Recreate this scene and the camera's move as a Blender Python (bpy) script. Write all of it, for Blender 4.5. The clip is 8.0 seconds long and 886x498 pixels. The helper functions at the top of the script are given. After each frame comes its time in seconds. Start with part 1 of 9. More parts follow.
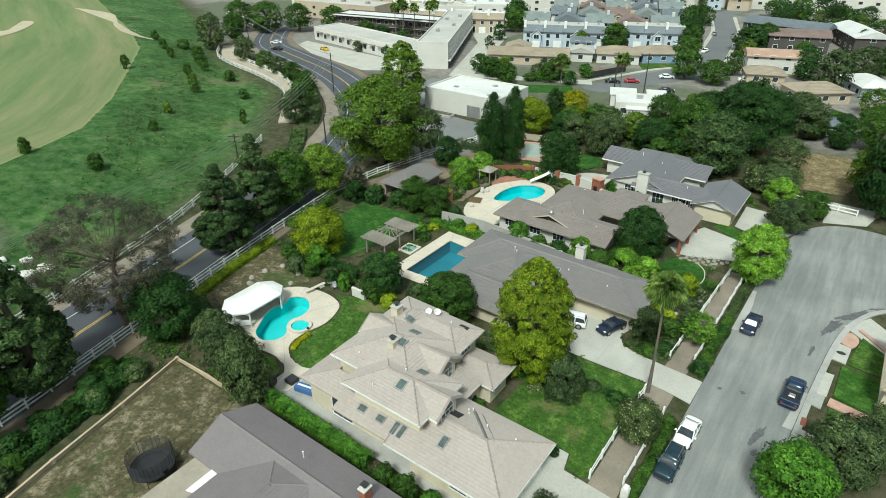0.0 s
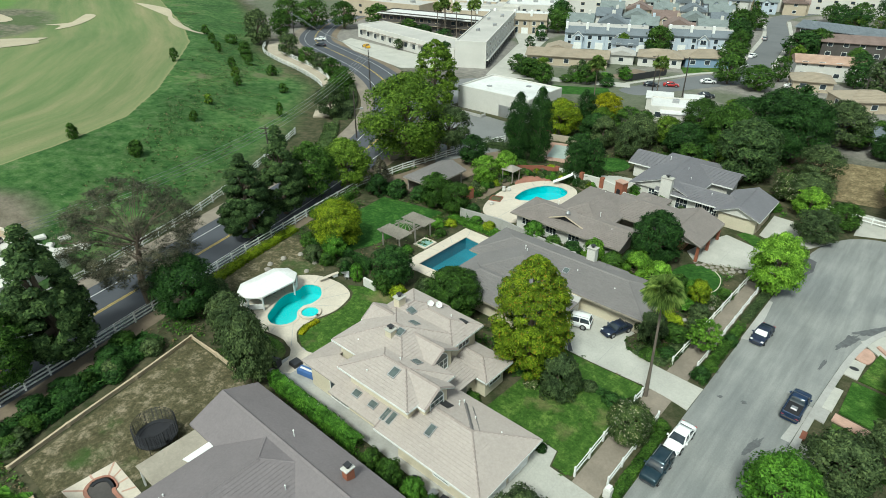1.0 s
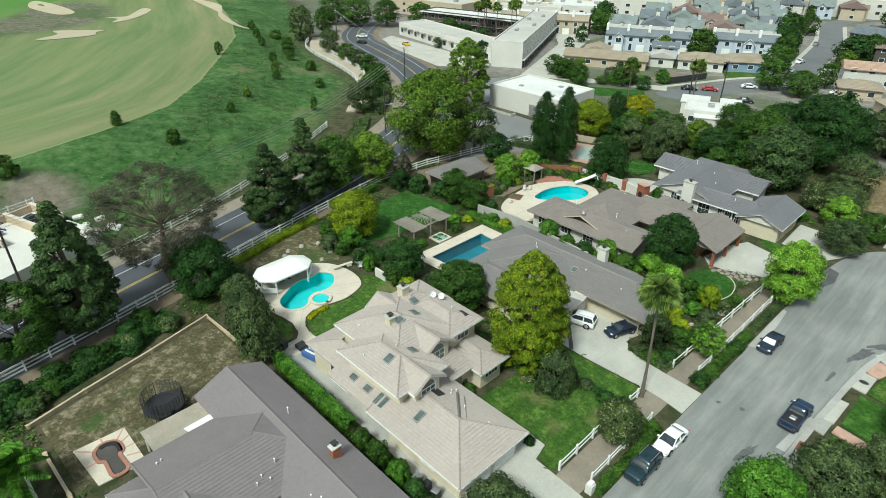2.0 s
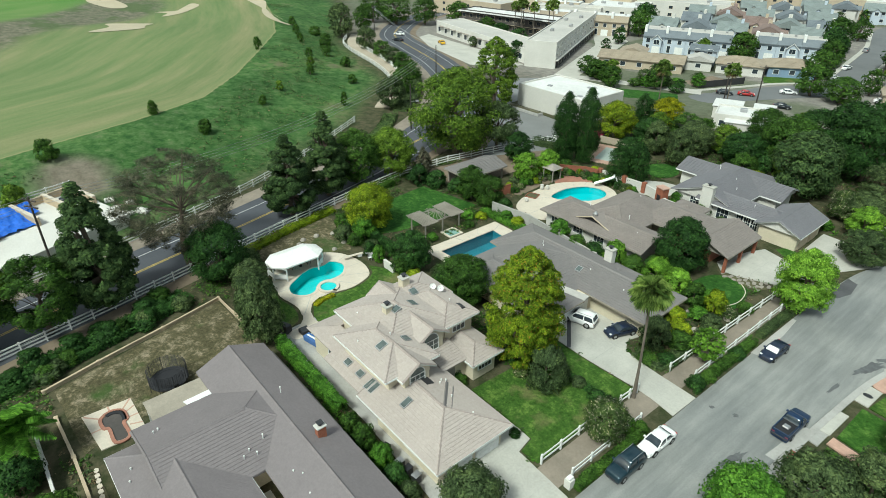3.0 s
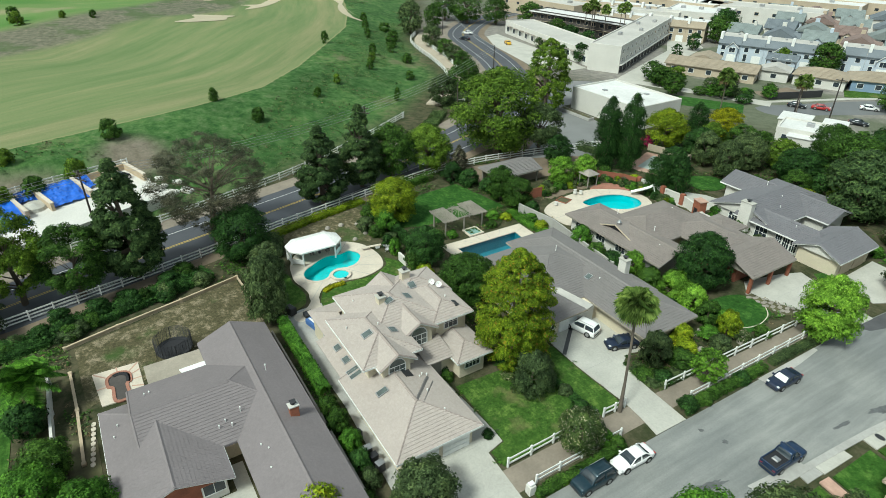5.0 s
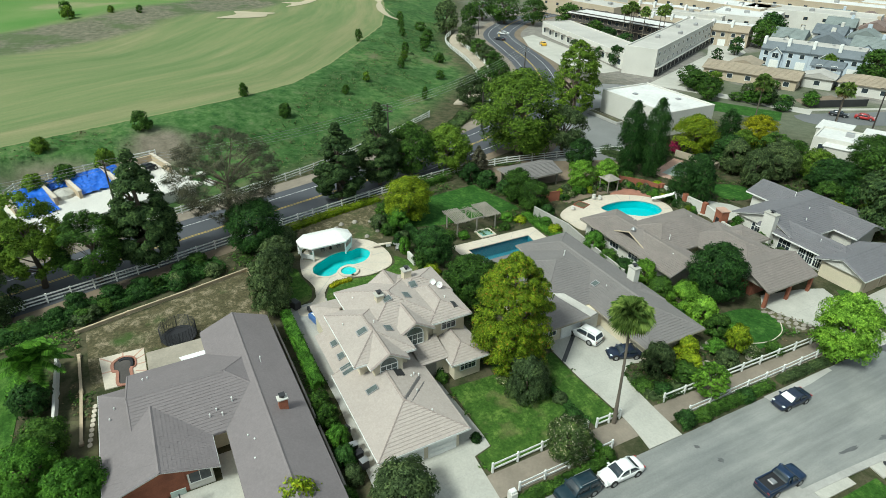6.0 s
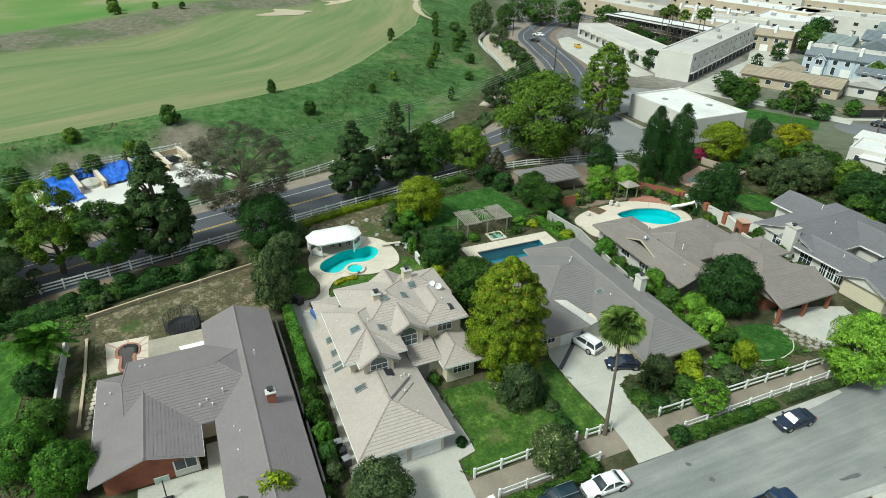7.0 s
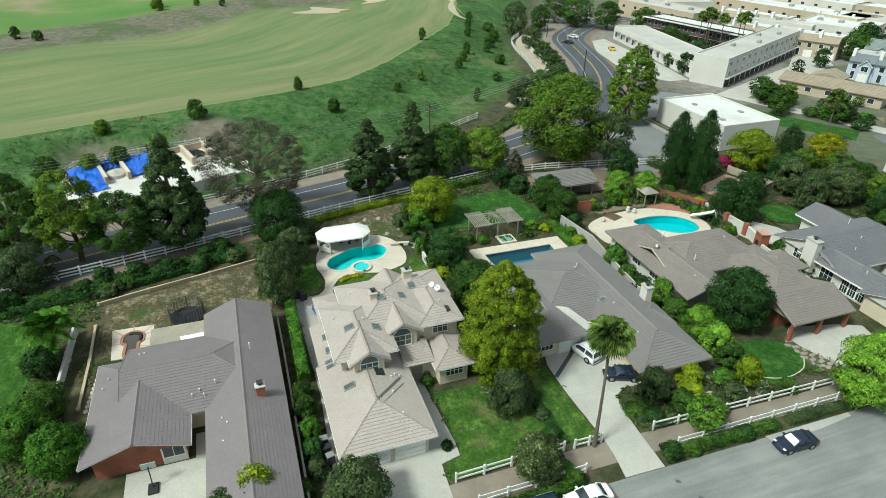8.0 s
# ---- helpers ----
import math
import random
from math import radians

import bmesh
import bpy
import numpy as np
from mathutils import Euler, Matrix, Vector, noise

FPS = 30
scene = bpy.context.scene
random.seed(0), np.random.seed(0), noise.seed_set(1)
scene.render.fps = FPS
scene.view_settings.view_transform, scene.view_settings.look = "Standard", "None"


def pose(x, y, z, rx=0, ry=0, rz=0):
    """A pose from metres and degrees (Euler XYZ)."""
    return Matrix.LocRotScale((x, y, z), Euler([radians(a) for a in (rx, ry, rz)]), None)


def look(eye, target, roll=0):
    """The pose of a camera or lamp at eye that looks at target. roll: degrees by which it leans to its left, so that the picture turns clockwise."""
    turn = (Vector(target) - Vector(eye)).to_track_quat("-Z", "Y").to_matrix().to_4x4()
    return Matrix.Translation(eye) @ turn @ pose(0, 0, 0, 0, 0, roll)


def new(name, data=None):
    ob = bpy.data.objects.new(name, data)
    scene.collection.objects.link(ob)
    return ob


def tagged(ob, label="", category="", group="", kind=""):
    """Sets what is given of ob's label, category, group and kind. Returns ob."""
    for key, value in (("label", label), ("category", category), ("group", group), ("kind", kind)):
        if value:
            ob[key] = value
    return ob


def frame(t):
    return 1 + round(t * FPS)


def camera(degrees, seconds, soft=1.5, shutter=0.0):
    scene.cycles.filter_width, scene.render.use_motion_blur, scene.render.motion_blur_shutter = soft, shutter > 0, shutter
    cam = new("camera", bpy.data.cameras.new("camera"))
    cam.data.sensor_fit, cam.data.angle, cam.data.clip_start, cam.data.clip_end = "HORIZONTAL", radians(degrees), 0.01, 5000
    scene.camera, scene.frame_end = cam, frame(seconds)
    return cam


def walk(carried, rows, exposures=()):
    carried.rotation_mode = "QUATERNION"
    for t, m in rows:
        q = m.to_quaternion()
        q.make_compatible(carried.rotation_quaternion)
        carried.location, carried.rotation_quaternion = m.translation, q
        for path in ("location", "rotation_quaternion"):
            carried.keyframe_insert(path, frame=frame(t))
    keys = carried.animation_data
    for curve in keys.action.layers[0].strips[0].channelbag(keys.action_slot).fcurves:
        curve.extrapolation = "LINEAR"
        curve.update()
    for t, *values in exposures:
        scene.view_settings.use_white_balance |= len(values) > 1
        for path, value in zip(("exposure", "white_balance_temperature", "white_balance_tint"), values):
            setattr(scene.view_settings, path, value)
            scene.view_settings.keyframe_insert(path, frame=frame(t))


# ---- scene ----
cam = camera(72.5, 8.0, soft=0.6)
SIZE = 1.22  # metres to one unit of the plan
METRES, EYE, TILT, LEAN, TURN = 31.77 * SIZE, 41.4 * SIZE, 0.0, 2.2, 35.1
ROWS = [
    (0.0, 0.0, 0.0, 0.0, 1.14, -29.91, -1.98),
    (0.5, 0.0628, -0.0153, 0.0025, 3.62, -29.99, -2.06),
    (1.0, 0.1269, -0.0302, 0.0048, 5.98, -30.08, -2.11),
    (1.5, 0.1883, -0.0443, 0.0068, 8.29, -30.17, -2.16),
    (3.0, 0.3854, -0.0685, 0.0106, 15.03, -30.45, -2.34),
    (3.5, 0.4454, -0.0636, 0.0127, 16.92, -30.53, -2.4),
    (4.0, 0.5062, -0.0506, 0.0144, 18.95, -30.62, -2.44),
    (4.5, 0.5644, -0.0306, 0.0162, 21.07, -30.71, -2.46),
    (6.0, 0.7242, 0.0516, 0.0222, 27.44, -31.02, -2.53),
    (6.5, 0.7761, 0.0847, 0.0246, 29.52, -31.11, -2.54),
    (7.0, 0.8266, 0.1199, 0.0279, 31.57, -31.2, -2.55),
    (7.5, 0.8732, 0.1551, 0.0306, 33.52, -31.29, -2.55),
    (8.0, 0.9207, 0.1947, 0.0331, 35.59, -31.39, -2.54),
]
walk(cam, [(t, pose(0, 0, EYE, TILT, LEAN, TURN) @ pose(METRES * x, METRES * y, METRES * z, 90 + pitch, roll, yaw)) for t, x, y, z, yaw, pitch, roll in ROWS], [(0.0, 0.50, 6100, -8.0), (8.0, 0.50, 6100, -8.0)])

# ---- light ----
world = bpy.data.worlds.new("sky_world")
scene.world = world
world.use_nodes = True
_n = world.node_tree.nodes
_sky = _n.new("ShaderNodeTexSky")
_sky.sky_type = "NISHITA"
_sky.sun_disc = False
_sky.sun_elevation = radians(52)
_sky.sun_rotation = radians(200)
_sky.air_density, _sky.dust_density = 1.2, 5.0
_cloud = _n.new("ShaderNodeMix")
_cloud.data_type = "RGBA"
_cloud.inputs[0].default_value = 0.5
_cloud.inputs[7].default_value = (8.4, 8.6, 8.8, 1)
world.node_tree.links.new(_sky.outputs[0], _cloud.inputs[6])
world.node_tree.links.new(_cloud.outputs[2], _n["Background"].inputs[0])
_n["Background"].inputs[1].default_value = 0.069
sun_data = bpy.data.lights.new("sun", "SUN")
sun_data.energy, sun_data.angle, sun_data.color = 2.9, radians(12), (1.0, 0.96, 0.90)
sun = new("sun", sun_data)
sun.matrix_world = look((0, 0, 120), (-30, 90, 0))


# ---- materials ----
def _nodes(name):
    m = bpy.data.materials.new(name)
    m.use_nodes = True
    nt = m.node_tree
    return m, nt, nt.nodes, nt.links, nt.nodes["Principled BSDF"]


def _noise(nt, scale, detail=4.0, rough=0.6, vec=None):
    n = nt.nodes.new("ShaderNodeTexNoise")
    n.inputs["Scale"].default_value = scale
    n.inputs["Detail"].default_value = detail
    n.inputs["Roughness"].default_value = rough
    if vec is not None:
        nt.links.new(vec, n.inputs["Vector"])
    return n.outputs["Fac"]


def _ramp(nt, fac, stops):
    r = nt.nodes.new("ShaderNodeValToRGB")
    e = r.color_ramp.elements
    while len(e) < len(stops):
        e.new(0.5)
    for i, (p, c) in enumerate(stops):
        e[i].position = p
        e[i].color = (*c, 1) if len(c) == 3 else c
    nt.links.new(fac, r.inputs[0])
    return r.outputs[0]


def _mix(nt, fac, a, b, mode="MIX"):
    m = nt.nodes.new("ShaderNodeMix")
    m.data_type = "RGBA"
    m.blend_type = mode
    for sock, v in ((m.inputs[0], fac), (m.inputs[6], a), (m.inputs[7], b)):
        if isinstance(v, (int, float)):
            sock.default_value = v
        elif isinstance(v, tuple):
            sock.default_value = (*v, 1)
        else:
            nt.links.new(v, sock)
    return m.outputs[2]


def _world_pos(nt):
    v = nt.nodes.new("ShaderNodeVectorMath")
    v.operation = "SCALE"
    v.inputs["Scale"].default_value = 1 / SIZE
    nt.links.new(nt.nodes.new("ShaderNodeNewGeometry").outputs["Position"], v.inputs[0])
    return v.outputs[0]


def _island(nt):
    return nt.nodes.new("ShaderNodeNewGeometry").outputs["Random Per Island"]


def _bump(nt, bsdf, fac, dist=0.02, strength=0.5):
    b = nt.nodes.new("ShaderNodeBump")
    b.inputs["Distance"].default_value = dist
    b.inputs["Strength"].default_value = strength
    nt.links.new(fac, b.inputs["Height"])
    nt.links.new(b.outputs[0], bsdf.inputs["Normal"])


def _scale(c, k):
    return tuple(min(1.0, v * k) for v in c)


def surface(name, col, rough=0.8, big=0.15, small=3.0, amount=0.25, second=None, metal=0.0, bump=0.01, island=0.0, object_random=0.0):
    """A plain worn surface: a base colour, broad stains and fine grain."""
    m, nt, nodes, links, bsdf = _nodes(name)
    pos = _world_pos(nt)
    a = _noise(nt, big, 5, 0.65, pos)
    b = _noise(nt, small, 6, 0.7, pos)
    c1 = _ramp(nt, a, [(0.3, _scale(col, 1 - amount)), (0.7, _scale(second or col, 1 + amount * 0.6))])
    c2 = _mix(nt, 0.5, c1, _ramp(nt, b, [(0.3, (0.62, 0.62, 0.62)), (0.7, (1.0, 1.0, 1.0))]), "MULTIPLY")
    if island:
        c2 = _mix(nt, 1.0, c2, _ramp(nt, _island(nt), [(0.0, (1 - island,) * 3), (1.0, (1.0, 1.0, 1.0))]), "MULTIPLY")
    if island:
        info = nodes.new("ShaderNodeObjectInfo").outputs["Random"]
        c2 = _mix(nt, 1.0, c2, _ramp(nt, info, [(0.0, (1 - island * 0.5,) * 3), (1.0, (1.0, 1.0, 1.0))]), "MULTIPLY")
    if object_random:
        info = nodes.new("ShaderNodeObjectInfo").outputs["Random"]
        c2 = _mix(nt, 1.0, c2, _ramp(nt, info, [(0.0, (1 - object_random,) * 3), (1.0, (1.0, 1.0, 1.0))]), "MULTIPLY")
    links.new(c2, bsdf.inputs["Base Color"])
    bsdf.inputs["Roughness"].default_value = rough
    bsdf.inputs["Metallic"].default_value = metal
    if bump:
        _bump(nt, bsdf, b, bump)
    return m


def leaf_mat(name, dark, light, accent=None, accent_at=0.85):
    m, nt, nodes, links, bsdf = _nodes(name)
    stops = [(0.0, _scale(dark, 0.8)), (0.5, [(a + b) * 0.5 for a, b in zip(dark, light)]), (0.9, _scale(light, 1.15))] + ([(accent_at, accent)] if accent else [])
    c = _ramp(nt, _island(nt), stops)
    # Metre-wide noise paints clump shade and lit clumps into the leaf colour.
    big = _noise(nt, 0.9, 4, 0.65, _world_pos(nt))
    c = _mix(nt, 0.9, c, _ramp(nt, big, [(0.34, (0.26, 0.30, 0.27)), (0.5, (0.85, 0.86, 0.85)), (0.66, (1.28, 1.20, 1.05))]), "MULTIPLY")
    info = nodes.new("ShaderNodeObjectInfo").outputs["Random"]
    c = _mix(nt, 1.0, c, _ramp(nt, info, [(0.0, (0.66, 0.70, 0.66)), (1.0, (1.1, 1.08, 1.02))]), "MULTIPLY")
    links.new(c, bsdf.inputs["Base Color"])
    bsdf.inputs["Roughness"].default_value = 0.65
    bsdf.inputs["Specular IOR Level"].default_value = 0.12
    tr = nodes.new("ShaderNodeBsdfTranslucent")
    links.new(c, tr.inputs["Color"])
    mx = nodes.new("ShaderNodeMixShader")
    mx.inputs[0].default_value = 0.15
    links.new(bsdf.outputs[0], mx.inputs[1])
    links.new(tr.outputs[0], mx.inputs[2])
    links.new(mx.outputs[0], nodes["Material Output"].inputs[0])
    return m


def lawn_mat(name, dark, light, dry, dry_at=0.62):
    m, nt, nodes, links, bsdf = _nodes(name)
    pos = _world_pos(nt)
    a = _noise(nt, 0.55, 7, 0.78, pos)
    b = _noise(nt, 9.0, 5, 0.8, pos)
    c = _noise(nt, 0.16, 4, 0.6, pos)
    d = _noise(nt, 2.2, 6, 0.75, pos)
    col = _ramp(nt, a, [(0.36, _scale(dark, 0.72)), (0.5, dark), (0.64, _scale(light, 1.1))])
    col = _mix(nt, 0.55, col, _ramp(nt, d, [(0.36, (0.55, 0.58, 0.5)), (0.5, (0.95, 0.95, 0.9)), (0.66, (1.35, 1.22, 1.15))]), "MULTIPLY")
    col = _mix(nt, _ramp(nt, c, [(dry_at, (0, 0, 0)), (dry_at + 0.14, (1, 1, 1))]), col, dry)
    col = _mix(nt, 0.6, col, _ramp(nt, b, [(0.35, (0.4, 0.4, 0.4)), (0.65, (1.0, 1.0, 1.0))]), "MULTIPLY")
    links.new(col, bsdf.inputs["Base Color"])
    bsdf.inputs["Roughness"].default_value = 0.9
    bsdf.inputs["Specular IOR Level"].default_value = 0.1
    _bump(nt, bsdf, b, 0.06, 0.8)
    return m


M = {}
M["asphalt_old"] = surface("street_asphalt", (0.200, 0.203, 0.202), 0.9, 0.12, 6, 0.16)
def street_mat():
    m, nt, nodes, links, bsdf = _nodes("worn_street_asphalt")
    pos = _world_pos(nt)
    st = nodes.new("ShaderNodeMapping")
    st.inputs["Rotation"].default_value = (0, 0, radians(4))
    st.inputs["Scale"].default_value = (0.9, 0.07, 1.0)
    links.new(pos, st.inputs["Vector"])
    long, wide, fine = _noise(nt, 1.0, 5, 0.6, st.outputs[0]), _noise(nt, 0.11, 5, 0.6, pos), _noise(nt, 7.0, 5, 0.8, pos)
    col = _ramp(nt, long, [(0.34, (0.185, 0.190, 0.185)), (0.5, (0.225, 0.230, 0.225)), (0.66, (0.275, 0.278, 0.268))])
    col = _mix(nt, 0.8, col, _ramp(nt, wide, [(0.38, (0.78, 0.79, 0.80)), (0.62, (1.08, 1.07, 1.05))]), "MULTIPLY")
    col = _mix(nt, 0.5, col, _ramp(nt, fine, [(0.35, (0.72, 0.72, 0.72)), (0.65, (1.1, 1.1, 1.1))]), "MULTIPLY")
    links.new(col, bsdf.inputs["Base Color"])
    bsdf.inputs["Roughness"].default_value = 0.9
    _bump(nt, bsdf, fine, 0.01)
    return m


M["street"] = street_mat()
M["asphalt_far"] = surface("far_street_asphalt", (0.150, 0.155, 0.160), 0.9, 0.12, 6, 0.16)
M["asphalt_new"] = surface("road_asphalt", (0.075, 0.08, 0.095), 0.85, 0.1, 6, 0.2)
M["tar"] = surface("tar_patch", (0.085, 0.085, 0.09), 0.8, 0.5, 6, 0.3)
M["stain"] = surface("oil_stain", (0.115, 0.118, 0.122), 0.75, 1.2, 6, 0.35)
M["concrete"] = surface("pale_concrete", (0.47, 0.455, 0.41), 0.85, 0.25, 5, 0.16)
M["concrete_grey"] = surface("grey_concrete", (0.40, 0.39, 0.37), 0.85, 0.2, 4, 0.2)
M["deck_tan"] = surface("tan_pool_deck", (0.60, 0.53, 0.44), 0.85, 0.3, 5, 0.12)
M["dirt"] = surface("dry_dirt", (0.20, 0.155, 0.11), 0.95, 0.3, 3, 0.3, bump=0.05)
M["trail"] = surface("trail_dirt", (0.25, 0.212, 0.170), 0.95, 0.4, 4, 0.25, bump=0.04)
M["mulch"] = surface("planting_bed", (0.075, 0.060, 0.040), 0.95, 0.5, 5, 0.4, (0.10, 0.10, 0.045), bump=0.08)
M["white_paint"] = surface("white_paint", (0.80, 0.80, 0.78), 0.55, 0.4, 3, 0.08)
M["tan_fence"] = surface("tan_wood_rail", (0.50, 0.40, 0.28), 0.8, 0.4, 4, 0.2)
M["block_wall"] = surface("block_wall", (0.42, 0.36, 0.28), 0.9, 0.3, 4, 0.2)
M["stucco"] = surface("cream_stucco", (0.62, 0.55, 0.42), 0.85, 0.3, 8, 0.1)
M["stucco_white"] = surface("white_stucco", (0.62, 0.60, 0.56), 0.85, 0.15, 6, 0.1)
M["stucco_blue"] = surface("pale_blue_siding", (0.50, 0.56, 0.64), 0.8, 0.2, 6, 0.1)
M["stucco_tan"] = surface("tan_stucco", (0.48, 0.40, 0.30), 0.85, 0.2, 6, 0.12)
M["brick"] = surface("red_brick", (0.30, 0.105, 0.06), 0.85, 0.8, 9, 0.3)
M["brick_pale"] = surface("pale_brick", (0.50, 0.32, 0.25), 0.85, 0.8, 9, 0.25)
M["stone"] = surface("flagstone", (0.42, 0.38, 0.33), 0.85, 0.8, 6, 0.25, island=0.3)
M["roof_beige"] = surface("beige_roof_tile", (0.435, 0.378, 0.345), 0.85, 0.5, 5, 0.06, island=0.07)
M["ridge_beige"] = surface("beige_ridge_tile", (0.335, 0.280, 0.258), 0.85, 0.5, 5, 0.10, island=0.12)
M["terracotta"] = surface("terracotta_paving", (0.36, 0.17, 0.12), 0.85, 0.8, 6, 0.25)
M["canvas"] = surface("white_canvas", (0.80, 0.79, 0.77), 0.6, 0.4, 3, 0.05)
M["roof_mauve"] = surface("mauve_grey_roof_tile", (0.200, 0.175, 0.181), 0.8, 0.4, 5, 0.08, island=0.04)
M["roof_grey"] = surface("grey_roof_tile", (0.200, 0.185, 0.182), 0.8, 0.4, 5, 0.08, island=0.06)
M["roof_brown"] = surface("weathered_roof_tile", (0.240, 0.208, 0.192), 0.85, 0.4, 5, 0.12, island=0.08)
M["roof_blue"] = surface("blue_grey_shingle", (0.175, 0.170, 0.186), 0.8, 0.4, 5, 0.08, island=0.07)
M["roof_slate"] = surface("slate_shingle", (0.17, 0.195, 0.22), 0.8, 0.3, 3, 0.15, island=0.1)
M["roof_tan"] = surface("tan_shingle", (0.36, 0.30, 0.225), 0.85, 0.3, 3, 0.15, island=0.12)
M["roof_red"] = surface("rust_shingle", (0.235, 0.170, 0.150), 0.85, 0.3, 3, 0.15, island=0.12)
M["roof_white"] = surface("white_membrane_roof", (0.66, 0.655, 0.64), 0.7, 0.12, 2, 0.14)
M["roof_pale"] = surface("pale_gravel_roof", (0.48, 0.46, 0.43), 0.9, 0.1, 2, 0.14)
M["dark_wood"] = surface("weathered_wood", (0.30, 0.27, 0.235), 0.85, 0.5, 8, 0.25)
M["cover"] = surface("patio_cover_felt", (0.34, 0.30, 0.245), 0.9, 0.4, 5, 0.2)
M["redwood"] = surface("red_stained_wood", (0.24, 0.085, 0.05), 0.8, 0.5, 8, 0.25)
M["bark"] = surface("bark", (0.15, 0.115, 0.085), 0.95, 0.8, 8, 0.35, bump=0.04)
M["palm_bark"] = surface("palm_bark", (0.15, 0.125, 0.10), 0.95, 0.8, 8, 0.3, bump=0.04)
M["black"] = surface("black_mesh", (0.018, 0.018, 0.022), 0.7, 0.5, 8, 0.3)
M["dark_metal"] = surface("dark_metal", (0.06, 0.06, 0.065), 0.5, 0.5, 8, 0.2, metal=0.5)
M["grey_metal"] = surface("galvanised_metal", (0.45, 0.45, 0.46), 0.4, 0.5, 8, 0.15, metal=0.7)
M["rubber"] = surface("rubber", (0.02, 0.02, 0.02), 0.8, 0.5, 8, 0.2)
M["tarp_blue"] = surface("blue_tarp", (0.02, 0.13, 0.62), 0.45, 0.4, 1.5, 0.25, bump=0.15)
M["blue_cloth"] = surface("blue_cloth", (0.06, 0.14, 0.36), 0.7, 0.4, 4, 0.2)
M["sand"] = surface("bunker_sand", (0.44, 0.38, 0.27), 0.95, 0.1, 2, 0.12)
M["yellow_line"] = surface("yellow_road_paint", (0.62, 0.45, 0.10), 0.8, 0.5, 5, 0.15)
M["white_line"] = surface("white_road_paint", (0.66, 0.66, 0.64), 0.8, 0.5, 5, 0.15)
M["court"] = surface("faded_green_court", (0.36, 0.42, 0.38), 0.85, 0.3, 3, 0.15)
M["pool_plaster"] = surface("turquoise_pool_plaster", (0.09, 0.62, 0.64), 0.6, 0.4, 3, 0.08)
M["pool_blue"] = surface("sky_blue_pool_plaster", (0.07, 0.58, 0.64), 0.6, 0.4, 3, 0.08)
M["pool_dark"] = surface("dark_blue_pool_plaster", (0.035, 0.21, 0.29), 0.6, 0.3, 3, 0.2)
M["lawn"] = lawn_mat("lawn", (0.058, 0.124, 0.022), (0.116, 0.190, 0.040), (0.20, 0.185, 0.085), 0.56)
M["lawn_rich"] = lawn_mat("rich_lawn", (0.038, 0.108, 0.020), (0.074, 0.160, 0.032), (0.08, 0.12, 0.035), 0.7)
M["straw"] = lawn_mat("straw_grass", (0.22, 0.175, 0.10), (0.33, 0.27, 0.16), (0.16, 0.14, 0.08), 0.6)
M["balcony_brown"] = surface("dark_brown_siding", (0.085, 0.075, 0.07), 0.85, 0.3, 5, 0.25)
M["house_blue"] = surface("slate_blue_siding", (0.22, 0.31, 0.44), 0.8, 0.2, 6, 0.1)
M["roof_green"] = surface("green_grey_shingle", (0.235, 0.270, 0.265), 0.8, 0.3, 3, 0.15, island=0.12)
M["roof_peach"] = surface("faded_terracotta_roof", (0.48, 0.33, 0.25), 0.85, 0.3, 3, 0.15, island=0.12)
M["lawn_bright"] = lawn_mat("mown_bright_lawn", (0.048, 0.122, 0.020), (0.088, 0.172, 0.034), (0.13, 0.17, 0.05), 0.66)
M["lawn_dry"] = lawn_mat("dry_lawn", (0.115, 0.105, 0.060), (0.270, 0.230, 0.165), (0.055, 0.100, 0.026), 0.56)


def car_paint(name, col, metal=0.3):
    m, nt, nodes, links, bsdf = _nodes(name)
    dust = _noise(nt, 2.0, 4, 0.6, _world_pos(nt))
    links.new(_mix(nt, _ramp(nt, dust, [(0.4, (0, 0, 0)), (0.9, (0.08, 0.08, 0.08))]), col, (0.35, 0.33, 0.30)), bsdf.inputs["Base Color"])
    bsdf.inputs["Roughness"].default_value = 0.30
    bsdf.inputs["Metallic"].default_value = metal
    bsdf.inputs["Specular IOR Level"].default_value = 0.35
    bsdf.inputs["Coat Weight"].default_value = 0.25
    return m


def glass_mat(name, col=(0.03, 0.04, 0.05), rough=0.06):
    m, nt, nodes, links, bsdf = _nodes(name)
    n = _noise(nt, 1.3, 3, 0.5, _world_pos(nt))
    links.new(_ramp(nt, n, [(0.3, _scale(col, 0.7)), (0.7, _scale(col, 1.3))]), bsdf.inputs["Base Color"])
    bsdf.inputs["Roughness"].default_value = rough
    bsdf.inputs["Specular IOR Level"].default_value = 0.7
    return m


def water_mat(name, tint):
    m, nt, nodes, links, bsdf = _nodes(name)
    t = nodes.new("ShaderNodeBsdfTransparent")
    t.inputs[0].default_value = (*tint, 1)
    g = nodes.new("ShaderNodeBsdfGlossy")
    g.inputs["Roughness"].default_value = 0.04
    b = nodes.new("ShaderNodeBump")
    b.inputs["Distance"].default_value = 0.02
    b.inputs["Strength"].default_value = 0.25
    links.new(_noise(nt, 1.6, 3, 0.5, _world_pos(nt)), b.inputs["Height"])
    links.new(b.outputs[0], g.inputs["Normal"])
    f = nodes.new("ShaderNodeFresnel")
    f.inputs["IOR"].default_value = 1.33
    x = nodes.new("ShaderNodeMixShader")
    links.new(f.outputs[0], x.inputs[0])
    links.new(t.outputs[0], x.inputs[1])
    links.new(g.outputs[0], x.inputs[2])
    links.new(x.outputs[0], nodes["Material Output"].inputs[0])
    return m


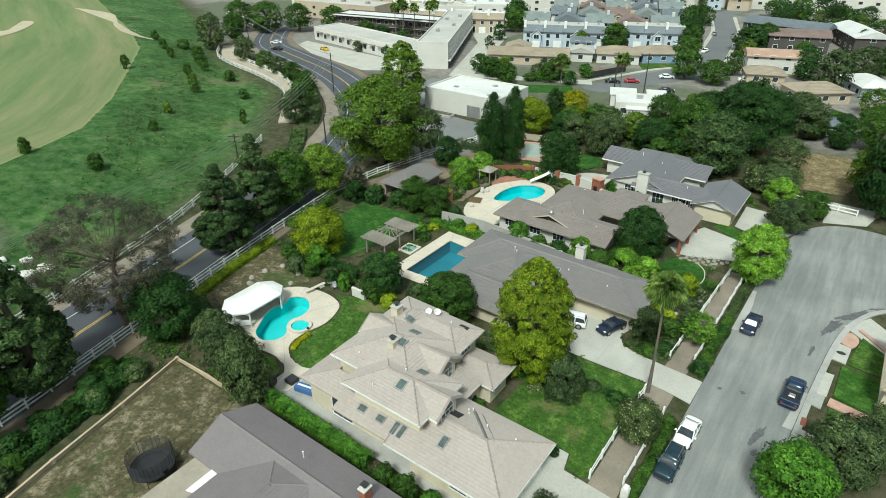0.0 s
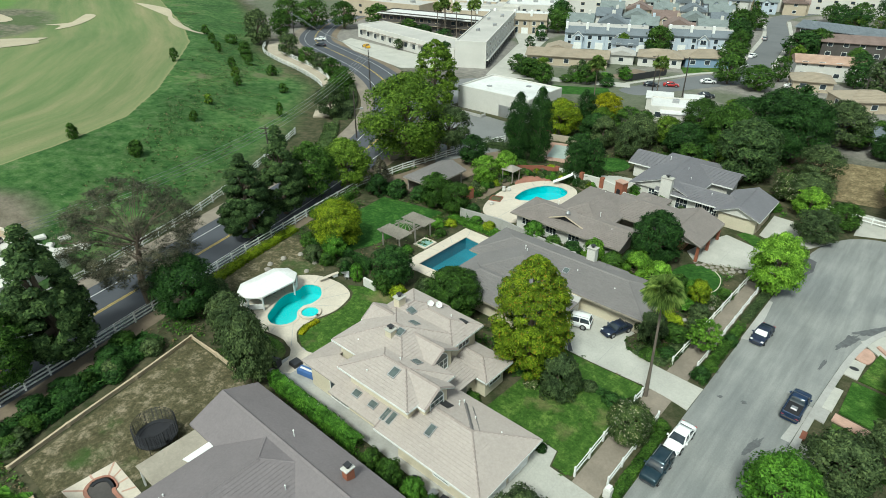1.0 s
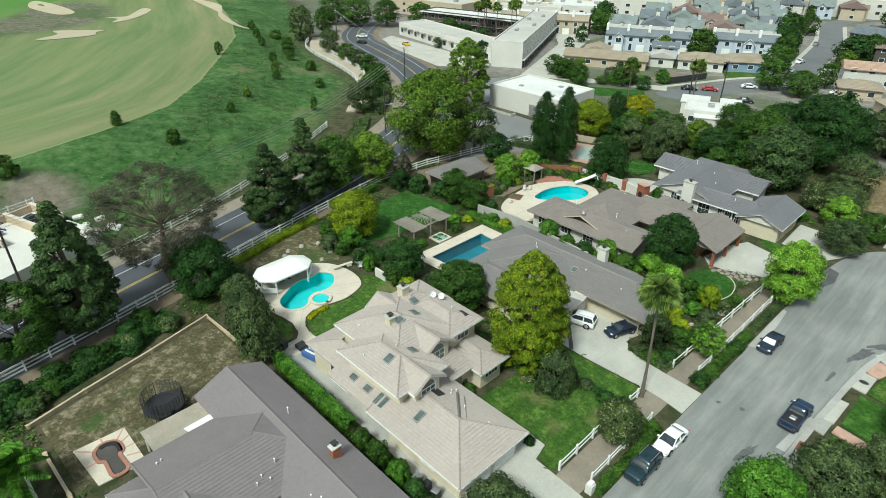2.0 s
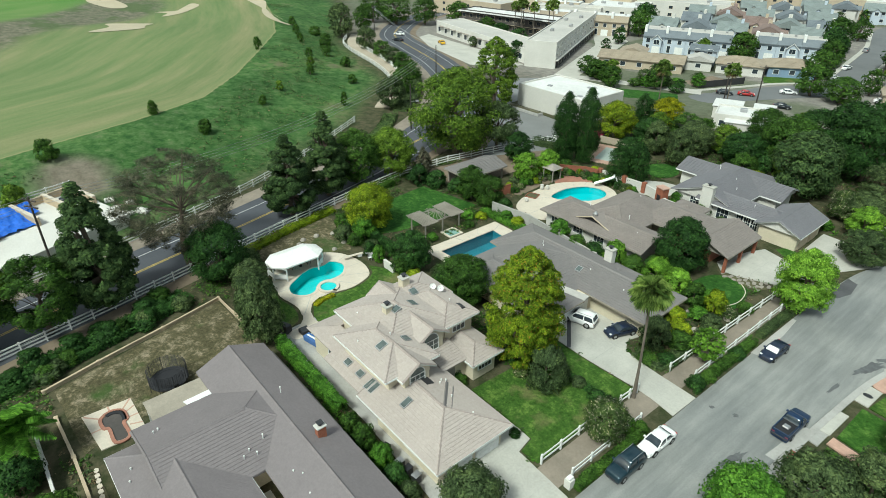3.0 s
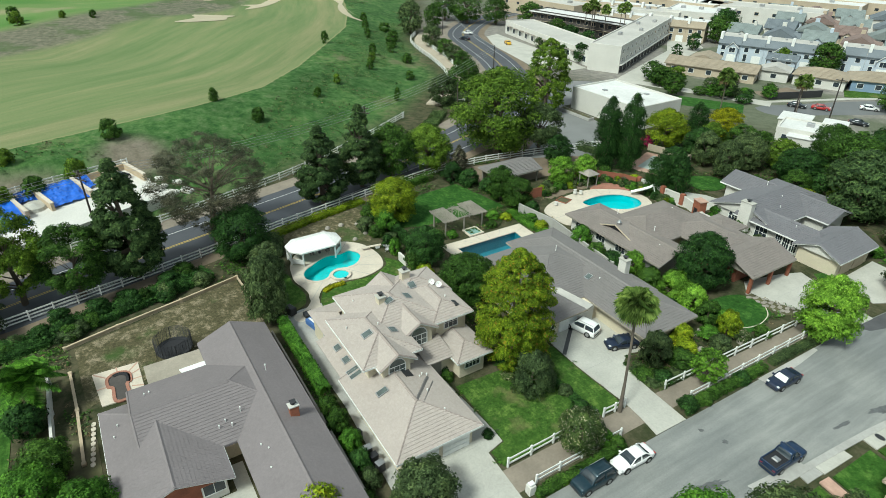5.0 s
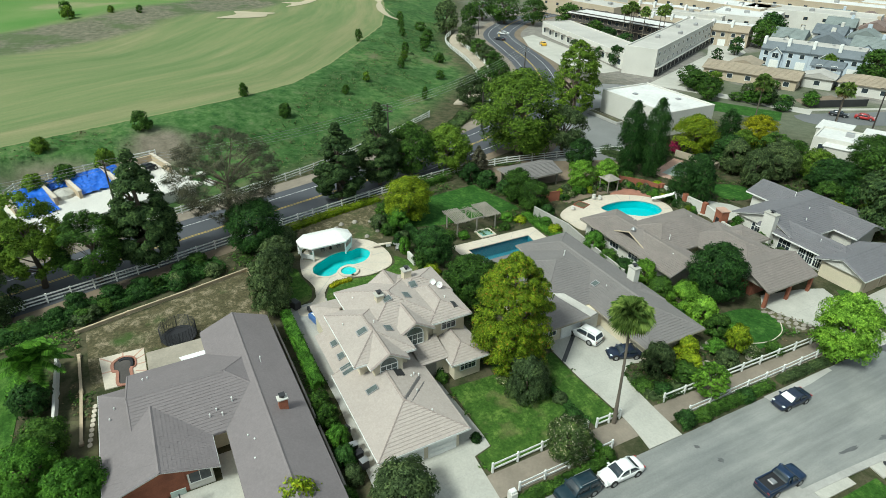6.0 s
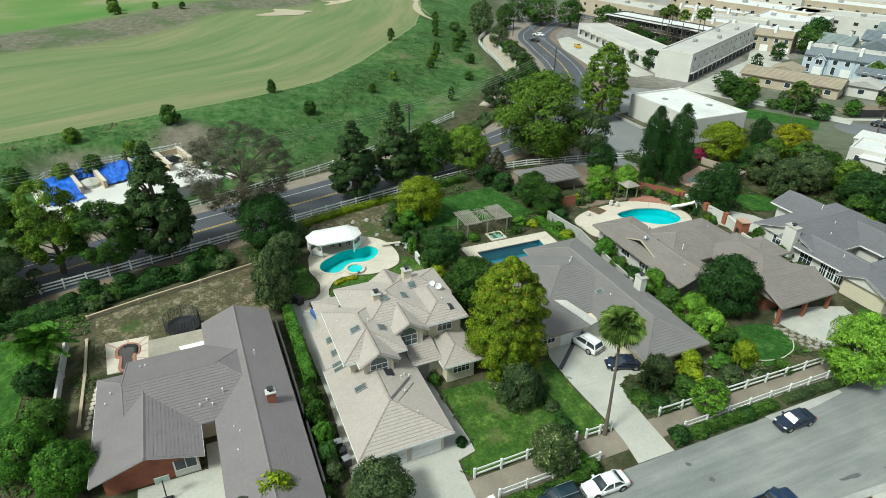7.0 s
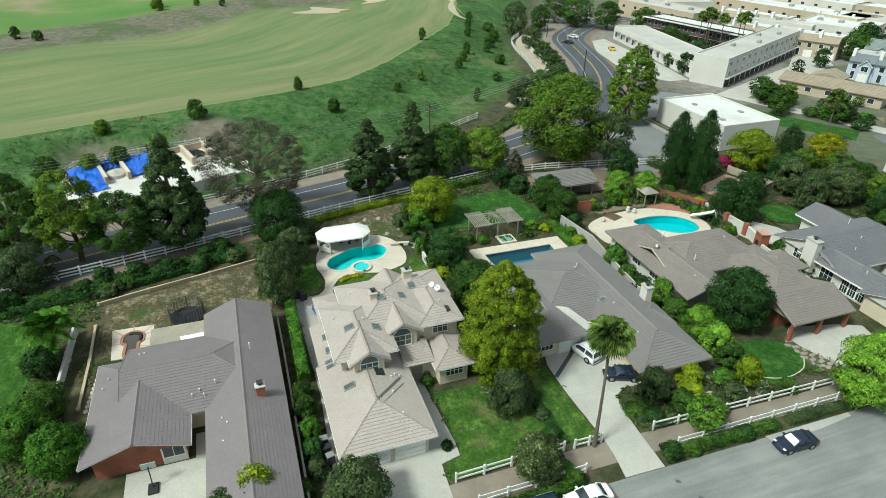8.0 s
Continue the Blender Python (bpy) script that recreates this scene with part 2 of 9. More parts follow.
M["glass"] = glass_mat("window_glass")
M["skylight"] = glass_mat("skylight_glass", (0.085, 0.105, 0.10), 0.2)
M["water"] = water_mat("pool_water", (0.72, 0.97, 0.96))
M["lamp_red"] = surface("tail_lamp", (0.35, 0.02, 0.02), 0.3, 0.5, 5, 0.1)
M["lamp_clear"] = surface("head_lamp", (0.7, 0.7, 0.7), 0.2, 0.5, 5, 0.1)
M["car_white"] = car_paint("white_car_paint", (0.78, 0.78, 0.78), 0.0)
M["car_navy"] = car_paint("navy_car_paint", (0.016, 0.026, 0.055))
M["car_black"] = car_paint("black_car_paint", (0.012, 0.016, 0.024))
M["car_blue"] = car_paint("blue_car_paint", (0.012, 0.032, 0.080))
M["car_teal"] = car_paint("dark_teal_car_paint", (0.014, 0.035, 0.05))
M["car_yellow"] = car_paint("yellow_car_paint", (0.65, 0.38, 0.02), 0.0)
M["car_red"] = car_paint("red_car_paint", (0.35, 0.02, 0.02), 0.0)
M["car_grey"] = car_paint("grey_car_paint", (0.25, 0.25, 0.26))

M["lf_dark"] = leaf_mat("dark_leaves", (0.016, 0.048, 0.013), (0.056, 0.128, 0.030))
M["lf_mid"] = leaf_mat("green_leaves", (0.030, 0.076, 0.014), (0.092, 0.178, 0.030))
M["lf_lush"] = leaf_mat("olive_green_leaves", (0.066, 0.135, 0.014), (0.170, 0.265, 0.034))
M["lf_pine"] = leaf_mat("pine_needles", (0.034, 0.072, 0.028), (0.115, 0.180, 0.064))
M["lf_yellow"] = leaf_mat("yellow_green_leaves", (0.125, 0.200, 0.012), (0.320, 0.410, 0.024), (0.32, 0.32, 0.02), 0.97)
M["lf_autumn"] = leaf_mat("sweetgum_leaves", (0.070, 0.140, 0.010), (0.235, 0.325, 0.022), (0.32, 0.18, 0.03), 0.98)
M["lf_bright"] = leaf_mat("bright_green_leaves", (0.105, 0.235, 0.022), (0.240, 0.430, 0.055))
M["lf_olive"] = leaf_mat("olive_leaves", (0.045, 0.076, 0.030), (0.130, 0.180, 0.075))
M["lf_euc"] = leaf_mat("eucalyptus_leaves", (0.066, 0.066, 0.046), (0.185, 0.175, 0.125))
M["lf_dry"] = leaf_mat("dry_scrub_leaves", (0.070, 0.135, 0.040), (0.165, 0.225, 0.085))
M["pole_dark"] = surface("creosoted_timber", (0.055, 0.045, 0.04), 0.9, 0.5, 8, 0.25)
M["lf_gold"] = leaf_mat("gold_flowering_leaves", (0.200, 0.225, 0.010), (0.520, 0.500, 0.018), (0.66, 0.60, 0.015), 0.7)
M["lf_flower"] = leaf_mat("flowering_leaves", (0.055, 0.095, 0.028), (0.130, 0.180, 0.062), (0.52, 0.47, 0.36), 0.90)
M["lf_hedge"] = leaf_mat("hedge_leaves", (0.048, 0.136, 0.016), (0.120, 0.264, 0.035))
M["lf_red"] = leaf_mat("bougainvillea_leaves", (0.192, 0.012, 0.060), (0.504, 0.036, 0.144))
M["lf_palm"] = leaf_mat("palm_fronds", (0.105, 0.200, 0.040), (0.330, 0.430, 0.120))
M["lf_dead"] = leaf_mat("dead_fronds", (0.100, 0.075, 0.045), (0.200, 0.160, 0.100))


# ---- builders ----
def mesh_of(name, verts, faces, mat=None):
    me = bpy.data.meshes.new(name)
    me.from_pydata([tuple(v) for v in verts], [], [tuple(f) for f in faces])
    if mat:
        me.materials.append(M[mat])
    me.update()
    return me


class Shape:
    """Collects vertices and faces of one mesh."""

    def __init__(self):
        self.v, self.f = [], []

    def add(self, verts, faces):
        k = len(self.v)
        self.v += [tuple(p) for p in verts]
        self.f += [tuple(i + k for i in fc) for fc in faces]
        return self

    def box(self, x0, x1, y0, y1, z0, z1, m=None, chamfer=0.0):
        c = min(chamfer, (x1 - x0) / 3, (y1 - y0) / 3, (z1 - z0) / 3)
        if c > 0:
            vs = []
            for z, i in ((z0, c), (z0 + c, 0), (z1 - c, 0), (z1, c)):
                vs += [(x0 + i, y0 + i, z), (x1 - i, y0 + i, z), (x1 - i, y1 - i, z), (x0 + i, y1 - i, z)]
            fs = [(3, 2, 1, 0), (12, 13, 14, 15)]
            for r in range(3):
                for q in range(4):
                    a, b = r * 4 + q, r * 4 + (q + 1) % 4
                    fs.append((a, b, b + 4, a + 4))
        else:
            vs = [(x0, y0, z0), (x1, y0, z0), (x1, y1, z0), (x0, y1, z0), (x0, y0, z1), (x1, y0, z1), (x1, y1, z1), (x0, y1, z1)]
            fs = [(3, 2, 1, 0), (4, 5, 6, 7), (0, 1, 5, 4), (1, 2, 6, 5), (2, 3, 7, 6), (3, 0, 4, 7)]
        if m is not None:
            vs = [m @ Vector(p) for p in vs]
        return self.add(vs, fs)

    def tube(self, path, radii, n=8, cap=True):
        rings = []
        for i, p in enumerate(path):
            p = Vector(p)
            d = (Vector(path[min(i + 1, len(path) - 1)]) - Vector(path[max(i - 1, 0)])).normalized()
            a = d.orthogonal().normalized()
            b = d.cross(a)
            rings.append([p + (a * math.cos(2 * math.pi * k / n) + b * math.sin(2 * math.pi * k / n)) * radii[i] for k in range(n)])
        vs = [q for r in rings for q in r]
        fs = [(i * n + k, i * n + (k + 1) % n, (i + 1) * n + (k + 1) % n, (i + 1) * n + k) for i in range(len(path) - 1) for k in range(n)]
        if cap:
            fs += [tuple(range(n - 1, -1, -1)), tuple(range((len(path) - 1) * n, len(path) * n))]
        return self.add(vs, fs)

    def prism(self, pts, z0, z1):
        n = len(pts)
        area = sum(pts[i][0] * pts[(i + 1) % n][1] - pts[(i + 1) % n][0] * pts[i][1] for i in range(n))
        if area < 0:
            pts = pts[::-1]
        vs = [(p[0], p[1], z0) for p in pts] + [(p[0], p[1], z1) for p in pts]
        fs = [tuple(range(n, 2 * n))] + [(i, (i + 1) % n, n + (i + 1) % n, n + i) for i in range(n)]
        return self.add(vs, fs)

    def ribbon(self, pts, w, z0, z1):
        left, right = [], []
        for i, p in enumerate(pts):
            a, b = pts[max(i - 1, 0)], pts[min(i + 1, len(pts) - 1)]
            d = Vector((b[0] - a[0], b[1] - a[1])).normalized()
            left.append((p[0] - d.y * w / 2, p[1] + d.x * w / 2))
            right.append((p[0] + d.y * w / 2, p[1] - d.x * w / 2))
        n = len(pts)
        vs = [p for r, l in zip(right, left) for p in ((*r, z0), (*r, z1), (*l, z1), (*l, z0))]
        fs = []
        for i in range(n - 1):
            a, b = 4 * i, 4 * i + 4
            fs += [(a, b, b + 1, a + 1), (a + 1, b + 1, b + 2, a + 2), (a + 2, b + 2, b + 3, a + 3)]
        fs += [(0, 1, 2, 3), (4 * n - 1, 4 * n - 2, 4 * n - 3, 4 * n - 4)]
        return self.add(vs, fs)

    def mesh(self, name, mat):
        return mesh_of(name, self.v, self.f, mat)


def part(name, shape, mat, parent, label=""):
    ob = new(name, shape.mesh(name, mat) if isinstance(shape, Shape) else shape)
    ob.parent = parent
    if label:
        ob["label"] = label
    return ob


def thing(name, label, category, x=0, y=0, z=0, rz=0, group="", kind=""):
    ob = new(name)
    ob.empty_display_size = 0.3
    ob.matrix_world = pose(x, y, z, 0, 0, rz)
    return tagged(ob, label, category, group, kind)


def solid(name, shape, mat, label, category, group="", kind=""):
    return tagged(new(name, shape.mesh(name, mat)), label, category, group, kind)


def curve(pts, n=6, closed=False):
    """A smooth line through the points."""
    out, k = [], len(pts)
    for i in range(k if closed else k - 1):
        if closed:
            a, b, c, d = pts[i - 1], pts[i], pts[(i + 1) % k], pts[(i + 2) % k]
        else:
            a, b, c, d = pts[max(i - 1, 0)], pts[i], pts[i + 1], pts[min(i + 2, k - 1)]
        for s in range(n):
            t = s / n
            out.append(tuple(0.5 * (2 * b[j] + (c[j] - a[j]) * t + (2 * a[j] - 5 * b[j] + 4 * c[j] - d[j]) * t * t + (3 * b[j] - a[j] - 3 * c[j] + d[j]) * t ** 3) for j in range(2)))
    if not closed:
        out.append(tuple(pts[-1][:2]))
    return out


def every(pts, step):
    """Points at an even step along a line."""
    out, left = [tuple(pts[0])], step
    for a, b in zip(pts, pts[1:]):
        a, b = Vector(a), Vector(b)
        length = (b - a).length
        s = left
        while s <= length:
            out.append(tuple(a + (b - a) * (s / length)))
            s += step
        left = s - length
    return out


def inside(p, poly):
    x, y, c = p[0], p[1], False
    for i in range(len(poly)):
        (x0, y0), (x1, y1) = poly[i - 1], poly[i]
        if (y0 > y) != (y1 > y) and x < (x1 - x0) * (y - y0) / (y1 - y0) + x0:
            c = not c
    return c


def line_distance(X, Y, pts):
    """Signed distance of grids of places from a line, positive to its left."""
    best = np.full(X.shape, 1e9)
    sign = np.ones(X.shape)
    for (ax, ay), (bx, by) in zip(pts, pts[1:]):
        dx, dy = bx - ax, by - ay
        t = np.clip(((X - ax) * dx + (Y - ay) * dy) / (dx * dx + dy * dy), 0, 1)
        d = np.hypot(X - ax - t * dx, Y - ay - t * dy)
        s = np.where(dx * (Y - ay) - dy * (X - ax) >= 0, 1.0, -1.0)
        sign = np.where(d < best - 1e-9, s, sign)
        best = np.minimum(best, d)
    return best * sign


# ---- ground ----
VERGE = [(-52, -130), (-60, -60), (-66, -20), (-68, 0), (-73, 19), (-79, 35), (-88, 54), (-100, 73), (-124, 98), (-158, 109), (-173, 114), (-217, 143), (-260, 165), (-420, 240)]
GREEN = [(-62, -130), (-85, -60), (-97, -16), (-106, 13), (-112, 33), (-119, 48), (-134, 62), (-157, 79), (-178, 94), (-208, 108), (-253, 125), (-420, 190)]
POOL_PITS = [(-51.2, -44.9, 29.8, 39.2), (-43.8, -38.0, 50.4, 60.9), (-46.6, -39.5, 74.8, 84.7)]


def terrain(X, Y):
    b, c = line_distance(X, Y, VERGE), line_distance(X, Y, GREEN)
    s = np.clip(b / np.maximum(b - c, 0.01), 0, 1)
    s = np.where(b <= 0, 0, np.where(c >= 0, 1, s))
    z = 5 * s * s * (3 - 2 * s)
    z += np.where(c > 0, np.minimum(c, 30) / 30 * (1.2 * np.sin(X * 0.05 + 1) * np.sin(Y * 0.06) + 0.8 * np.sin(X * 0.021 - Y * 0.03)), 0)
    lot = (X > -94) & (X < -70) & (Y > -6) & (Y < 20)
    return np.where(lot, np.minimum(z, 2.0), z)


def ground_at(x, y):
    return float(terrain(np.array([float(x)]), np.array([float(y)]))[0])


gx = list(np.arange(-330, 62, 2.5)) + [-4000, -1500, -700, -450, 120, 300, 900, 4000]
gy = list(np.arange(-70, 331, 2.5)) + [-4000, -1200, -400, -150, 420, 700, 1500, 4000]
for a0, a1, b0, b1 in POOL_PITS:
    gx += [a0, a0 + 0.25, a1 - 0.25, a1]
    gy += [b0, b0 + 0.25, b1 - 0.25, b1]
gx, gy = np.array(sorted(set(gx))), np.array(sorted(set(gy)))
GX, GY = np.meshgrid(gx, gy, indexing="ij")
GZ = terrain(GX, GY)
for a0, a1, b0, b1 in POOL_PITS:
    GZ[(GX > a0 + 0.1) & (GX < a1 - 0.1) & (GY > b0 + 0.1) & (GY < b1 - 0.1)] = -2.2
gb, gc = line_distance(GX, GY, VERGE), line_distance(GX, GY, GREEN)
w_rough = np.clip(gb / 6 + 0.2, 0, 1)
HEATH = [(-165, -62), (-177, -35), (-187, -16), (-208, 4), (-226, 27), (-236, 44), (-246, 56), (-280, 74)]
heath_d = np.abs(line_distance(GX, GY, HEATH))
w_lush = np.clip((line_distance(GX, GY, HEATH) - 10) / 10, 0, 1) * np.clip(gc / 20, 0, 1)
w_bare = np.clip(np.maximum(6.5 - np.hypot((GX + 94) * 0.8, (GY - 17.5)), 6.0 - np.hypot((GX + 90) * 1.2, (GY - 0.5) * 0.7)) / 2.5, 0, 1)
w_heath = np.clip((17 + 4 * np.sin(GX * 0.09) - heath_d) / 5, 0, 1) * np.clip(gc / 20, 0, 1) * 0.9
w_town = np.clip((GY - 118) / 20, 0, 1) * np.clip(-gb / 8, 0, 1)
ny = len(gy)
ground_mesh = mesh_of("ground", np.stack([GX, GY, GZ], -1).reshape(-1, 3).tolist(), [(i * ny + j, (i + 1) * ny + j, (i + 1) * ny + j + 1, i * ny + j + 1) for i in range(len(gx) - 1) for j in range(ny - 1)])
for key, w in (("rough", w_rough), ("town", w_town), ("heath", w_heath), ("lush", w_lush), ("bare", w_bare), ("inland", np.clip(gc, -20, 120))):
    at = ground_mesh.attributes.new(key, "FLOAT", "POINT")
    at.data.foreach_set("value", w.reshape(-1).astype(np.float32))


def ground_mat():
    m, nt, nodes, links, bsdf = _nodes("ground_cover")
    pos = _world_pos(nt)

    def attr(key):
        a = nodes.new("ShaderNodeAttribute")
        a.attribute_name = key
        return a.outputs["Fac"]

    n1, n2, n3, n4 = _noise(nt, 0.06, 5, 0.65, pos), _noise(nt, 0.5, 6, 0.75, pos), _noise(nt, 3.0, 5, 0.8, pos), _noise(nt, 0.018, 4, 0.55, pos)
    yard = _mix(nt, _ramp(nt, n2, [(0.4, (0, 0, 0)), (0.6, (1, 1, 1))]), (0.040, 0.050, 0.022), (0.100, 0.090, 0.055))
    rough = _ramp(nt, n2, [(0.36, (0.030, 0.078, 0.022)), (0.46, (0.054, 0.120, 0.034)), (0.56, (0.084, 0.152, 0.052)), (0.66, (0.125, 0.172, 0.080)), (0.76, (0.20, 0.20, 0.13))])
    n5 = _noise(nt, 1.1, 6, 0.8, pos)
    rough = _mix(nt, 0.7, rough, _ramp(nt, n1, [(0.36, (0.55, 0.62, 0.55)), (0.5, (0.95, 0.97, 0.9)), (0.62, (1.55, 1.35, 1.25))]), "MULTIPLY")
    rough = _mix(nt, _ramp(nt, n5, [(0.63, (0, 0, 0)), (0.72, (0.65, 0.65, 0.65))]), rough, (0.30, 0.29, 0.21))
    rough = _mix(nt, _ramp(nt, n1, [(0.57, (0, 0, 0)), (0.66, (0.8, 0.8, 0.8))]), rough, (0.150, 0.135, 0.085))
    along = nodes.new("ShaderNodeVectorMath")
    along.operation = "DOT_PRODUCT"
    links.new(pos, along.inputs[0])
    along.inputs[1].default_value = (-0.0045, 0.0075, 0.0)
    across = nodes.new("ShaderNodeMath")
    across.operation = "MULTIPLY"
    links.new(attr("inland"), across.inputs[0])
    across.inputs[1].default_value = 0.085
    st = nodes.new("ShaderNodeCombineXYZ")
    links.new(across.outputs[0], st.inputs[0])
    links.new(along.outputs["Value"], st.inputs[1])
    streak = _noise(nt, 1.6, 6, 0.68, st.outputs[0])
    fair = _ramp(nt, streak, [(0.32, (0.112, 0.172, 0.066)), (0.46, (0.150, 0.200, 0.084)), (0.58, (0.185, 0.216, 0.098)), (0.72, (0.260, 0.250, 0.136))])
    fair = _mix(nt, _ramp(nt, across.outputs[0], [(0.05, (0.1, 0.1, 0.1)), (0.35, (0.65, 0.65, 0.65)), (0.9, (0.5, 0.5, 0.5)), (1.0, (0.1, 0.1, 0.1))]), fair, _ramp(nt, streak, [(0.38, (0.165, 0.195, 0.088)), (0.64, (0.300, 0.265, 0.150))]))
    fair = _mix(nt, attr("lush"), fair, _ramp(nt, n4, [(0.4, (0.095, 0.200, 0.048)), (0.56, (0.150, 0.225, 0.075)), (0.66, (0.28, 0.25, 0.15))]))
    town = _ramp(nt, n2, [(0.35, (0.17, 0.16, 0.15)), (0.65, (0.30, 0.28, 0.25))])
    town = _mix(nt, _ramp(nt, n4, [(0.5, (0, 0, 0)), (0.55, (0.6, 0.6, 0.6))]), town, (0.06, 0.09, 0.03))
    col = _mix(nt, attr("town"), yard, town)
    col = _mix(nt, attr("rough"), col, rough)
    edge = nodes.new("ShaderNodeMath")
    edge.operation = "MULTIPLY_ADD"
    links.new(n2, edge.inputs[0])
    edge.inputs[1].default_value = 0.5
    margin = nodes.new("ShaderNodeMath")
    margin.operation = "MULTIPLY_ADD"
    links.new(attr("inland"), margin.inputs[0])
    margin.inputs[1].default_value = 0.36
    margin.inputs[2].default_value = 0.5
    links.new(margin.outputs[0], edge.inputs[2])
    rim = _ramp(nt, edge.outputs[0], [(0.60, (0, 0, 0)), (0.74, (0, 0, 0)), (0.84, (1, 1, 1)), (1.02, (0, 0, 0))])
    col = _mix(nt, _ramp(nt, edge.outputs[0], [(0.72, (0, 0, 0)), (0.84, (1, 1, 1))]), col, fair)
    col = _mix(nt, rim, col, (0.26, 0.25, 0.13))
    heath = _ramp(nt, n2, [(0.35, (0.085, 0.090, 0.060)), (0.5, (0.150, 0.140, 0.105)), (0.65, (0.225, 0.200, 0.155))])
    heath = _mix(nt, _ramp(nt, n1, [(0.50, (0, 0, 0)), (0.60, (0.8, 0.8, 0.8))]), heath, (0.075, 0.115, 0.045))
    col = _mix(nt, attr("bare"), col, _ramp(nt, n2, [(0.35, (0.130, 0.115, 0.085)), (0.65, (0.220, 0.190, 0.150))]))
    col = _mix(nt, attr("heath"), col, heath)
    col = _mix(nt, 0.45, col, _ramp(nt, n3, [(0.3, (0.5, 0.5, 0.5)), (0.7, (1, 1, 1))]), "MULTIPLY")
    links.new(col, bsdf.inputs["Base Color"])
    bsdf.inputs["Roughness"].default_value = 0.95
    bsdf.inputs["Specular IOR Level"].default_value = 0.1
    _bump(nt, bsdf, n3, 0.10, 0.6)
    return m


ground_mesh.materials.append(ground_mat())
for poly in ground_mesh.polygons:
    poly.use_smooth = True
tagged(new("ground", ground_mesh), "ground of dry soil, green slope and mown golf fairway", "ground", kind="structure")


PAVED = []


def slab(name, pts, z, mat, label, category="paving", smooth=0, kind="structure"):
    PAVED.append(pts)
    return solid(name, Shape().prism(curve(pts, smooth, True) if smooth else pts, -0.06, z), mat, label, category, kind=kind)


# ---- roads and paving ----
STREET = curve([(-6.4, -120), (-6.4, -40), (-6.4, 20), (-6.4, 34), (-6.2, 50), (-6.0, 62), (-5.9, 74), (-5.6, 82), (-4.6, 90), (-2.0, 95.5), (2.4, 98), (8.5, 97.2), (13.0, 93), (14.6, 87), (13.0, 81.5), (9.0, 78.2), (5.6, 74.2), (3.6, 68), (2.6, 58), (2.0, 48), (1.2, 38), (1.0, 20)], 4)
slab("road_street", STREET, 0.03, "street", "worn grey asphalt cul-de-sac street", "street")
MAIN_ROAD = curve([(-50.5, -130), (-54.5, -40), (-57.8, -8), (-61.0, 6), (-64.6, 20), (-68.0, 34), (-71.8, 48), (-76.0, 62), (-82.2, 79.6), (-94.6, 98.2), (-112, 112), (-131, 121.5), (-152, 128.5), (-170, 135), (-184, 147), (-196, 164), (-204, 190)], 6)
solid("road_main", Shape().ribbon(MAIN_ROAD, 11.0, -0.05, 0.03), "asphalt_new", "dark freshly paved two-lane road", "road", kind="structure")


def offset_line(pts, d):
    out = []
    for i, p in enumerate(pts):
        a, b = pts[max(i - 1, 0)], pts[min(i + 1, len(pts) - 1)]
        v = Vector((b[0] - a[0], b[1] - a[1])).normalized()
        out.append((p[0] - v.y * d, p[1] + v.x * d))
    return out


for d, mat, nm, lab in ((-0.14, "yellow_line", "road_centre_line", "double yellow centre line"), (0.14, "yellow_line", "road_centre_line", "double yellow centre line"), (3.6, "white_line", "road_edge_line", "white edge line on dark asphalt"), (-3.6, "white_line", "road_edge_line", "white edge line on dark asphalt")):
    solid(nm, Shape().ribbon(offset_line(MAIN_ROAD, d), 0.11, 0.02, 0.036), mat, lab, "road marking", kind="structure")
solid("road_verge", Shape().ribbon(offset_line(MAIN_ROAD, -6.6), 2.2, -0.05, 0.02), "dirt", "bare dirt verge beside the road", "verge", kind="structure")
solid("road_verge", Shape().ribbon(offset_line(MAIN_ROAD, 7.0), 3.0, -0.05, 0.05), "trail", "sandy bridle path beside the road", "verge", kind="structure")
HORSE_PATH = curve([(-104, 81), (-114, 91), (-124, 100), (-140, 106), (-157, 110), (-170, 115), (-182, 124)], 5)
solid("bridle_path", Shape().ribbon(offset_line(HORSE_PATH, -2.2), 4.0, -0.05, 0.30), "block_wall", "pale sandy bridle path between white rails", "path", kind="structure")

# kerb, gutter and entries on the far side of the street
EAST_KERB = curve([(1.0, 20), (1.2, 38), (2.0, 48), (2.6, 58), (3.6, 68), (5.6, 74.2), (9.0, 78.2), (13.0, 81.5)], 5)
solid("kerb", Shape().ribbon(offset_line(EAST_KERB, -0.35), 0.6, -0.05, 0.15), "concrete_grey", "low rolled concrete kerb", "kerb", kind="structure")
slab("pavement_apron", [(2.6, 50.5), (5.4, 50.2), (6.0, 44), (2.0, 44.5)], 0.12, "concrete", "concrete driveway apron", "pavement")
slab("pavement_walk", [(2.8, 56.5), (4.0, 56.5), (4.2, 60.4), (3.0, 60.4)], 0.12, "concrete", "concrete landing at the kerb", "pavement")
slab("pavement_walk", [(2.6, 54.6), (3.8, 54.4), (3.9, 56.4), (2.8, 56.5)], 0.13, "concrete_grey", "concrete landing at the kerb", "pavement")
slab("pavement_apron", [(3.9, 70.2), (11.0, 64.5), (14, 66), (6.2, 73.6)], 0.12, "concrete", "pale concrete driveway", "pavement")
slab("pavement_brick", curve([(4.0, 66.8), (5.2, 66.4), (5.6, 68.2), (4.6, 69.2)], 5, True), 0.14, "brick_pale", "pinkish brick paving at the kerb", "pavement")
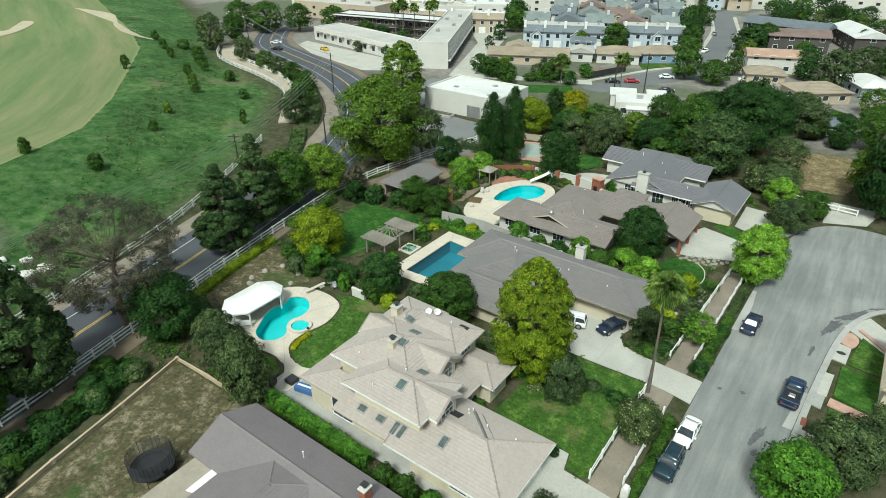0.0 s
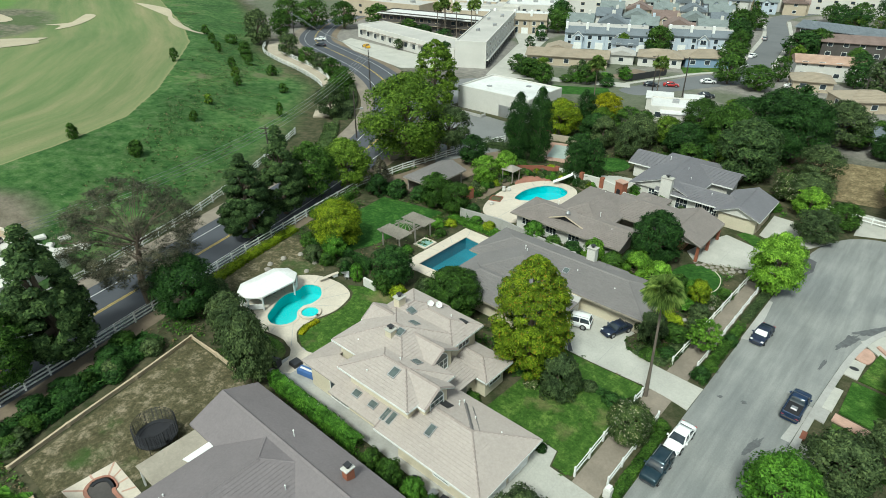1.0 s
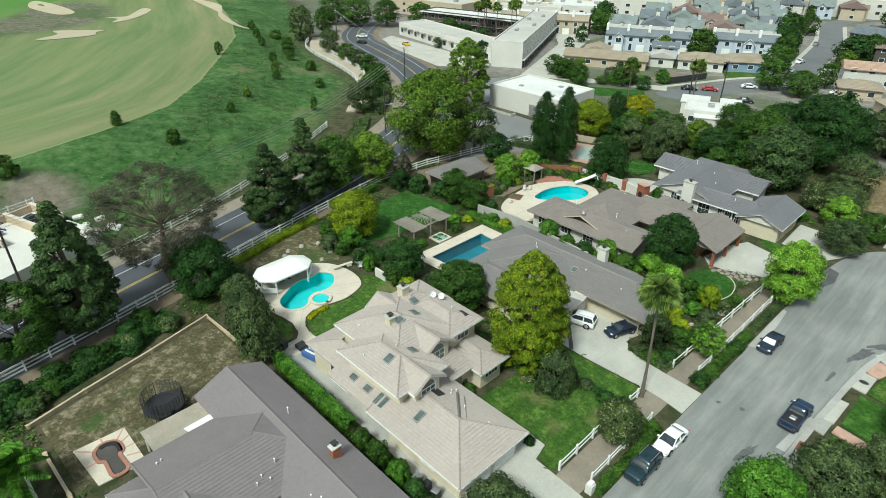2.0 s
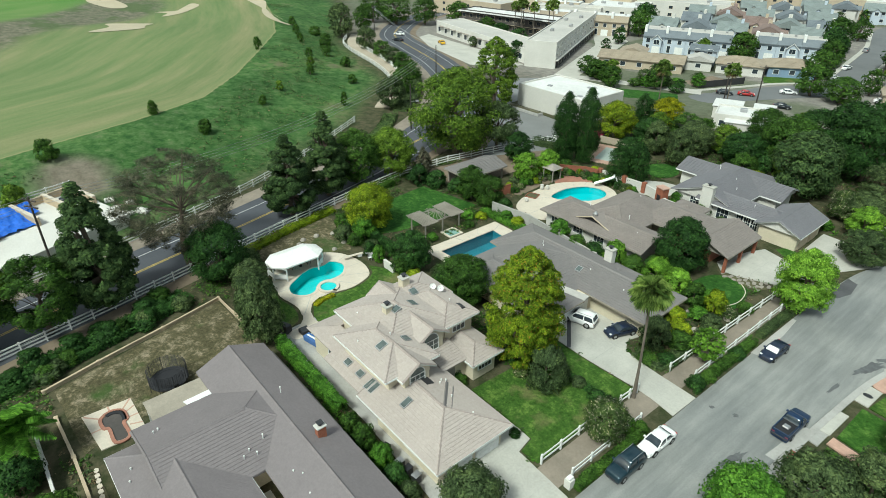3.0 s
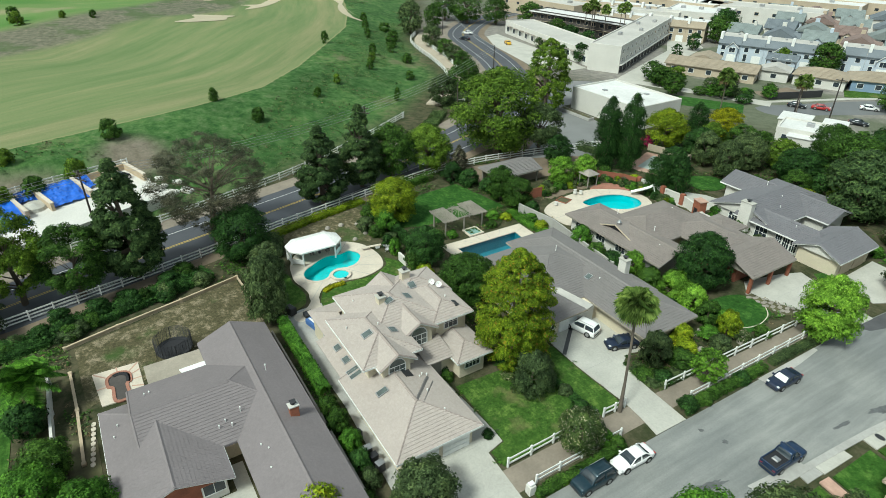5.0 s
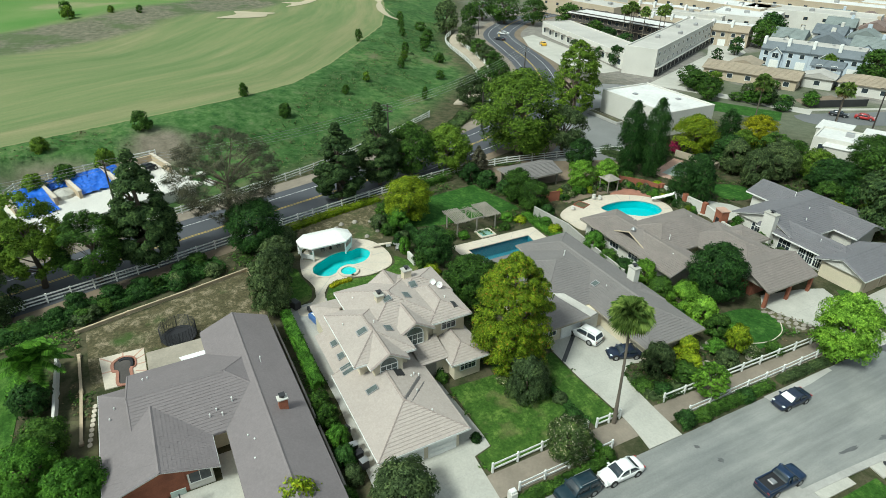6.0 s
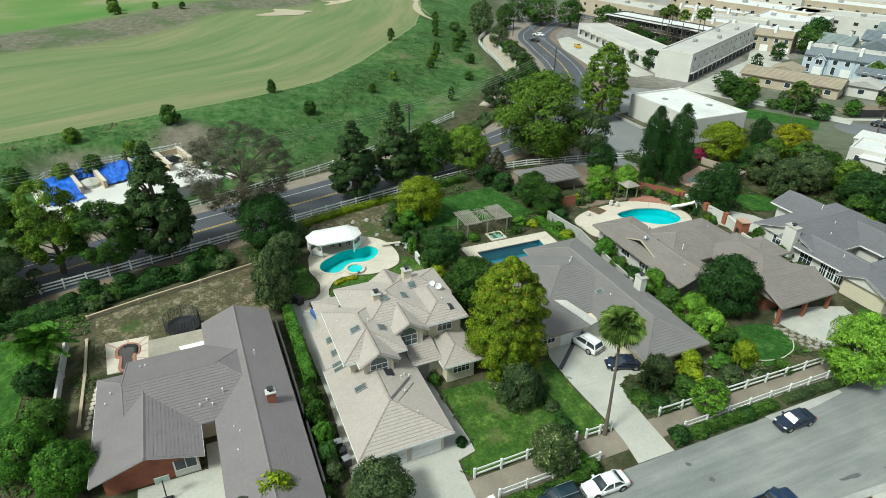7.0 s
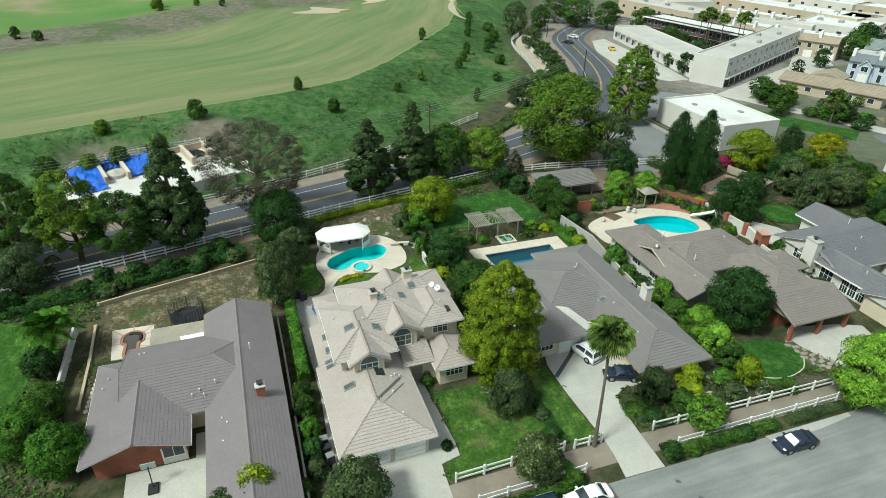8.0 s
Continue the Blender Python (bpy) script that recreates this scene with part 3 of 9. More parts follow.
slab("pavement_walk", [(3.4, 63.2), (4.9, 63.0), (5.1, 66.2), (3.8, 66.4)], 0.12, "concrete", "concrete pad with a dark utility lid", "pavement")
slab("lawn_east", [(4.5, 56.8), (13, 55.5), (13.5, 61.5), (4.6, 62.4)], 0.14, "lawn_bright", "mown striped front lawn", "lawn")
slab("lawn_east", [(5.0, 63.0), (12, 62.2), (11.0, 64.2), (5.9, 69.0)], 0.13, "lawn", "rough front lawn", "lawn")
slab("lawn_east", [(4.2, 51.2), (12, 49.8), (12.5, 54.0), (4.4, 54.9)], 0.13, "lawn", "rough front lawn", "lawn")
slab("lawn_east", [(8.0, 75.2), (13.0, 68.0), (20, 72), (14, 80)], 0.13, "lawn_bright", "green front lawn by the bend", "lawn")
slab("path_brick", [(4.2, 55.3), (12, 54.2), (12, 55.2), (4.3, 56.5)], 0.14, "brick_pale", "pale brick front walk", "path")
slab("wall_planter", [(5.4, 70.0), (11.2, 64.4), (11.4, 64.7), (5.6, 70.4)], 0.3, "brick_pale", "low brick planter edge", "edging")
solid("manhole_cover", Shape().prism([(4.3 + 0.45 * math.cos(a * 0.5236), 64.7 + 0.3 * math.sin(a * 0.5236)) for a in range(12)], 0.1, 0.14), "dark_metal", "dark cast-iron utility lid in concrete", "manhole cover")
solid("drain_grate", Shape().box(2.55, 3.0, 51.0, 52.2, 0.05, 0.17, chamfer=0.02), "redwood", "rusty street drain grate", "drain")
def stain(px, py, sx, sy, turn, seed, mat="stain"):
    """A ragged dark patch on the asphalt."""
    pts = []
    for q in range(72):
        a = q * math.pi / 36
        f = 1 + 0.55 * noise.noise(Vector((math.cos(a) * 1.4, math.sin(a) * 1.4, seed))) + 0.38 * noise.noise(Vector((math.cos(a) * 4.5, math.sin(a) * 4.5, seed + 9)))
        u, v = sx * f * math.cos(a), sy * f * math.sin(a)
        pts.append((px + u * math.cos(turn) - v * math.sin(turn), py + u * math.sin(turn) + v * math.cos(turn)))
    slab("tar_patch", pts, 0.036 + 0.0006 * (seed % 5), mat, "dark ragged stain on worn asphalt", "road patch")


for k, (px, py, sx, sy, turn) in enumerate(((-0.25, 47.6, 0.36, 1.35, -0.25), (-0.1, 45.2, 0.22, 0.5, -0.2), (0.3, 43.4, 0.18, 0.6, 0.0), (-2.6, 52.5, 0.3, 0.2, 0.4), (2.9, 69.4, 0.45, 2.2, -0.32), (4.6, 73.2, 0.55, 2.3, -0.62), (7.4, 76.6, 0.4, 1.9, -0.95), (-4.6, 51.8, 0.28, 0.16, 0.9), (1.7, 63.4, 0.16, 1.4, -0.1))):
    stain(px, py, sx, sy, turn, k + 3)

slab("tar_patch", [(-5.75, 79.2), (-4.3, 80.4), (-3.6, 82.6), (-3.9, 85.6), (-5.2, 86.2)], 0.036, "tar", "dark new asphalt patch at a driveway mouth", "road patch")
slab("gutter_strip", [(-6.1, 62.4), (-5.2, 62.6), (-5.2, 68.2), (-5.5, 72.0), (-5.95, 72.0)], 0.04, "concrete_grey", "worn concrete gutter beside the kerb", "gutter")
slab("gutter_strip", [(1.3, 50.0), (2.1, 50.0), (2.5, 56.0), (2.0, 56.0)], 0.04, "concrete_grey", "worn concrete gutter beside the kerb", "gutter")
# trail and driveways on the near side
slab("trail", [(-10.0, 20), (-7.6, 20), (-7.9, 36), (-7.9, 46), (-7.8, 55), (-7.4, 75), (-9.2, 75), (-9.9, 55), (-10.3, 45), (-10.3, 34)], 0.02, "trail", "bare dirt bridle trail between white fences", "path")
slab("pavement_driveway", [(-15.4, 26.6), (-13.6, 26.6), (-11.0, 26.6), (-6.4, 27.2), (-6.4, 33.5), (-12.5, 33.9), (-12.9, 35.7), (-14.2, 35.8), (-23.0, 35.4), (-23, 33), (-15.0, 33.2)], 0.055, "concrete", "pale concrete driveway before a garage", "driveway")
slab("pavement_driveway", curve([(-6.3, 47.9), (-10.0, 48.4), (-16.5, 48.2), (-21.0, 48.3)], 4) + [(-22.6, 48.9), (-23.2, 55.8), (-17.0, 56.2), (-15.2, 55.6)] + curve([(-15.6, 54.2), (-14.6, 52.6), (-11.5, 52.0), (-6.2, 51.7)], 4), 0.055, "concrete", "broad pale concrete driveway", "driveway")
# narrow dark strip laid slantwise on the pale concrete
slab("pavement_dark_strip", [(-19.15, 48.15), (-18.8, 48.4), (-22.2, 52.5), (-22.5, 52.2)], 0.062, "tar", "narrow dark strip slanting across the driveway", "stain")
slab("lawn_front", [(-20.8, 35.9), (-12.8, 35.8), (-12.4, 34.1), (-10.6, 34.2), (-10.6, 44.0), (-13.5, 44.4), (-20.4, 43.8)], 0.05, "lawn", "front lawn with a few dry patches", "lawn")
slab("lawn_front", [(-20.4, 45.2), (-13.0, 45.2), (-10.6, 45.4), (-10.6, 48.2), (-16.5, 48.0), (-20.8, 48.1)], 0.05, "lawn", "narrow strip of lawn beside a driveway", "lawn")
slab("pavement_driveway", [(-18.0, 77.2), (-16.6, 75.6), (-14.8, 75.8), (-12.6, 76.6), (-9.6, 78.0), (-5.6, 79.4), (-5.4, 83), (-10, 84), (-15.5, 85.5), (-16.6, 83)], 0.055, "concrete", "pale concrete driveway under a porch roof", "driveway")
stone_path = slab("path_stone", [(-16.8, 75.4), (-15.6, 74.3), (-11.2, 74.6), (-9.6, 77.8), (-12.6, 76.4), (-14.8, 75.6)], 0.05, "mulch", "flagstone path beside the driveway", "path")
random.seed(12)
_area = [(-16.8, 75.4), (-15.6, 74.3), (-11.2, 74.6), (-9.6, 77.8), (-12.6, 76.4), (-14.8, 75.6)]
for k in range(90):
    x, y = -17.0 + (k % 15) * 0.52 + random.uniform(-0.1, 0.1), 74.1 + (k // 15) * 0.62 + 0.3 * (k % 2) + random.uniform(-0.08, 0.08)
    if inside((x, y), _area):
        part("flagstone", Shape().prism([(x + random.uniform(0.20, 0.31) * math.cos(a * 1.05 + k), y + random.uniform(0.22, 0.33) * math.sin(a * 1.05 + k)) for a in range(6)], 0.05, 0.085 + random.uniform(0, 0.015)), "stone", stone_path)
slab("lawn_front", curve([(-17.4, 68.6), (-16.5, 74.0), (-12.8, 74.3), (-11.6, 72.6), (-11.3, 67.6), (-14.5, 66.3)], 5, True), 0.06, "lawn_rich", "rounded putting-green front lawn with a pale kerb", "lawn")
_oval = curve([(-13.2, 74.4), (-12.0, 73.0), (-11.5, 70.6), (-12.0, 68.6), (-13.0, 67.0)], 5)
solid("lawn_edging", Shape().ribbon(_oval, 0.10, 0.0, 0.11), "deck_tan", "pale concrete mowing edge round a lawn", "edging", kind="structure")
slab("lawn_front", [(-14.5, 86.6), (-8.5, 82.4), (-7.2, 85), (-13.5, 88.6)], 0.05, "lawn_bright", "wedge of front lawn", "lawn")
slab("pavement_driveway", [(-12.2, 96.4), (-12.0, 88.5), (-7.0, 86.2), (-3.6, 92.5), (-7, 96)], 0.055, "concrete", "concrete driveway by a garage", "driveway")
slab("pavement_driveway", [(-1.8, 97.2), (3.6, 99.6), (5.0, 106), (-2.0, 106)], 0.05, "concrete", "concrete driveway off the turning circle", "driveway")

# expansion joints across the driveways
for a, b in (((-14.8, 29.9), (-6.5, 30.3)), ((-11.0, 26.7), (-11.2, 33.8)), ((-8.6, 27.0), (-8.8, 33.7)), ((-13.4, 26.7), (-13.6, 33.6)), ((-9.4, 48.5), (-9.4, 51.8)), ((-12.6, 48.6), (-12.6, 52.2)), ((-16.0, 48.4), (-16.0, 55.6)), ((-19.6, 48.6), (-19.6, 56.0)), ((-22.6, 52.2), (-15.4, 52.4)), ((-13.6, 76.6), (-13.6, 84.6)), ((-10.0, 78.2), (-10.0, 83.8)), ((-16.0, 80.4), (-6.0, 81.2))):
    solid("driveway_joint", Shape().ribbon([a, b], 0.035, 0.05, 0.0585), "concrete_grey", "fine grey joint across pale concrete", "joint", kind="structure")

# ground surfaces behind the houses
slab("lawn_side", curve([(-38.8, 30.2), (-40.8, 30.0), (-42.2, 30.6), (-43.3, 31.3), (-43.8, 32.5), (-43.3, 36.5), (-43.7, 38.9), (-44.9, 40.6), (-46.5, 41.2), (-44.4, 42.4), (-41.9, 43.1), (-39.0, 42.6), (-36.2, 40.6), (-36.2, 33.0)], 3, True), 0.05, "lawn", "curving strip of lawn beside a pool deck", "lawn")
slab("lawn_side", curve([(-49.4, 27.0), (-49.0, 28.7), (-46.9, 28.6), (-45.4, 28.9), (-43.5, 29.0), (-41.8, 28.4), (-41.2, 27.4), (-41.2, 25.8), (-45.1, 25.6)], 3, True), 0.05, "lawn", "small worn lawn below a pool", "lawn")
slab("path_concrete", curve([(-42.6, 29.4), (-41.6, 28.9), (-40.5, 27.7), (-40.3, 26.4), (-38.6, 26.6), (-38.8, 30.0), (-40.5, 29.8), (-42.3, 30.2)], 3, True), 0.06, "deck_tan", "pale concrete path from pool to patio", "path")
slab("pavement_patio", [(-40.8, 25.4), (-37.5, 25.3), (-24, 25.6), (-13.2, 25.0), (-12.6, 26.4), (-22, 27.4), (-34.5, 31.6), (-37.6, 31.0), (-41.0, 30.0)], 0.045, "concrete_grey", "smooth concrete side patio and path", "patio")
slab("lawn_back", [(-53.0, 46.4), (-60.6, 49.6), (-62.0, 62.4), (-51, 64.4), (-50.8, 58.6), (-51.6, 50.6)], 0.05, "lawn_rich", "shaded back lawn beside a pergola", "lawn")
slab("yard_dry", [(-46.3, 4.6), (-51.2, 22.8), (-41.5, 22.9), (-37.4, 22.2), (-37.4, 8), (-36, 5.0)], 0.04, "lawn_dry", "dry patchy back yard grass", "yard")
slab("lawn_side", [(-47, -8), (-44.6, -1.0), (-36, -1.0), (-26, -1.5), (-25, -9)], 0.05, "lawn_bright", "green lawn next door", "lawn")
slab("yard_dirt", [(-60.4, 33), (-62.8, 44), (-57, 45.5), (-51.5, 41.5), (-52.6, 39.4), (-54.6, 35), (-57, 30)], 0.03, "lawn_dry", "bare dry earth with weeds behind a pool", "yard")
slab("yard_dirt", [(-67.5, 66), (-64, 90), (-56, 92), (-57, 74), (-60, 66)], 0.02, "dirt", "bare earth bank behind a shed", "yard")
slab("pavement_lot", [(-90, 100), (-66, 78), (-60, 92), (-62, 106), (-87, 108), (-87, 127), (-98, 132), (-106, 122)], 0.03, "asphalt_old", "grey asphalt parking yard", "parking lot")
slab("yard_dirt", [(-67, 74), (-80, 92), (-89, 100), (-72, 88), (-65, 78)], 0.045, "dirt", "bare brown earth slope", "yard")
slab("court", [(-52.6, 92.8), (-46.5, 94.5), (-49.6, 104), (-56, 102)], 0.05, "brick_pale", "faded pinkish sports court", "court")
slab("court_centre", [(-51.8, 94.8), (-48.4, 95.8), (-50.6, 102.4), (-54, 101.4)], 0.055, "court", "pale green court surface", "court")
slab("lawn_back", curve([(-44.2, 98.0), (-42.6, 101.8), (-40.0, 102.8), (-37.6, 100), (-38.4, 96.6), (-41.6, 96.0)], 4, True), 0.05, "lawn_rich", "curved back lawn with a pale border", "lawn")
slab("pavement_patio", [(-41, 86.6), (-33.8, 89.0), (-33.2, 96.0), (-37.4, 95), (-41.4, 92)], 0.045, "concrete", "pale patio beside a house", "patio")
slab("yard_dry", [(-8.4, 108.4), (-0.6, 109.8), (2.0, 118), (-1.6, 129.4), (-17.0, 125.6), (-12, 116)], 0.03, "straw", "dry straw-coloured open lot", "yard")


# ---- pools ----
def pool(name, label, outline, deck, mat, depth, deck_mat, deck_label, kerb):
    base = thing(name, label, "swimming pool")
    rim = curve(outline, 6, True) if kerb else outline
    n = len(rim)
    if sum(rim[i - 1][0] * rim[i][1] - rim[i][0] * rim[i - 1][1] for i in range(n)) < 0:
        rim = rim[::-1]
    c = (sum(p[0] for p in rim) / n, sum(p[1] for p in rim) / n)

    def reach(poly, ang):
        ux, uy, best = math.cos(ang), math.sin(ang), 0.0
        for i in range(len(poly)):
            (ax, ay), (bx, by) = poly[i - 1], poly[i]
            den = ux * (by - ay) - uy * (bx - ax)
            if abs(den) > 1e-9:
                t = ((ax - c[0]) * (by - ay) - (ay - c[1]) * (bx - ax)) / den
                q = ((ax - c[0]) * uy - (ay - c[1]) * ux) / den
                if t > 0 and -1e-6 <= q <= 1 + 1e-6:
                    best = max(best, t)
        return best

    angles = sorted({math.atan2(p[1] - c[1], p[0] - c[0]) for p in list(deck) + list(rim)})
    top = Shape()
    for i in range(len(angles)):
        a0, a1 = angles[i - 1] - (2 * math.pi if i == 0 else 0), angles[i]
        q = [(c[0] + math.cos(a) * reach(pl, a), c[1] + math.sin(a) * reach(pl, a), 0.07) for a, pl in ((a0, rim), (a0, deck), (a1, deck), (a1, rim))]
        top.add(q, [(0, 1, 2, 3)])
    part("deck", top, deck_mat, base, deck_label)
    joints = Shape()
    for k in range(14):
        a = k * math.pi / 7 + 0.2
        r0, r1 = reach(rim, a) + 0.2, reach(deck, a) - 0.05
        if r1 > r0 + 0.3:
            joints.ribbon([(c[0] + math.cos(a) * r0, c[1] + math.sin(a) * r0), (c[0] + math.cos(a) * r1, c[1] + math.sin(a) * r1)], 0.06, 0.06, 0.075)
    part("joint", joints, "concrete_grey", base, "dark narrow joints across the deck")["kind"] = "stuff"
    part("deck_edge", Shape().ribbon(deck + deck[:1], 0.08, -0.05, 0.066), deck_mat, base)
    part("coping", Shape().ribbon(rim + rim[:1], 0.34, -0.02, 0.11), deck_mat, base, "rounded coping at the water's edge")
    s = Shape()
    s.add([(p[0], p[1], 0.07) for p in rim] + [(p[0], p[1], -depth) for p in rim], [(i, n + i, n + (i + 1) % n, (i + 1) % n) for i in range(n)] + [tuple(range(n, 2 * n))])
    part("basin", s, mat, base)
    part("water", Shape().add([(p[0], p[1], -0.06) for p in rim], [tuple(range(n))]), "water", base, "clear rippled pool water").visible_shadow = False
    return base


kidney = [(-48.7, 38.8), (-50.0, 38.6), (-50.8, 37.7), (-50.5, 36.4), (-50.8, 35.0), (-50.5, 33.6), (-49.7, 32.2), (-48.9, 30.9), (-47.9, 30.3), (-46.8, 30.2), (-45.8, 30.8), (-45.3, 31.9), (-45.6, 32.9), (-46.5, 33.7), (-46.9, 34.7), (-46.6, 35.7), (-46.7, 36.9), (-47.3, 37.9)]
deck1 = curve([(-44.9, 40.1), (-47.1, 40.8), (-49.8, 40.6), (-52.0, 39.6), (-53.6, 37.4), (-53.8, 34.4), (-53.2, 31.3), (-51.1, 29.8), (-48.8, 29.2), (-47.0, 29.0), (-45.5, 29.3), (-43.7, 29.5), (-42.2, 29.2), (-42.3, 30.2), (-43.4, 30.9), (-44.1, 32.2), (-44.1, 34.1), (-43.6, 36.5), (-44.0, 38.6)], 4, True)
pool1 = pool("kidney_pool", "kidney-shaped turquoise swimming pool in a pale deck", kidney, deck1, "pool_plaster", 1.5, "deck_tan", "pale smooth concrete pool deck", True)
rect2 = [(-43.5, 50.7), (-43.4, 60.6), (-38.3, 60.1), (-38.3, 50.9)]
pool("rectangular_pool", "rectangular dark blue swimming pool in a tan deck", rect2, [(-45.2, 49.2), (-45.0, 62.6), (-36.6, 62.4), (-36.6, 49.6)], "pool_dark", 1.9, "deck_tan", "tan concrete pool deck", False)
bean3 = [(-45.9, 76.0), (-46.3, 78.4), (-46.0, 80.8), (-44.8, 83.2), (-42.6, 84.4), (-40.6, 83.8), (-39.8, 82.0), (-40.2, 79.6), (-41.8, 77.6), (-43.6, 76.0), (-45.0, 75.4)]
deck3 = curve([(-46.4, 68.6), (-48.2, 72.0), (-48.9, 78.2), (-48.0, 82.0), (-46.2, 84.6), (-43.0, 85.9), (-40.2, 85.3), (-38.6, 83.0), (-38.6, 79.0), (-40.2, 75.2), (-40.6, 69.0), (-43.8, 68.2)], 5, True)
pool("freeform_pool", "bright blue freeform swimming pool behind a house", bean3, deck3, "pool_blue", 1.3, "deck_tan", "pale jointed pool deck", True)
# spa beside the kidney pool
spa = thing("spa", "round turquoise hot tub with a raised pale rim", "hot tub", -45.3, 34.4, 0)
ring = [(1.15 * math.cos(a * math.pi / 12), 1.15 * math.sin(a * math.pi / 12)) for a in range(24)]
part("rim", Shape().ribbon(ring + ring[:2], 0.32, 0.05, 0.32), "deck_tan", spa)
part("basin", Shape().prism([(p[0], p[1]) for p in ring], 0.05, 0.16), "pool_plaster", spa)
part("water", Shape().add([(p[0], p[1], 0.25) for p in ring], [tuple(range(24))]), "water", spa).visible_shadow = False
spa2 = thing("spa", "square hot tub sunk in a pale stone surround", "hot tub", -46.4, 55.3, 0)
spa2.scale = (0.85, 0.85, 0.6)
part("rim", Shape().box(-1.3, 1.3, -1.4, -1.1, 0.02, 0.4, chamfer=0.03).box(-1.3, 1.3, 1.1, 1.4, 0.02, 0.4, chamfer=0.03).box(-1.3, -1.0, -1.1, 1.1, 0.02, 0.4, chamfer=0.03).box(1.0, 1.3, -1.1, 1.1, 0.02, 0.4, chamfer=0.03), "deck_tan", spa2)
part("basin", Shape().box(-1.0, 1.0, -1.1, 1.1, 0.02, 0.15), "court", spa2)
part("water", Shape().add([(-1, -1.1, 0.3), (1, -1.1, 0.3), (1, 1.1, 0.3), (-1, 1.1, 0.3)], [(0, 1, 2, 3)]), "water", spa2).visible_shadow = False


# ---- trees ----
def leaves(centres, normals, size, seed, up=0.25, spread=0.8):
    """Pointed leaf sprigs facing roughly along the normals: corners and a soft normal for each."""
    rng = np.random.default_rng(seed)
    n = len(centres)
    nrm = normals + rng.normal(0, spread * 0.5, (n, 3))
    nrm[:, 2] += up
    nrm /= np.linalg.norm(nrm, axis=1, keepdims=True) + 1e-9
    t = rng.normal(0, 1, (n, 3))
    t -= nrm * (t * nrm).sum(1, keepdims=True)
    t /= np.linalg.norm(t, axis=1, keepdims=True) + 1e-9
    b = np.cross(nrm, t)
    L = (size * rng.uniform(0.7, 1.35, n))[:, None]
    W = L * rng.uniform(0.5, 0.8, (n, 1))
    v = np.stack([centres - t * L * 0.4 - b * W * 0.5, centres - t * L * 0.3 + b * W * 0.5, centres + t * L * 0.7], 1)
    flip = (np.cross(v[:, 1] - v[:, 0], v[:, 2] - v[:, 0]) * nrm).sum(1) < 0
    v[flip] = v[flip][:, ::-1]
    soft = normals * 0.7 + nrm * 0.85
    soft /= np.linalg.norm(soft, axis=1, keepdims=True) + 1e-9
    return v.reshape(-1, 3), np.repeat(soft, 3, 0)


def leaf_mesh(name, sprigs, mat):
    verts, soft = sprigs
    n = len(verts) // 3
    me = bpy.data.meshes.new(name)
    me.vertices.add(n * 3)
    me.vertices.foreach_set("co", verts.astype(np.float32).ravel())
    me.loops.add(n * 3)
    me.loops.foreach_set("vertex_index", np.arange(n * 3, dtype=np.int32))
    me.polygons.add(n)
    me.polygons.foreach_set("loop_start", (np.arange(n) * 3).astype(np.int32))
    me.polygons.foreach_set("loop_total", np.full(n, 3, np.int32))
    me.materials.append(M[mat])
    me.update(calc_edges=True)
    me.normals_split_custom_set_from_vertices(soft.astype(np.float32).tolist())
    return me


# kind: crown outline (height from 0 to 1, radius), lobes, lobe size, share inside
PROFILE = {
    "round": ([(0.10, 0.55), (0.25, 0.92), (0.5, 1.0), (0.75, 0.85), (0.92, 0.5), (1.0, 0.15)], 120, 0.26, 0.08),
    "oval": ([(0.06, 0.5), (0.16, 0.85), (0.34, 1.0), (0.54, 0.96), (0.72, 0.82), (0.86, 0.58), (0.95, 0.32), (1.0, 0.1)], 420, 0.15, 0.05),
    "pine": ([(0.10, 0.6), (0.25, 0.95), (0.40, 0.9), (0.55, 0.72), (0.7, 0.6), (0.85, 0.36), (1.0, 0.1)], 170, 0.21, 0.08),
    "column": ([(0.03, 0.7), (0.2, 0.95), (0.5, 1.0), (0.75, 0.85), (0.9, 0.6), (1.0, 0.2)], 150, 0.36, 0.05),
    "sparse": ([(0.22, 0.45), (0.40, 0.85), (0.62, 1.0), (0.84, 0.8), (1.0, 0.3)], 460, 0.095, 0.35),
    "airy": ([(0.20, 0.55), (0.38, 0.95), (0.62, 1.0), (0.84, 0.75), (1.0, 0.3)], 120, 0.19, 0.12),
    "big": ([(0.22, 0.55), (0.38, 0.92), (0.6, 1.0), (0.8, 0.8), (0.93, 0.5), (1.0, 0.15)], 80, 0.32, 0.12),
    "shrub": ([(0.0, 0.75), (0.25, 1.0), (0.55, 0.92), (0.8, 0.65), (1.0, 0.2)], 50, 0.30, 0.12),
}


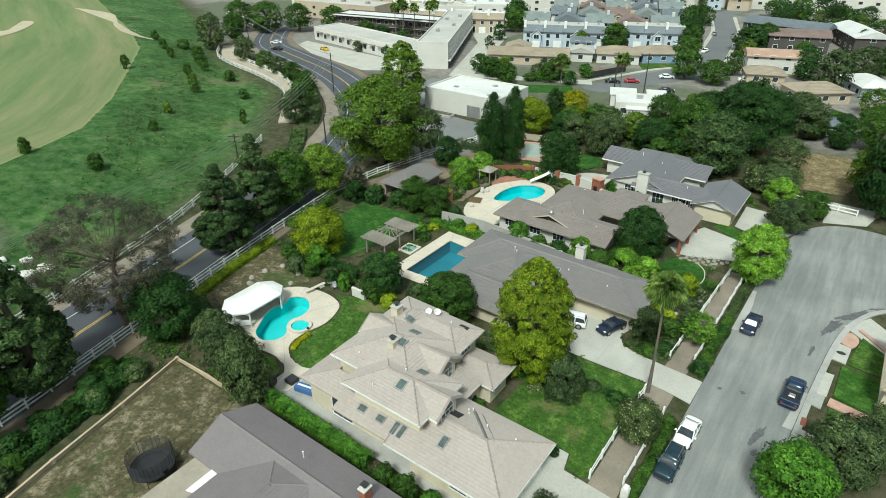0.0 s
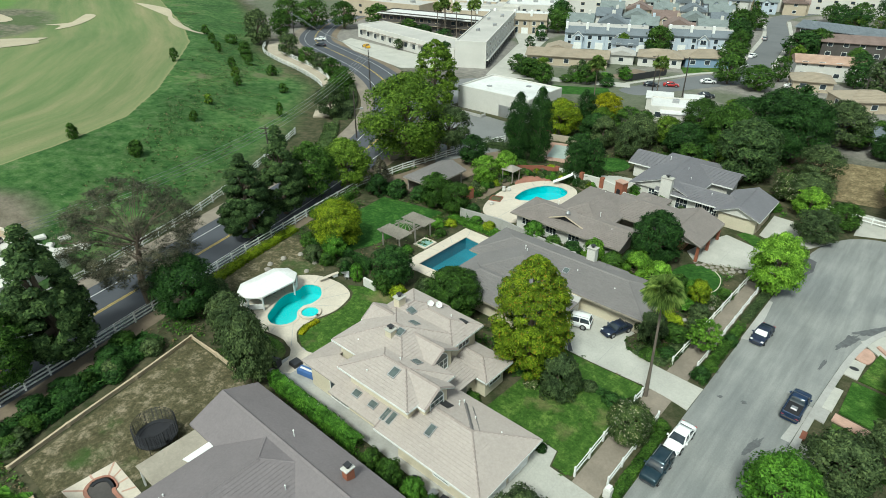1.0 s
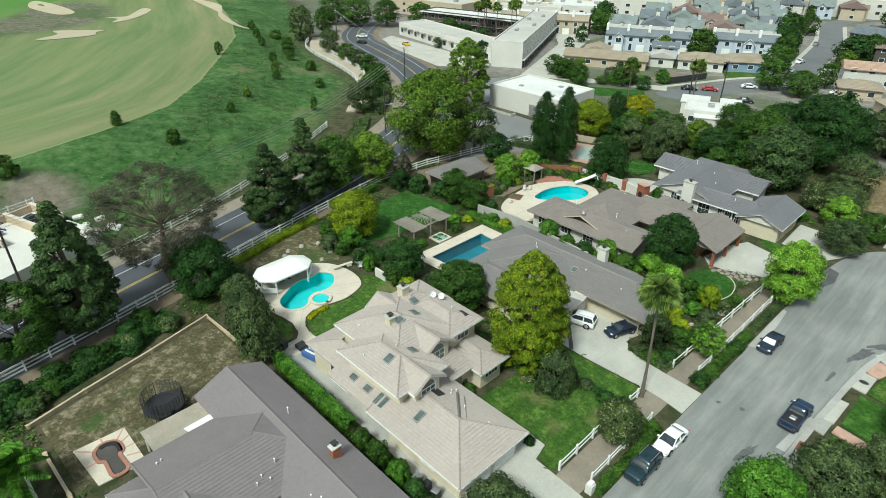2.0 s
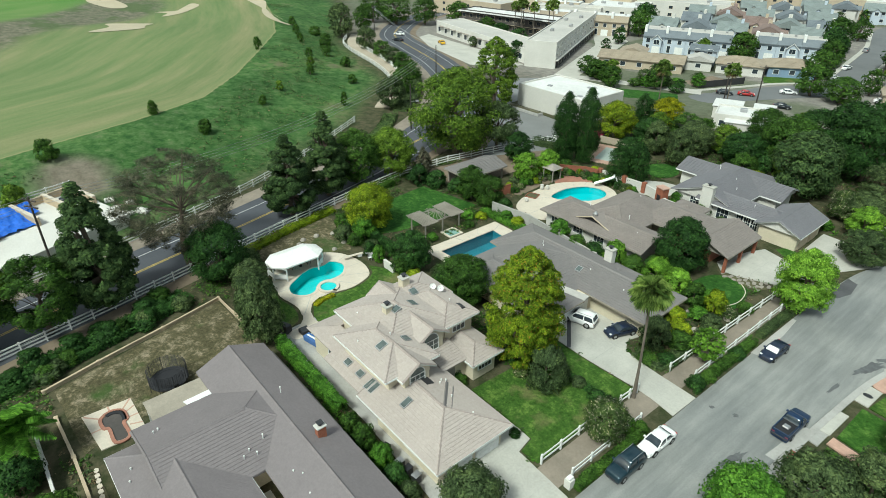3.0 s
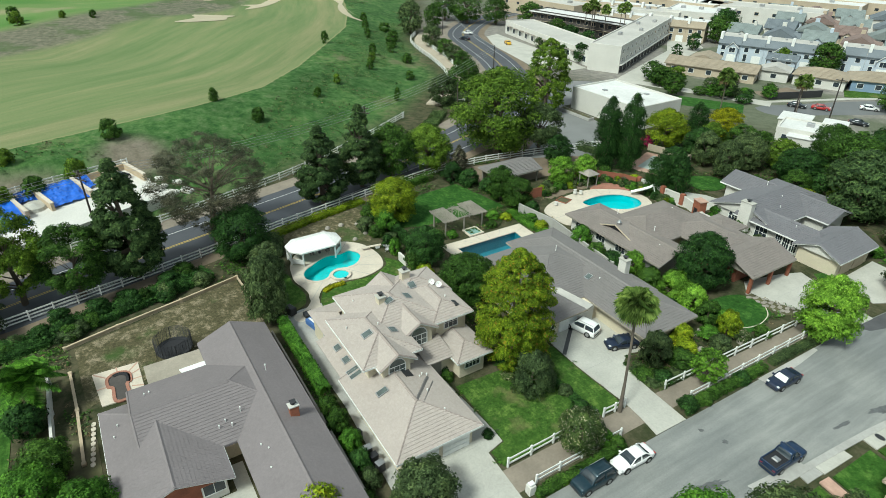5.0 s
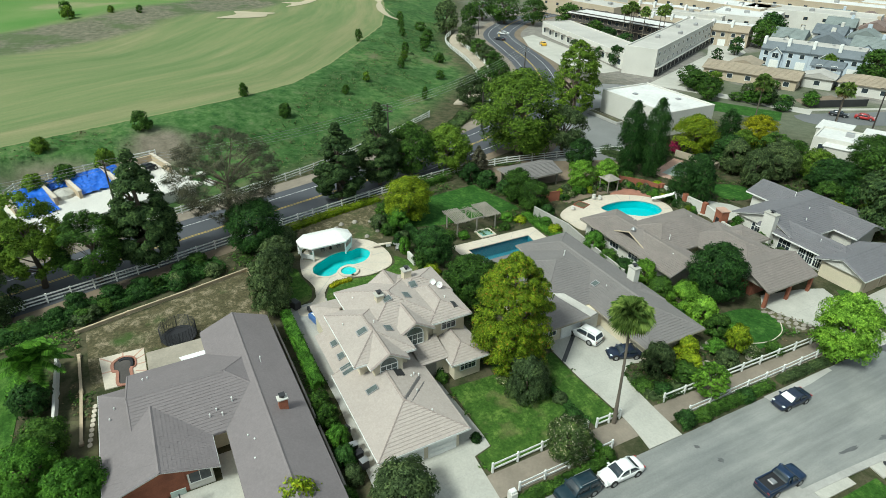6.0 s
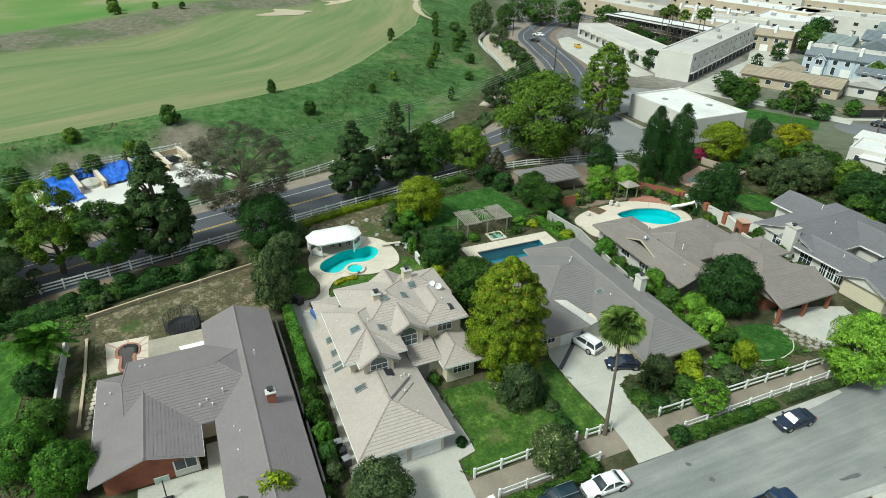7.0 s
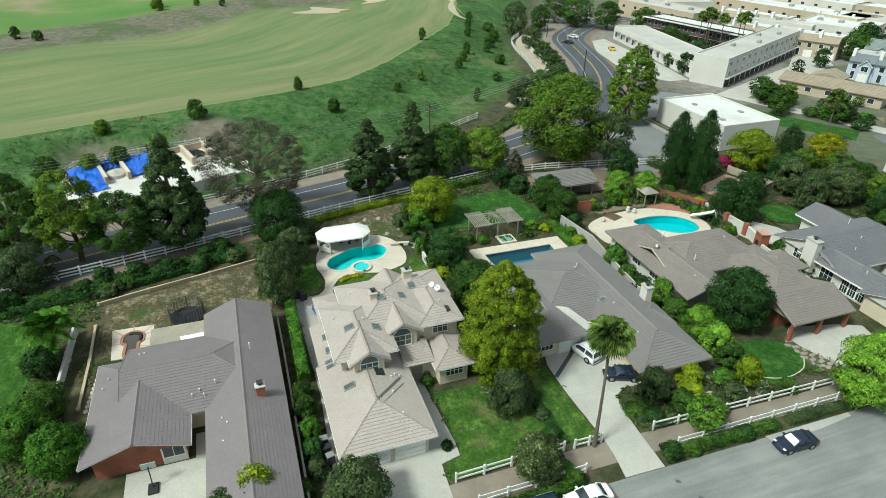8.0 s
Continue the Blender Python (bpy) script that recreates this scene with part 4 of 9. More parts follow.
def crown_mesh(kind, mat, seed, count, leaf):
    outline, lobes, lobe, inner = PROFILE[kind]
    rng = np.random.default_rng(seed)
    hs, rs = zip(*outline)
    tall = {"round": 1.0, "oval": 1.6, "pine": 1.9, "column": 1.8, "sparse": 1.0, "airy": 1.25, "big": 1.0, "shrub": 0.7}[kind] * 2
    centres, radii = [], []
    for i in range(lobes):
        u = rng.uniform(hs[0], 1.0) if kind != "pine" else hs[0] + (1 - hs[0]) * rng.uniform(0, 1) ** 1.25
        u = min(max(u, hs[0]), 1.0)
        r = float(np.interp(u, hs, rs))
        a = i * 2.39996 + rng.uniform(-0.3, 0.3)
        q = lobe * rng.uniform(0.65, 1.3) * (0.55 + 0.45 * r)
        rad = max(r - q * 0.75, 0) * math.sqrt(rng.uniform(0.45, 1.0))
        if i < 9 and kind in ("round", "big", "shrub"):
            u, rad, q = 0.80 + 0.016 * i, 0.05 * i, lobe * 1.05
        centres.append((rad * math.cos(a), rad * math.sin(a), u * tall - (q * 0.6 if u > 0.8 else 0)))
        radii.append((q, q, q * (0.7 if kind == "pine" else 0.8)))
    centres, radii = np.array(centres), np.array(radii)
    share = radii[:, 0] ** 2 / (radii[:, 0] ** 2).sum()
    count = int(count * max(1.0, tall / 2.4))
    which = rng.choice(lobes, count, p=share)
    d = rng.normal(0, 1, (count, 3))
    d /= np.linalg.norm(d, axis=1, keepdims=True)
    d[:, 2] = np.where(d[:, 2] < -0.35, -d[:, 2] * 0.8, d[:, 2])
    shell = rng.uniform(0.72, 1.06, count)
    deep = rng.random(count) < inner
    shell[deep] = rng.uniform(0.2, 0.7, deep.sum())
    pts = centres[which] + d * radii[which] * shell[:, None]
    pts[:, 2] = np.maximum(pts[:, 2], 0.02)
    whole = pts - np.array([0, 0, 0.42 * tall])
    whole /= np.linalg.norm(whole, axis=1, keepdims=True) + 1e-9
    v, soft = leaves(pts, d * 0.7 + whole * 0.5, leaf, seed + 1)
    v[:, 2] /= tall
    return leaf_mesh("crown", (v, soft), mat), centres / np.array([1, 1, tall])


def trunk_mesh(kind, centres, seed):
    rng = np.random.default_rng(seed)
    s = Shape()
    top = 0.82 if kind in ("pine", "column", "oval") else 0.55
    bend = rng.uniform(-0.05, 0.05, (4, 2))
    path = [(0, 0, -0.02), (bend[0][0], bend[0][1], top * 0.35), (bend[1][0], bend[1][1], top * 0.7), (bend[2][0], bend[2][1], top)]
    base = {"sparse": 0.055, "big": 0.06, "pine": 0.07, "column": 0.08, "shrub": 0.05}.get(kind, 0.065)
    s.tube(path, [base * 1.25, base, base * 0.7, base * 0.3], 8)
    for c in centres[rng.permutation(len(centres))[: 34 if kind == "sparse" else 22 if kind == "airy" else 9]]:
        z0 = min(top * 0.9, max(top * 0.3, c[2] * 0.6)) if kind != "sparse" else min(top * 0.95, max(top * 0.35, c[2] * 0.82))
        x0, y0 = np.interp(z0, [p[2] for p in path], [p[0] for p in path]), np.interp(z0, [p[2] for p in path], [p[1] for p in path])
        mid = ((x0 + c[0]) / 2 + rng.uniform(-0.05, 0.05), (y0 + c[1]) / 2 + rng.uniform(-0.05, 0.05), (z0 + c[2]) / 2 + 0.03)
        thick = 0.14 if kind in ("sparse", "airy") else 0.45
        s.tube([(x0, y0, z0), mid, tuple(c)], [base * thick, base * thick * 0.65, base * 0.08], 5, False)
    return s.mesh("trunk", "bark")


TREES = {}


def tree(kind, x, y, h, r, z=None, mat="lf_mid", label="green leafy tree", category="tree", name="tree", group="", density=1.0):
    """One tree: trunk and crown, of height h and crown radius r."""
    size = 0 if r < 2.2 else 1 if r < 3.6 else 2 if r < 6 else 3
    seed = int(abs(x * 7 + y * 13)) % 3
    far = math.hypot(x - 10, y - 10)
    tier = 3 if far < 46 else 0 if far < 85 else 1 if far < 135 else 2
    key = (kind, mat, size, seed, density, tier)
    if key not in TREES:
        rm = (1.5, 2.8, 4.4, 8.0)[size]
        n = int((4200, 13000, 24000, 40000)[size] * density * (0.85, 0.6, 0.15, 1.0)[tier])
        leaf = (0.17, 0.20, 0.24, 0.31)[size] * (1.12, 1.25, 2.1, 1.05)[tier] / rm * (0.78 if density > 1.5 else 1.0 if density > 0.6 else 1.2) * (0.5 if kind == "sparse" else 0.85 if kind == "airy" else 1.0) * (1.2 if kind == "pine" else 1.0)
        cm, cs = crown_mesh(kind, mat, hash((len(kind), size, seed)) % 1000 + 7 * seed, n, leaf)
        TREES[key] = (cm, trunk_mesh(kind, cs, seed + 5))
    cm, tm = TREES[key]
    base = thing(name, label, category, x, y, ground_at(x, y) if z is None else z, (x * 37 + y * 91) % 360, group)
    base.scale = (r, r, h)
    part("trunk", tm, "", base)
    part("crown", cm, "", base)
    return base


def shrub(x, y, h, r, mat="lf_mid", label="rounded green shrub", z=None, density=1.0):
    return tree("shrub", x, y, h, r, z, mat, label, "shrub", "shrub", density=density)


def belt(name, pts, width, height, mat, label, per_metre=90, leaf=0.28, seed=3, uneven=0.35, category="hedge", z=0.0):
    """A clipped or wild hedge along a line."""
    rng = np.random.default_rng(seed)
    line = every(pts, 0.5)
    P, N = [], []
    per = int(per_metre * 0.8)
    for i in range(len(line) - 1):
        a, b = Vector(line[i]), Vector(line[i + 1])
        d = (b - a).normalized()
        for _ in range(per):
            q = rng.uniform(-1, 1)
            lump = 1 - uneven * (0.5 + 0.5 * math.sin(i * 0.9 + seed) * math.cos(i * 0.37 + 2 * q)) * rng.uniform(0.4, 1.0)
            hh = height * lump
            if rng.random() < 0.55:
                off, zz, nn = q * width / 2, hh * (1 - 0.15 * q * q), (0, 0, 1)
            else:
                side = 1 if q > 0 else -1
                off, zz, nn = side * width / 2 * rng.uniform(0.85, 1.05), rng.uniform(0.03, hh), (-d.y * side, d.x * side, 0.2)
            p = a + (b - a) * rng.random()
            P.append((p.x - d.y * off, p.y + d.x * off, z + zz))
            N.append(nn)
    me = leaf_mesh(name, leaves(np.array(P), np.array(N, float), leaf, seed), mat)
    ob = tagged(new(name, me), label, category)
    core = Shape()
    core.ribbon([tuple(p) for p in every(pts, 1.5)], width * 0.72, z, z + height * (0.80 - uneven * 0.55))
    me2 = core.mesh("hedge_core", "bark")
    me2.materials[0] = M[mat]
    part("inner_growth", me2, "", ob)
    return ob


tree("oval", -20.6, 42.6, 13.7, 4.25, mat="lf_autumn", label="tall yellow-green sweetgum tree turning at its top", density=2.0)
tree("shrub", -16.9, 42.2, 4.6, 2.5, mat="lf_olive", label="drooping grey-green shrub tree on the front lawn")
tree("round", -55.9, 25.3, 7.9, 4.0, mat="lf_dark", label="dense dark green round tree beside the road fence")
tree("sparse", -61.5, 23.4, 15.6, 8.2, mat="lf_euc", label="large sparse brownish eucalyptus tree with bare limbs", density=1.9)
tree("pine", -58.2, 12.6, 15.8, 4.7, mat="lf_pine", label="tall dark conifer beside the road")
tree("airy", -57.0, 6.4, 9.6, 4.8, mat="lf_mid", label="leafy green tree beside the road")
tree("airy", -58.5, 0.4, 12.4, 4.8, mat="lf_lush", label="dark spreading tree beside the road")
tree("airy", -58.8, -5.6, 12.4, 4.8, mat="lf_mid", label="olive-green spreading tree beside the road")
tree("airy", -61.0, -13.0, 12.0, 5.0, mat="lf_mid", label="olive-green spreading tree beside the road")
tree("shrub", -53.7, -4.6, 5.6, 4.0, mat="lf_olive", label="grey-green bushy tree beside a road")
tree("pine", -66.4, 40.6, 12.6, 4.6, mat="lf_pine", label="dark conifer beside the road")
tree("pine", -69.0, 48.4, 14.0, 4.2, mat="lf_pine", label="tall dark conifer beside the road")
tree("round", -70.6, 54.9, 9.4, 4.4, mat="lf_mid", label="dark green tree beside the road")
tree("round", -69.8, 61.5, 8.4, 4.6, mat="lf_lush", label="green round tree beside the road")
tree("round", -70.6, 77.0, 16.0, 9.0, mat="lf_lush", label="huge spreading green tree over the road")
tree("oval", -86.0, 102.0, 16.0, 5.6, mat="lf_lush", label="large green tree at the road bend")
tree("big", -66.5, 84.0, 9.5, 4.6, mat="lf_olive", label="dull green tree on a bare bank")
tree("pine", -66.2, 65.7, 5.0, 1.9, mat="lf_euc", label="small brownish conifer beside a fence")
tree("column", -54.4, 89.0, 13.0, 2.5, mat="lf_dark", label="tall dark columnar cypress beside a court", density=2.0)
tree("column", -51.8, 91.8, 13.8, 2.45, mat="lf_dark", label="tall dark columnar cypress beside a court", density=2.0)
tree("round", -53.1, 77.5, 5.0, 2.6, mat="lf_bright", label="bright green clipped round tree", group="clipped trees by the pool")
tree("round", -52.0, 82.0, 4.8, 2.3, mat="lf_bright", label="bright green clipped round tree", group="clipped trees by the pool")
tree("round", -60.0, 82.9, 5.6, 2.9, mat="lf_dark", label="dark umbrella-shaped tree beside a fence")
tree("round", -56.6, 107.2, 7.5, 4.5, mat="lf_yellow", label="yellow-green flowering tree behind a wall")
tree("round", -54.0, 121.5, 6.2, 3.9, mat="lf_gold", label="golden yellow flowering tree behind a wall")
tree("column", -54.4, 113.4, 8.6, 2.3, mat="lf_dark", label="dark columnar tree behind gardens")
tree("round", -46.1, 105.6, 6.5, 2.7, mat="lf_olive", label="grey-green tree in a back garden")
tree("airy", -45.9, 115.7, 6.0, 3.6, mat="lf_mid", label="leafy green tree in a back garden")
tree("round", -40.4, 103.6, 7.0, 2.7, mat="lf_olive", label="grey-green tree in a back garden")
tree("round", -20.3, 71.3, 7.6, 3.7, mat="lf_dark", label="dense dark round tree before a porch")
tree("round", -6.5, 74.0, 8.2, 3.4, mat="lf_bright", label="bright lime-green street tree", density=2.0)
tree("round", -40.2, 23.6, 8.4, 2.5, mat="lf_olive", label="olive-green tree between two yards")
tree("round", -44.6, 25.0, 6.4, 2.5, mat="lf_olive", label="olive-green tree between two yards")
tree("round", -49.6, 26.6, 5.0, 2.4, mat="lf_olive", label="olive-green bushy tree beside a pool")
tree("round", -8.9, 41.0, 4.2, 2.2, mat="lf_flower", label="shrub tree with pale blossom beside the trail")
tree("round", -55.2, 47.2, 7.0, 3.9, mat="lf_yellow", label="yellow-green round tree at the lawn's edge")
tree("shrub", -53.0, 44.8, 3.6, 1.9, mat="lf_hedge", label="pale green bush beside a lawn")
tree("round", -42.6, 45.2, 5.4, 2.9, mat="lf_dark", label="dense dark green garden tree")
tree("round", -53.2, 65.2, 5.8, 2.8, mat="lf_mid", label="green garden tree beside the lawn", group="trees behind the lawn")
tree("round", -49.4, 65.6, 5.2, 2.5, mat="lf_mid", label="green garden tree beside the lawn", group="trees behind the lawn")
tree("round", -32.6, 45.0, 6.4, 3.6, mat="lf_mid", label="olive-green tree between two houses")
tree("round", -10.4, 26.4, 5.0, 2.9, mat="lf_olive", label="dark grey-green round tree beside the driveway")
tree("round", 3.2, 41.4, 6.0, 3.2, mat="lf_hedge", label="green leafy front-garden tree")
tree("round", 6.0, 46.6, 6.0, 3.2, mat="lf_olive", label="brownish green front-garden tree")
tree("round", 8.6, 51.4, 5.0, 2.6, mat="lf_olive", label="brownish green front-garden tree")
tree("round", -10.2, 14.0, 4.2, 3.0, mat="lf_olive", label="light green tree before a house")
tree("round", -13.2, 19.2, 4.4, 2.0, mat="lf_yellow", label="thin yellow-green tree before a house", density=0.4)
tree("round", -11.6, 16.6, 3.6, 2.4, mat="lf_olive", label="grey-green tree before a house")
tree("round", -22.0, 4.2, 4.8, 2.6, mat="lf_hedge", label="leafy green tree in a back garden", density=1.0)
tree("round", -25.4, 0.8, 4.8, 2.6, mat="lf_hedge", label="leafy green tree in a back garden")
tree("round", -28.8, 1.8, 4.0, 2.3, mat="lf_mid", label="leafy green tree in a back garden")
tree("round", -35.0, 0.4, 3.6, 2.0, mat="lf_dark", label="dark garden tree by a wall")
tree("airy", -8.6, 57.4, 4.0, 1.9, mat="lf_bright", label="airy light green tree on the trail", density=0.6)
tree("column", -42.6, 89.2, 6.6, 2.3, mat="lf_dark", label="tall dark hedge tree beside a wall")
tree("column", -40.0, 90.6, 7.4, 2.1, mat="lf_dark", label="tall dark hedge tree beside a wall")
for x, y, h, r, mat in ((-44.5, 170.2, 8.0, 4.3, "lf_mid"), (-37.0, 168.5, 6.4, 4.6, "lf_mid"), (-20.5, 106.8, 11.0, 5.6, "lf_pine"), (-16.3, 121.4, 12.6, 6.4, "lf_dark"), (-27, 117, 10, 5.6, "lf_mid"), (-21.5, 128.5, 11.5, 5.6, "lf_dark"), (-12.0, 136.5, 9.0, 5.5, "lf_olive")):
    tree("round", x, y, h, r, mat=mat, label="dark green spreading tree among houses")
for x, y, h, r, mat in ((4.5, 103.8, 14.0, 4.6, "lf_dark"), (-9.7, 104.5, 5.1, 3.7, "lf_olive"), (-5.8, 91.7, 4.7, 3.3, "lf_olive"), (-3.7, 98.4, 4.1, 2.8, "lf_mid"), (-32.9, 112.5, 6.2, 4.4, "lf_dark"), (-44.3, 118.9, 4.8, 2.9, "lf_mid"), (9.5, 107, 9, 4.2, "lf_dark"), (-20, 131, 9, 5, "lf_dark")):
    tree("round", x, y, h, r, mat=mat, label="green garden tree behind the houses")
for x, y, h, r, mat in ((-11.4, 177.0, 10.7, 4.9, "lf_olive"), (-76.1, 196.6, 6.6, 5.1, "lf_olive"), (-56.7, 214.8, 8.1, 3.7, "lf_dark"), (-39.6, 217.1, 6.8, 5.4, "lf_dark"), (-94.1, 145.9, 4.9, 3.2, "lf_mid"), (-88.0, 143.0, 4.6, 3.0, "lf_mid"), (-80.4, 138.0, 5.3, 2.6, "lf_mid")):
    tree("round", x, y, h, r, mat=mat, label="green tree among distant houses", density=0.6)
for x, y, h, r, mat in ((-63.5, 255.1, 7.2, 4.3, "lf_mid"), (-3.1, 198.5, 6.0, 2.9, "lf_mid"), (-10.6, 114.0, 6.9, 4.0, "lf_olive"), (-28, 132, 8, 4.6, "lf_dark"), (-36, 128, 7, 4.2, "lf_mid"), (2, 136, 9, 5, "lf_mid"), (10, 124, 9, 5, "lf_mid"), (8, 156, 8, 5, "lf_dark")):
    tree("round", x, y, h, r, mat=mat, label="green tree among distant houses", density=0.7)
for x, y, h, r in ((-181.0, 119.8, 11.6, 5.0), (-190, 150, 11, 7.0), (-182, 158, 10, 6.0), (-200, 146, 11, 6.5), (-157.8, 114.8, 7.6, 3.6), (-146, 112.5, 5.2, 3.0), (-137.0, 110.0, 5.0, 3.2), (-128, 107, 5.4, 3.0), (-118.0, 102.5, 5.5, 3.0), (-108, 92, 7, 3.4), (-101, 84, 7.4, 3.6), (-176, 170.0, 8.3, 5.6), (-186, 132, 9, 4)):
    tree("round", x, y, h, r, mat="lf_olive" if int(x) % 2 else "lf_mid", label="roadside tree along the bend", density=0.6)
for x, y, h, r in ((-84.6, -1.2, 3.3, 1.9), (-86.5, 3.0, 3.4, 2.0), (-90.3, 8.7, 3.8, 2.0), (-100.7, 15.4, 3.7, 2.0), (-101.9, 41.6, 2.9, 1.5), (-113.6, 36.1, 2.9, 1.1), (-157.1, 78.2, 3.6, 1.3), (-109.2, 76.4, 3.4, 0.9), (-184.3, -31.8, 3.5, 1.6), (-179.5, -25.5, 2.8, 1.7), (-225.9, 2.7, 4.5, 2.3), (-231.1, 15.6, 2.4, 1.4), (-131, 80, 3, 1.2), (-146, 88, 3.4, 1.3), (-166, 96, 3, 1.2), (-176, 100, 3.4, 1.4), (-190, 106, 3.2, 1.5), (-120, 66, 2.4, 1.1), (-112, 58, 2.2, 1.0), (-96.1, -0.3, 2.6, 1.6), (-83.4, -7.2, 3.4, 2.3), (-232.7, 2.1, 5.0, 2.6), (-227, 24.4, 2.6, 1.4), (-138, 84, 2.8, 1.3), (-152, 97, 2.6, 1.4), (-124, 88, 2.4, 1.4), (-140, 96, 3.0, 1.8), (-160, 101, 3.0, 2.2), (-170, 107, 3.4, 2.4), (-182, 110, 3.0, 2.6)):
    shrub(x, y, h, r, "lf_mid" if int(x) % 3 else "lf_lush", "green bush on the golf slope")
for x, y, h, r, mat in ((-35.3, 65.6, 3.4, 1.8, "lf_hedge"), (-32, 65.2, 2.4, 1.5, "lf_mid"), (-29, 65.3, 2.6, 1.6, "lf_dark"), (-26.2, 65.8, 3.9, 1.7, "lf_bright"), (-23.6, 66.0, 2.6, 1.8, "lf_mid"), (-20.4, 66.6, 3.6, 2.2, "lf_bright"), (-17.6, 66.4, 3.4, 2.0, "lf_bright"), (-15.0, 66.0, 2.8, 1.6, "lf_mid"), (-12.2, 65.6, 3.4, 1.5, "lf_yellow"), (-13.6, 67.0, 2.2, 1.3, "lf_hedge"), (-22, 68.6, 2.4, 1.6, "lf_dark"), (-18.6, 63.8, 1.8, 1.2, "lf_dark")):
    shrub(x, y, h, r, mat, "lush green shrub between two houses")
for x, y, h, r, mat in ((-13.4, 55.6, 3.7, 2.0, "lf_olive"), (-14.0, 60.2, 2.7, 1.5, "lf_yellow"), (-11.6, 57.6, 1.7, 1.8, "lf_mid"), (-12.6, 59.4, 1.6, 1.5, "lf_yellow"), (-10.4, 60.6, 1.5, 1.4, "lf_olive"), (-11.0, 63.0, 2.0, 1.4, "lf_olive"), (-12.4, 52.8, 1.0, 1.2, "lf_mid"), (-10.9, 54.0, 1.2, 1.2, "lf_dark"), (-13.0, 63.6, 1.6, 1.4, "lf_hedge"), (-10.8, 66.4, 1.4, 1.2, "lf_flower"), (-10.2, 69.2, 1.2, 1.1, "lf_mid")):
    shrub(x, y, h, r, mat, "front garden shrub in a planting bed")
for x, y, h, r, mat in ((-7.0, 46.0 - 2.4, 1.6, 0.9, "lf_mid"), (-7.0, 52.8, 1.7, 1.1, "lf_dark"), (-6.8, 55.0, 1.2, 0.9, "lf_mid"), (-6.7, 60.5, 1.3, 1.0, "lf_dark"), (-8.2, 43.2, 1.4, 1.0, "lf_hedge")):
    shrub(x, y, h, r, mat, "low shrub beside the street")
for x, y, h, r, mat in ((-54.8, 42.4, 2.2, 1.6, "lf_olive"), (-52.6, 43.0, 1.6, 1.3, "lf_mid"), (-50, 44.0, 1.4, 1.3, "lf_olive"), (-46.6, 42.8, 2.6, 1.0, "lf_hedge"), (-48.6, 42.8, 2.2, 1.0, "lf_dark"), (-42.2, 43.4, 2.4, 1.6, "lf_mid"), (-40.0, 43.6, 1.6, 1.3, "lf_yellow"), (-38.0, 46.4, 2.2, 1.6, "lf_olive"), (-58.6, 44.6, 1.8, 1.4, "lf_mid"), (-57, 29.5, 2.2, 1.6, "lf_olive"), (-54.6, 28.6, 2.6, 1.8, "lf_olive")):
    shrub(x, y, h, r, mat, "garden shrub beside a pool")
for x, y, h, r, mat in ((-48.6, 60.4, 1.2, 1.2, "lf_hedge"), (-47.2, 61.8, 1.1, 1.1, "lf_yellow"), (-46.4, 58.6, 1.0, 1.0, "lf_mid"), (-46.6, 51.8, 1.2, 1.0, "lf_hedge"), (-47.4, 49.8, 1.4, 1.2, "lf_mid"), (-56.8, 65.4, 2.4, 1.8, "lf_dark"), (-60.4, 64.0, 3.0, 2.0, "lf_dark"), (-63.4, 62.6, 3.4, 2.2, "lf_dark"), (-44.6, 64.6, 1.4, 1.2, "lf_hedge"), (-42.2, 64.4, 1.4, 1.2, "lf_yellow"), (-46.4, 66.0, 2.4, 1.4, "lf_dark")):
    shrub(x, y, h, r, mat, "garden shrub near a pergola")
for x, y, h, r, mat in ((-52.4, 74.0, 1.6, 1.2, "lf_olive"), (-49.6, 87.0, 1.5, 1.3, "lf_olive"), (-46.8, 88.6, 1.6, 1.3, "lf_yellow"), (-43.4, 87.8, 1.3, 1.1, "lf_hedge"), (-39.0, 86.8, 1.5, 1.2, "lf_flower"), (-37.0, 84.6, 1.4, 1.2, "lf_olive"), (-58.6, 104.0, 2.4, 1.6, "lf_red"), (-52.2, 70.8, 1.2, 1.0, "lf_mid"), (-51.6, 86.4, 2.0, 1.4, "lf_mid"), (-26.5, 88.4, 2.2, 1.4, "lf_mid"), (-23.0, 87.2, 1.6, 1.1, "lf_olive"), (-18.8, 85.6, 1.2, 1.0, "lf_mid"), (-24.6, 97.6, 3.2, 1.7, "lf_olive"), (-17.4, 98.6, 2.2, 1.6, "lf_mid"), (-12.8, 98.4, 1.4, 1.3, "lf_hedge"), (-31.4, 89.2, 2.0, 1.2, "lf_hedge")):
    shrub(x, y, h, r, mat, "flowering garden shrub by the back fence")
for x, y, h, r, mat in ((-23.4, 35.9, 1.3, 0.9, "lf_dark"), (-22.2, 35.8, 1.0, 0.8, "lf_mid"), (-21.6, 42.2, 1.2, 1.1, "lf_dark"), (-19.2, 41.0, 1.0, 0.9, "lf_flower"), (-24.6, 35.6, 1.5, 0.8, "lf_olive"), (-14.0, 34.9, 0.9, 0.6, "lf_dark"), (-20.4, 44.6, 1.2, 1.1, "lf_dark"), (-17.2, 44.8, 0.8, 0.9, "lf_mid"), (-14.6, 44.5, 0.9, 0.9, "lf_olive"), (-12.2, 44.2, 1.0, 1.0, "lf_dark"), (-22.6, 46.6, 1.0, 0.9, "lf_hedge"), (-24.4, 46.2, 1.2, 1.0, "lf_dark")):
    shrub(x, y, h, r, mat, "low shrub in a border beside the house")
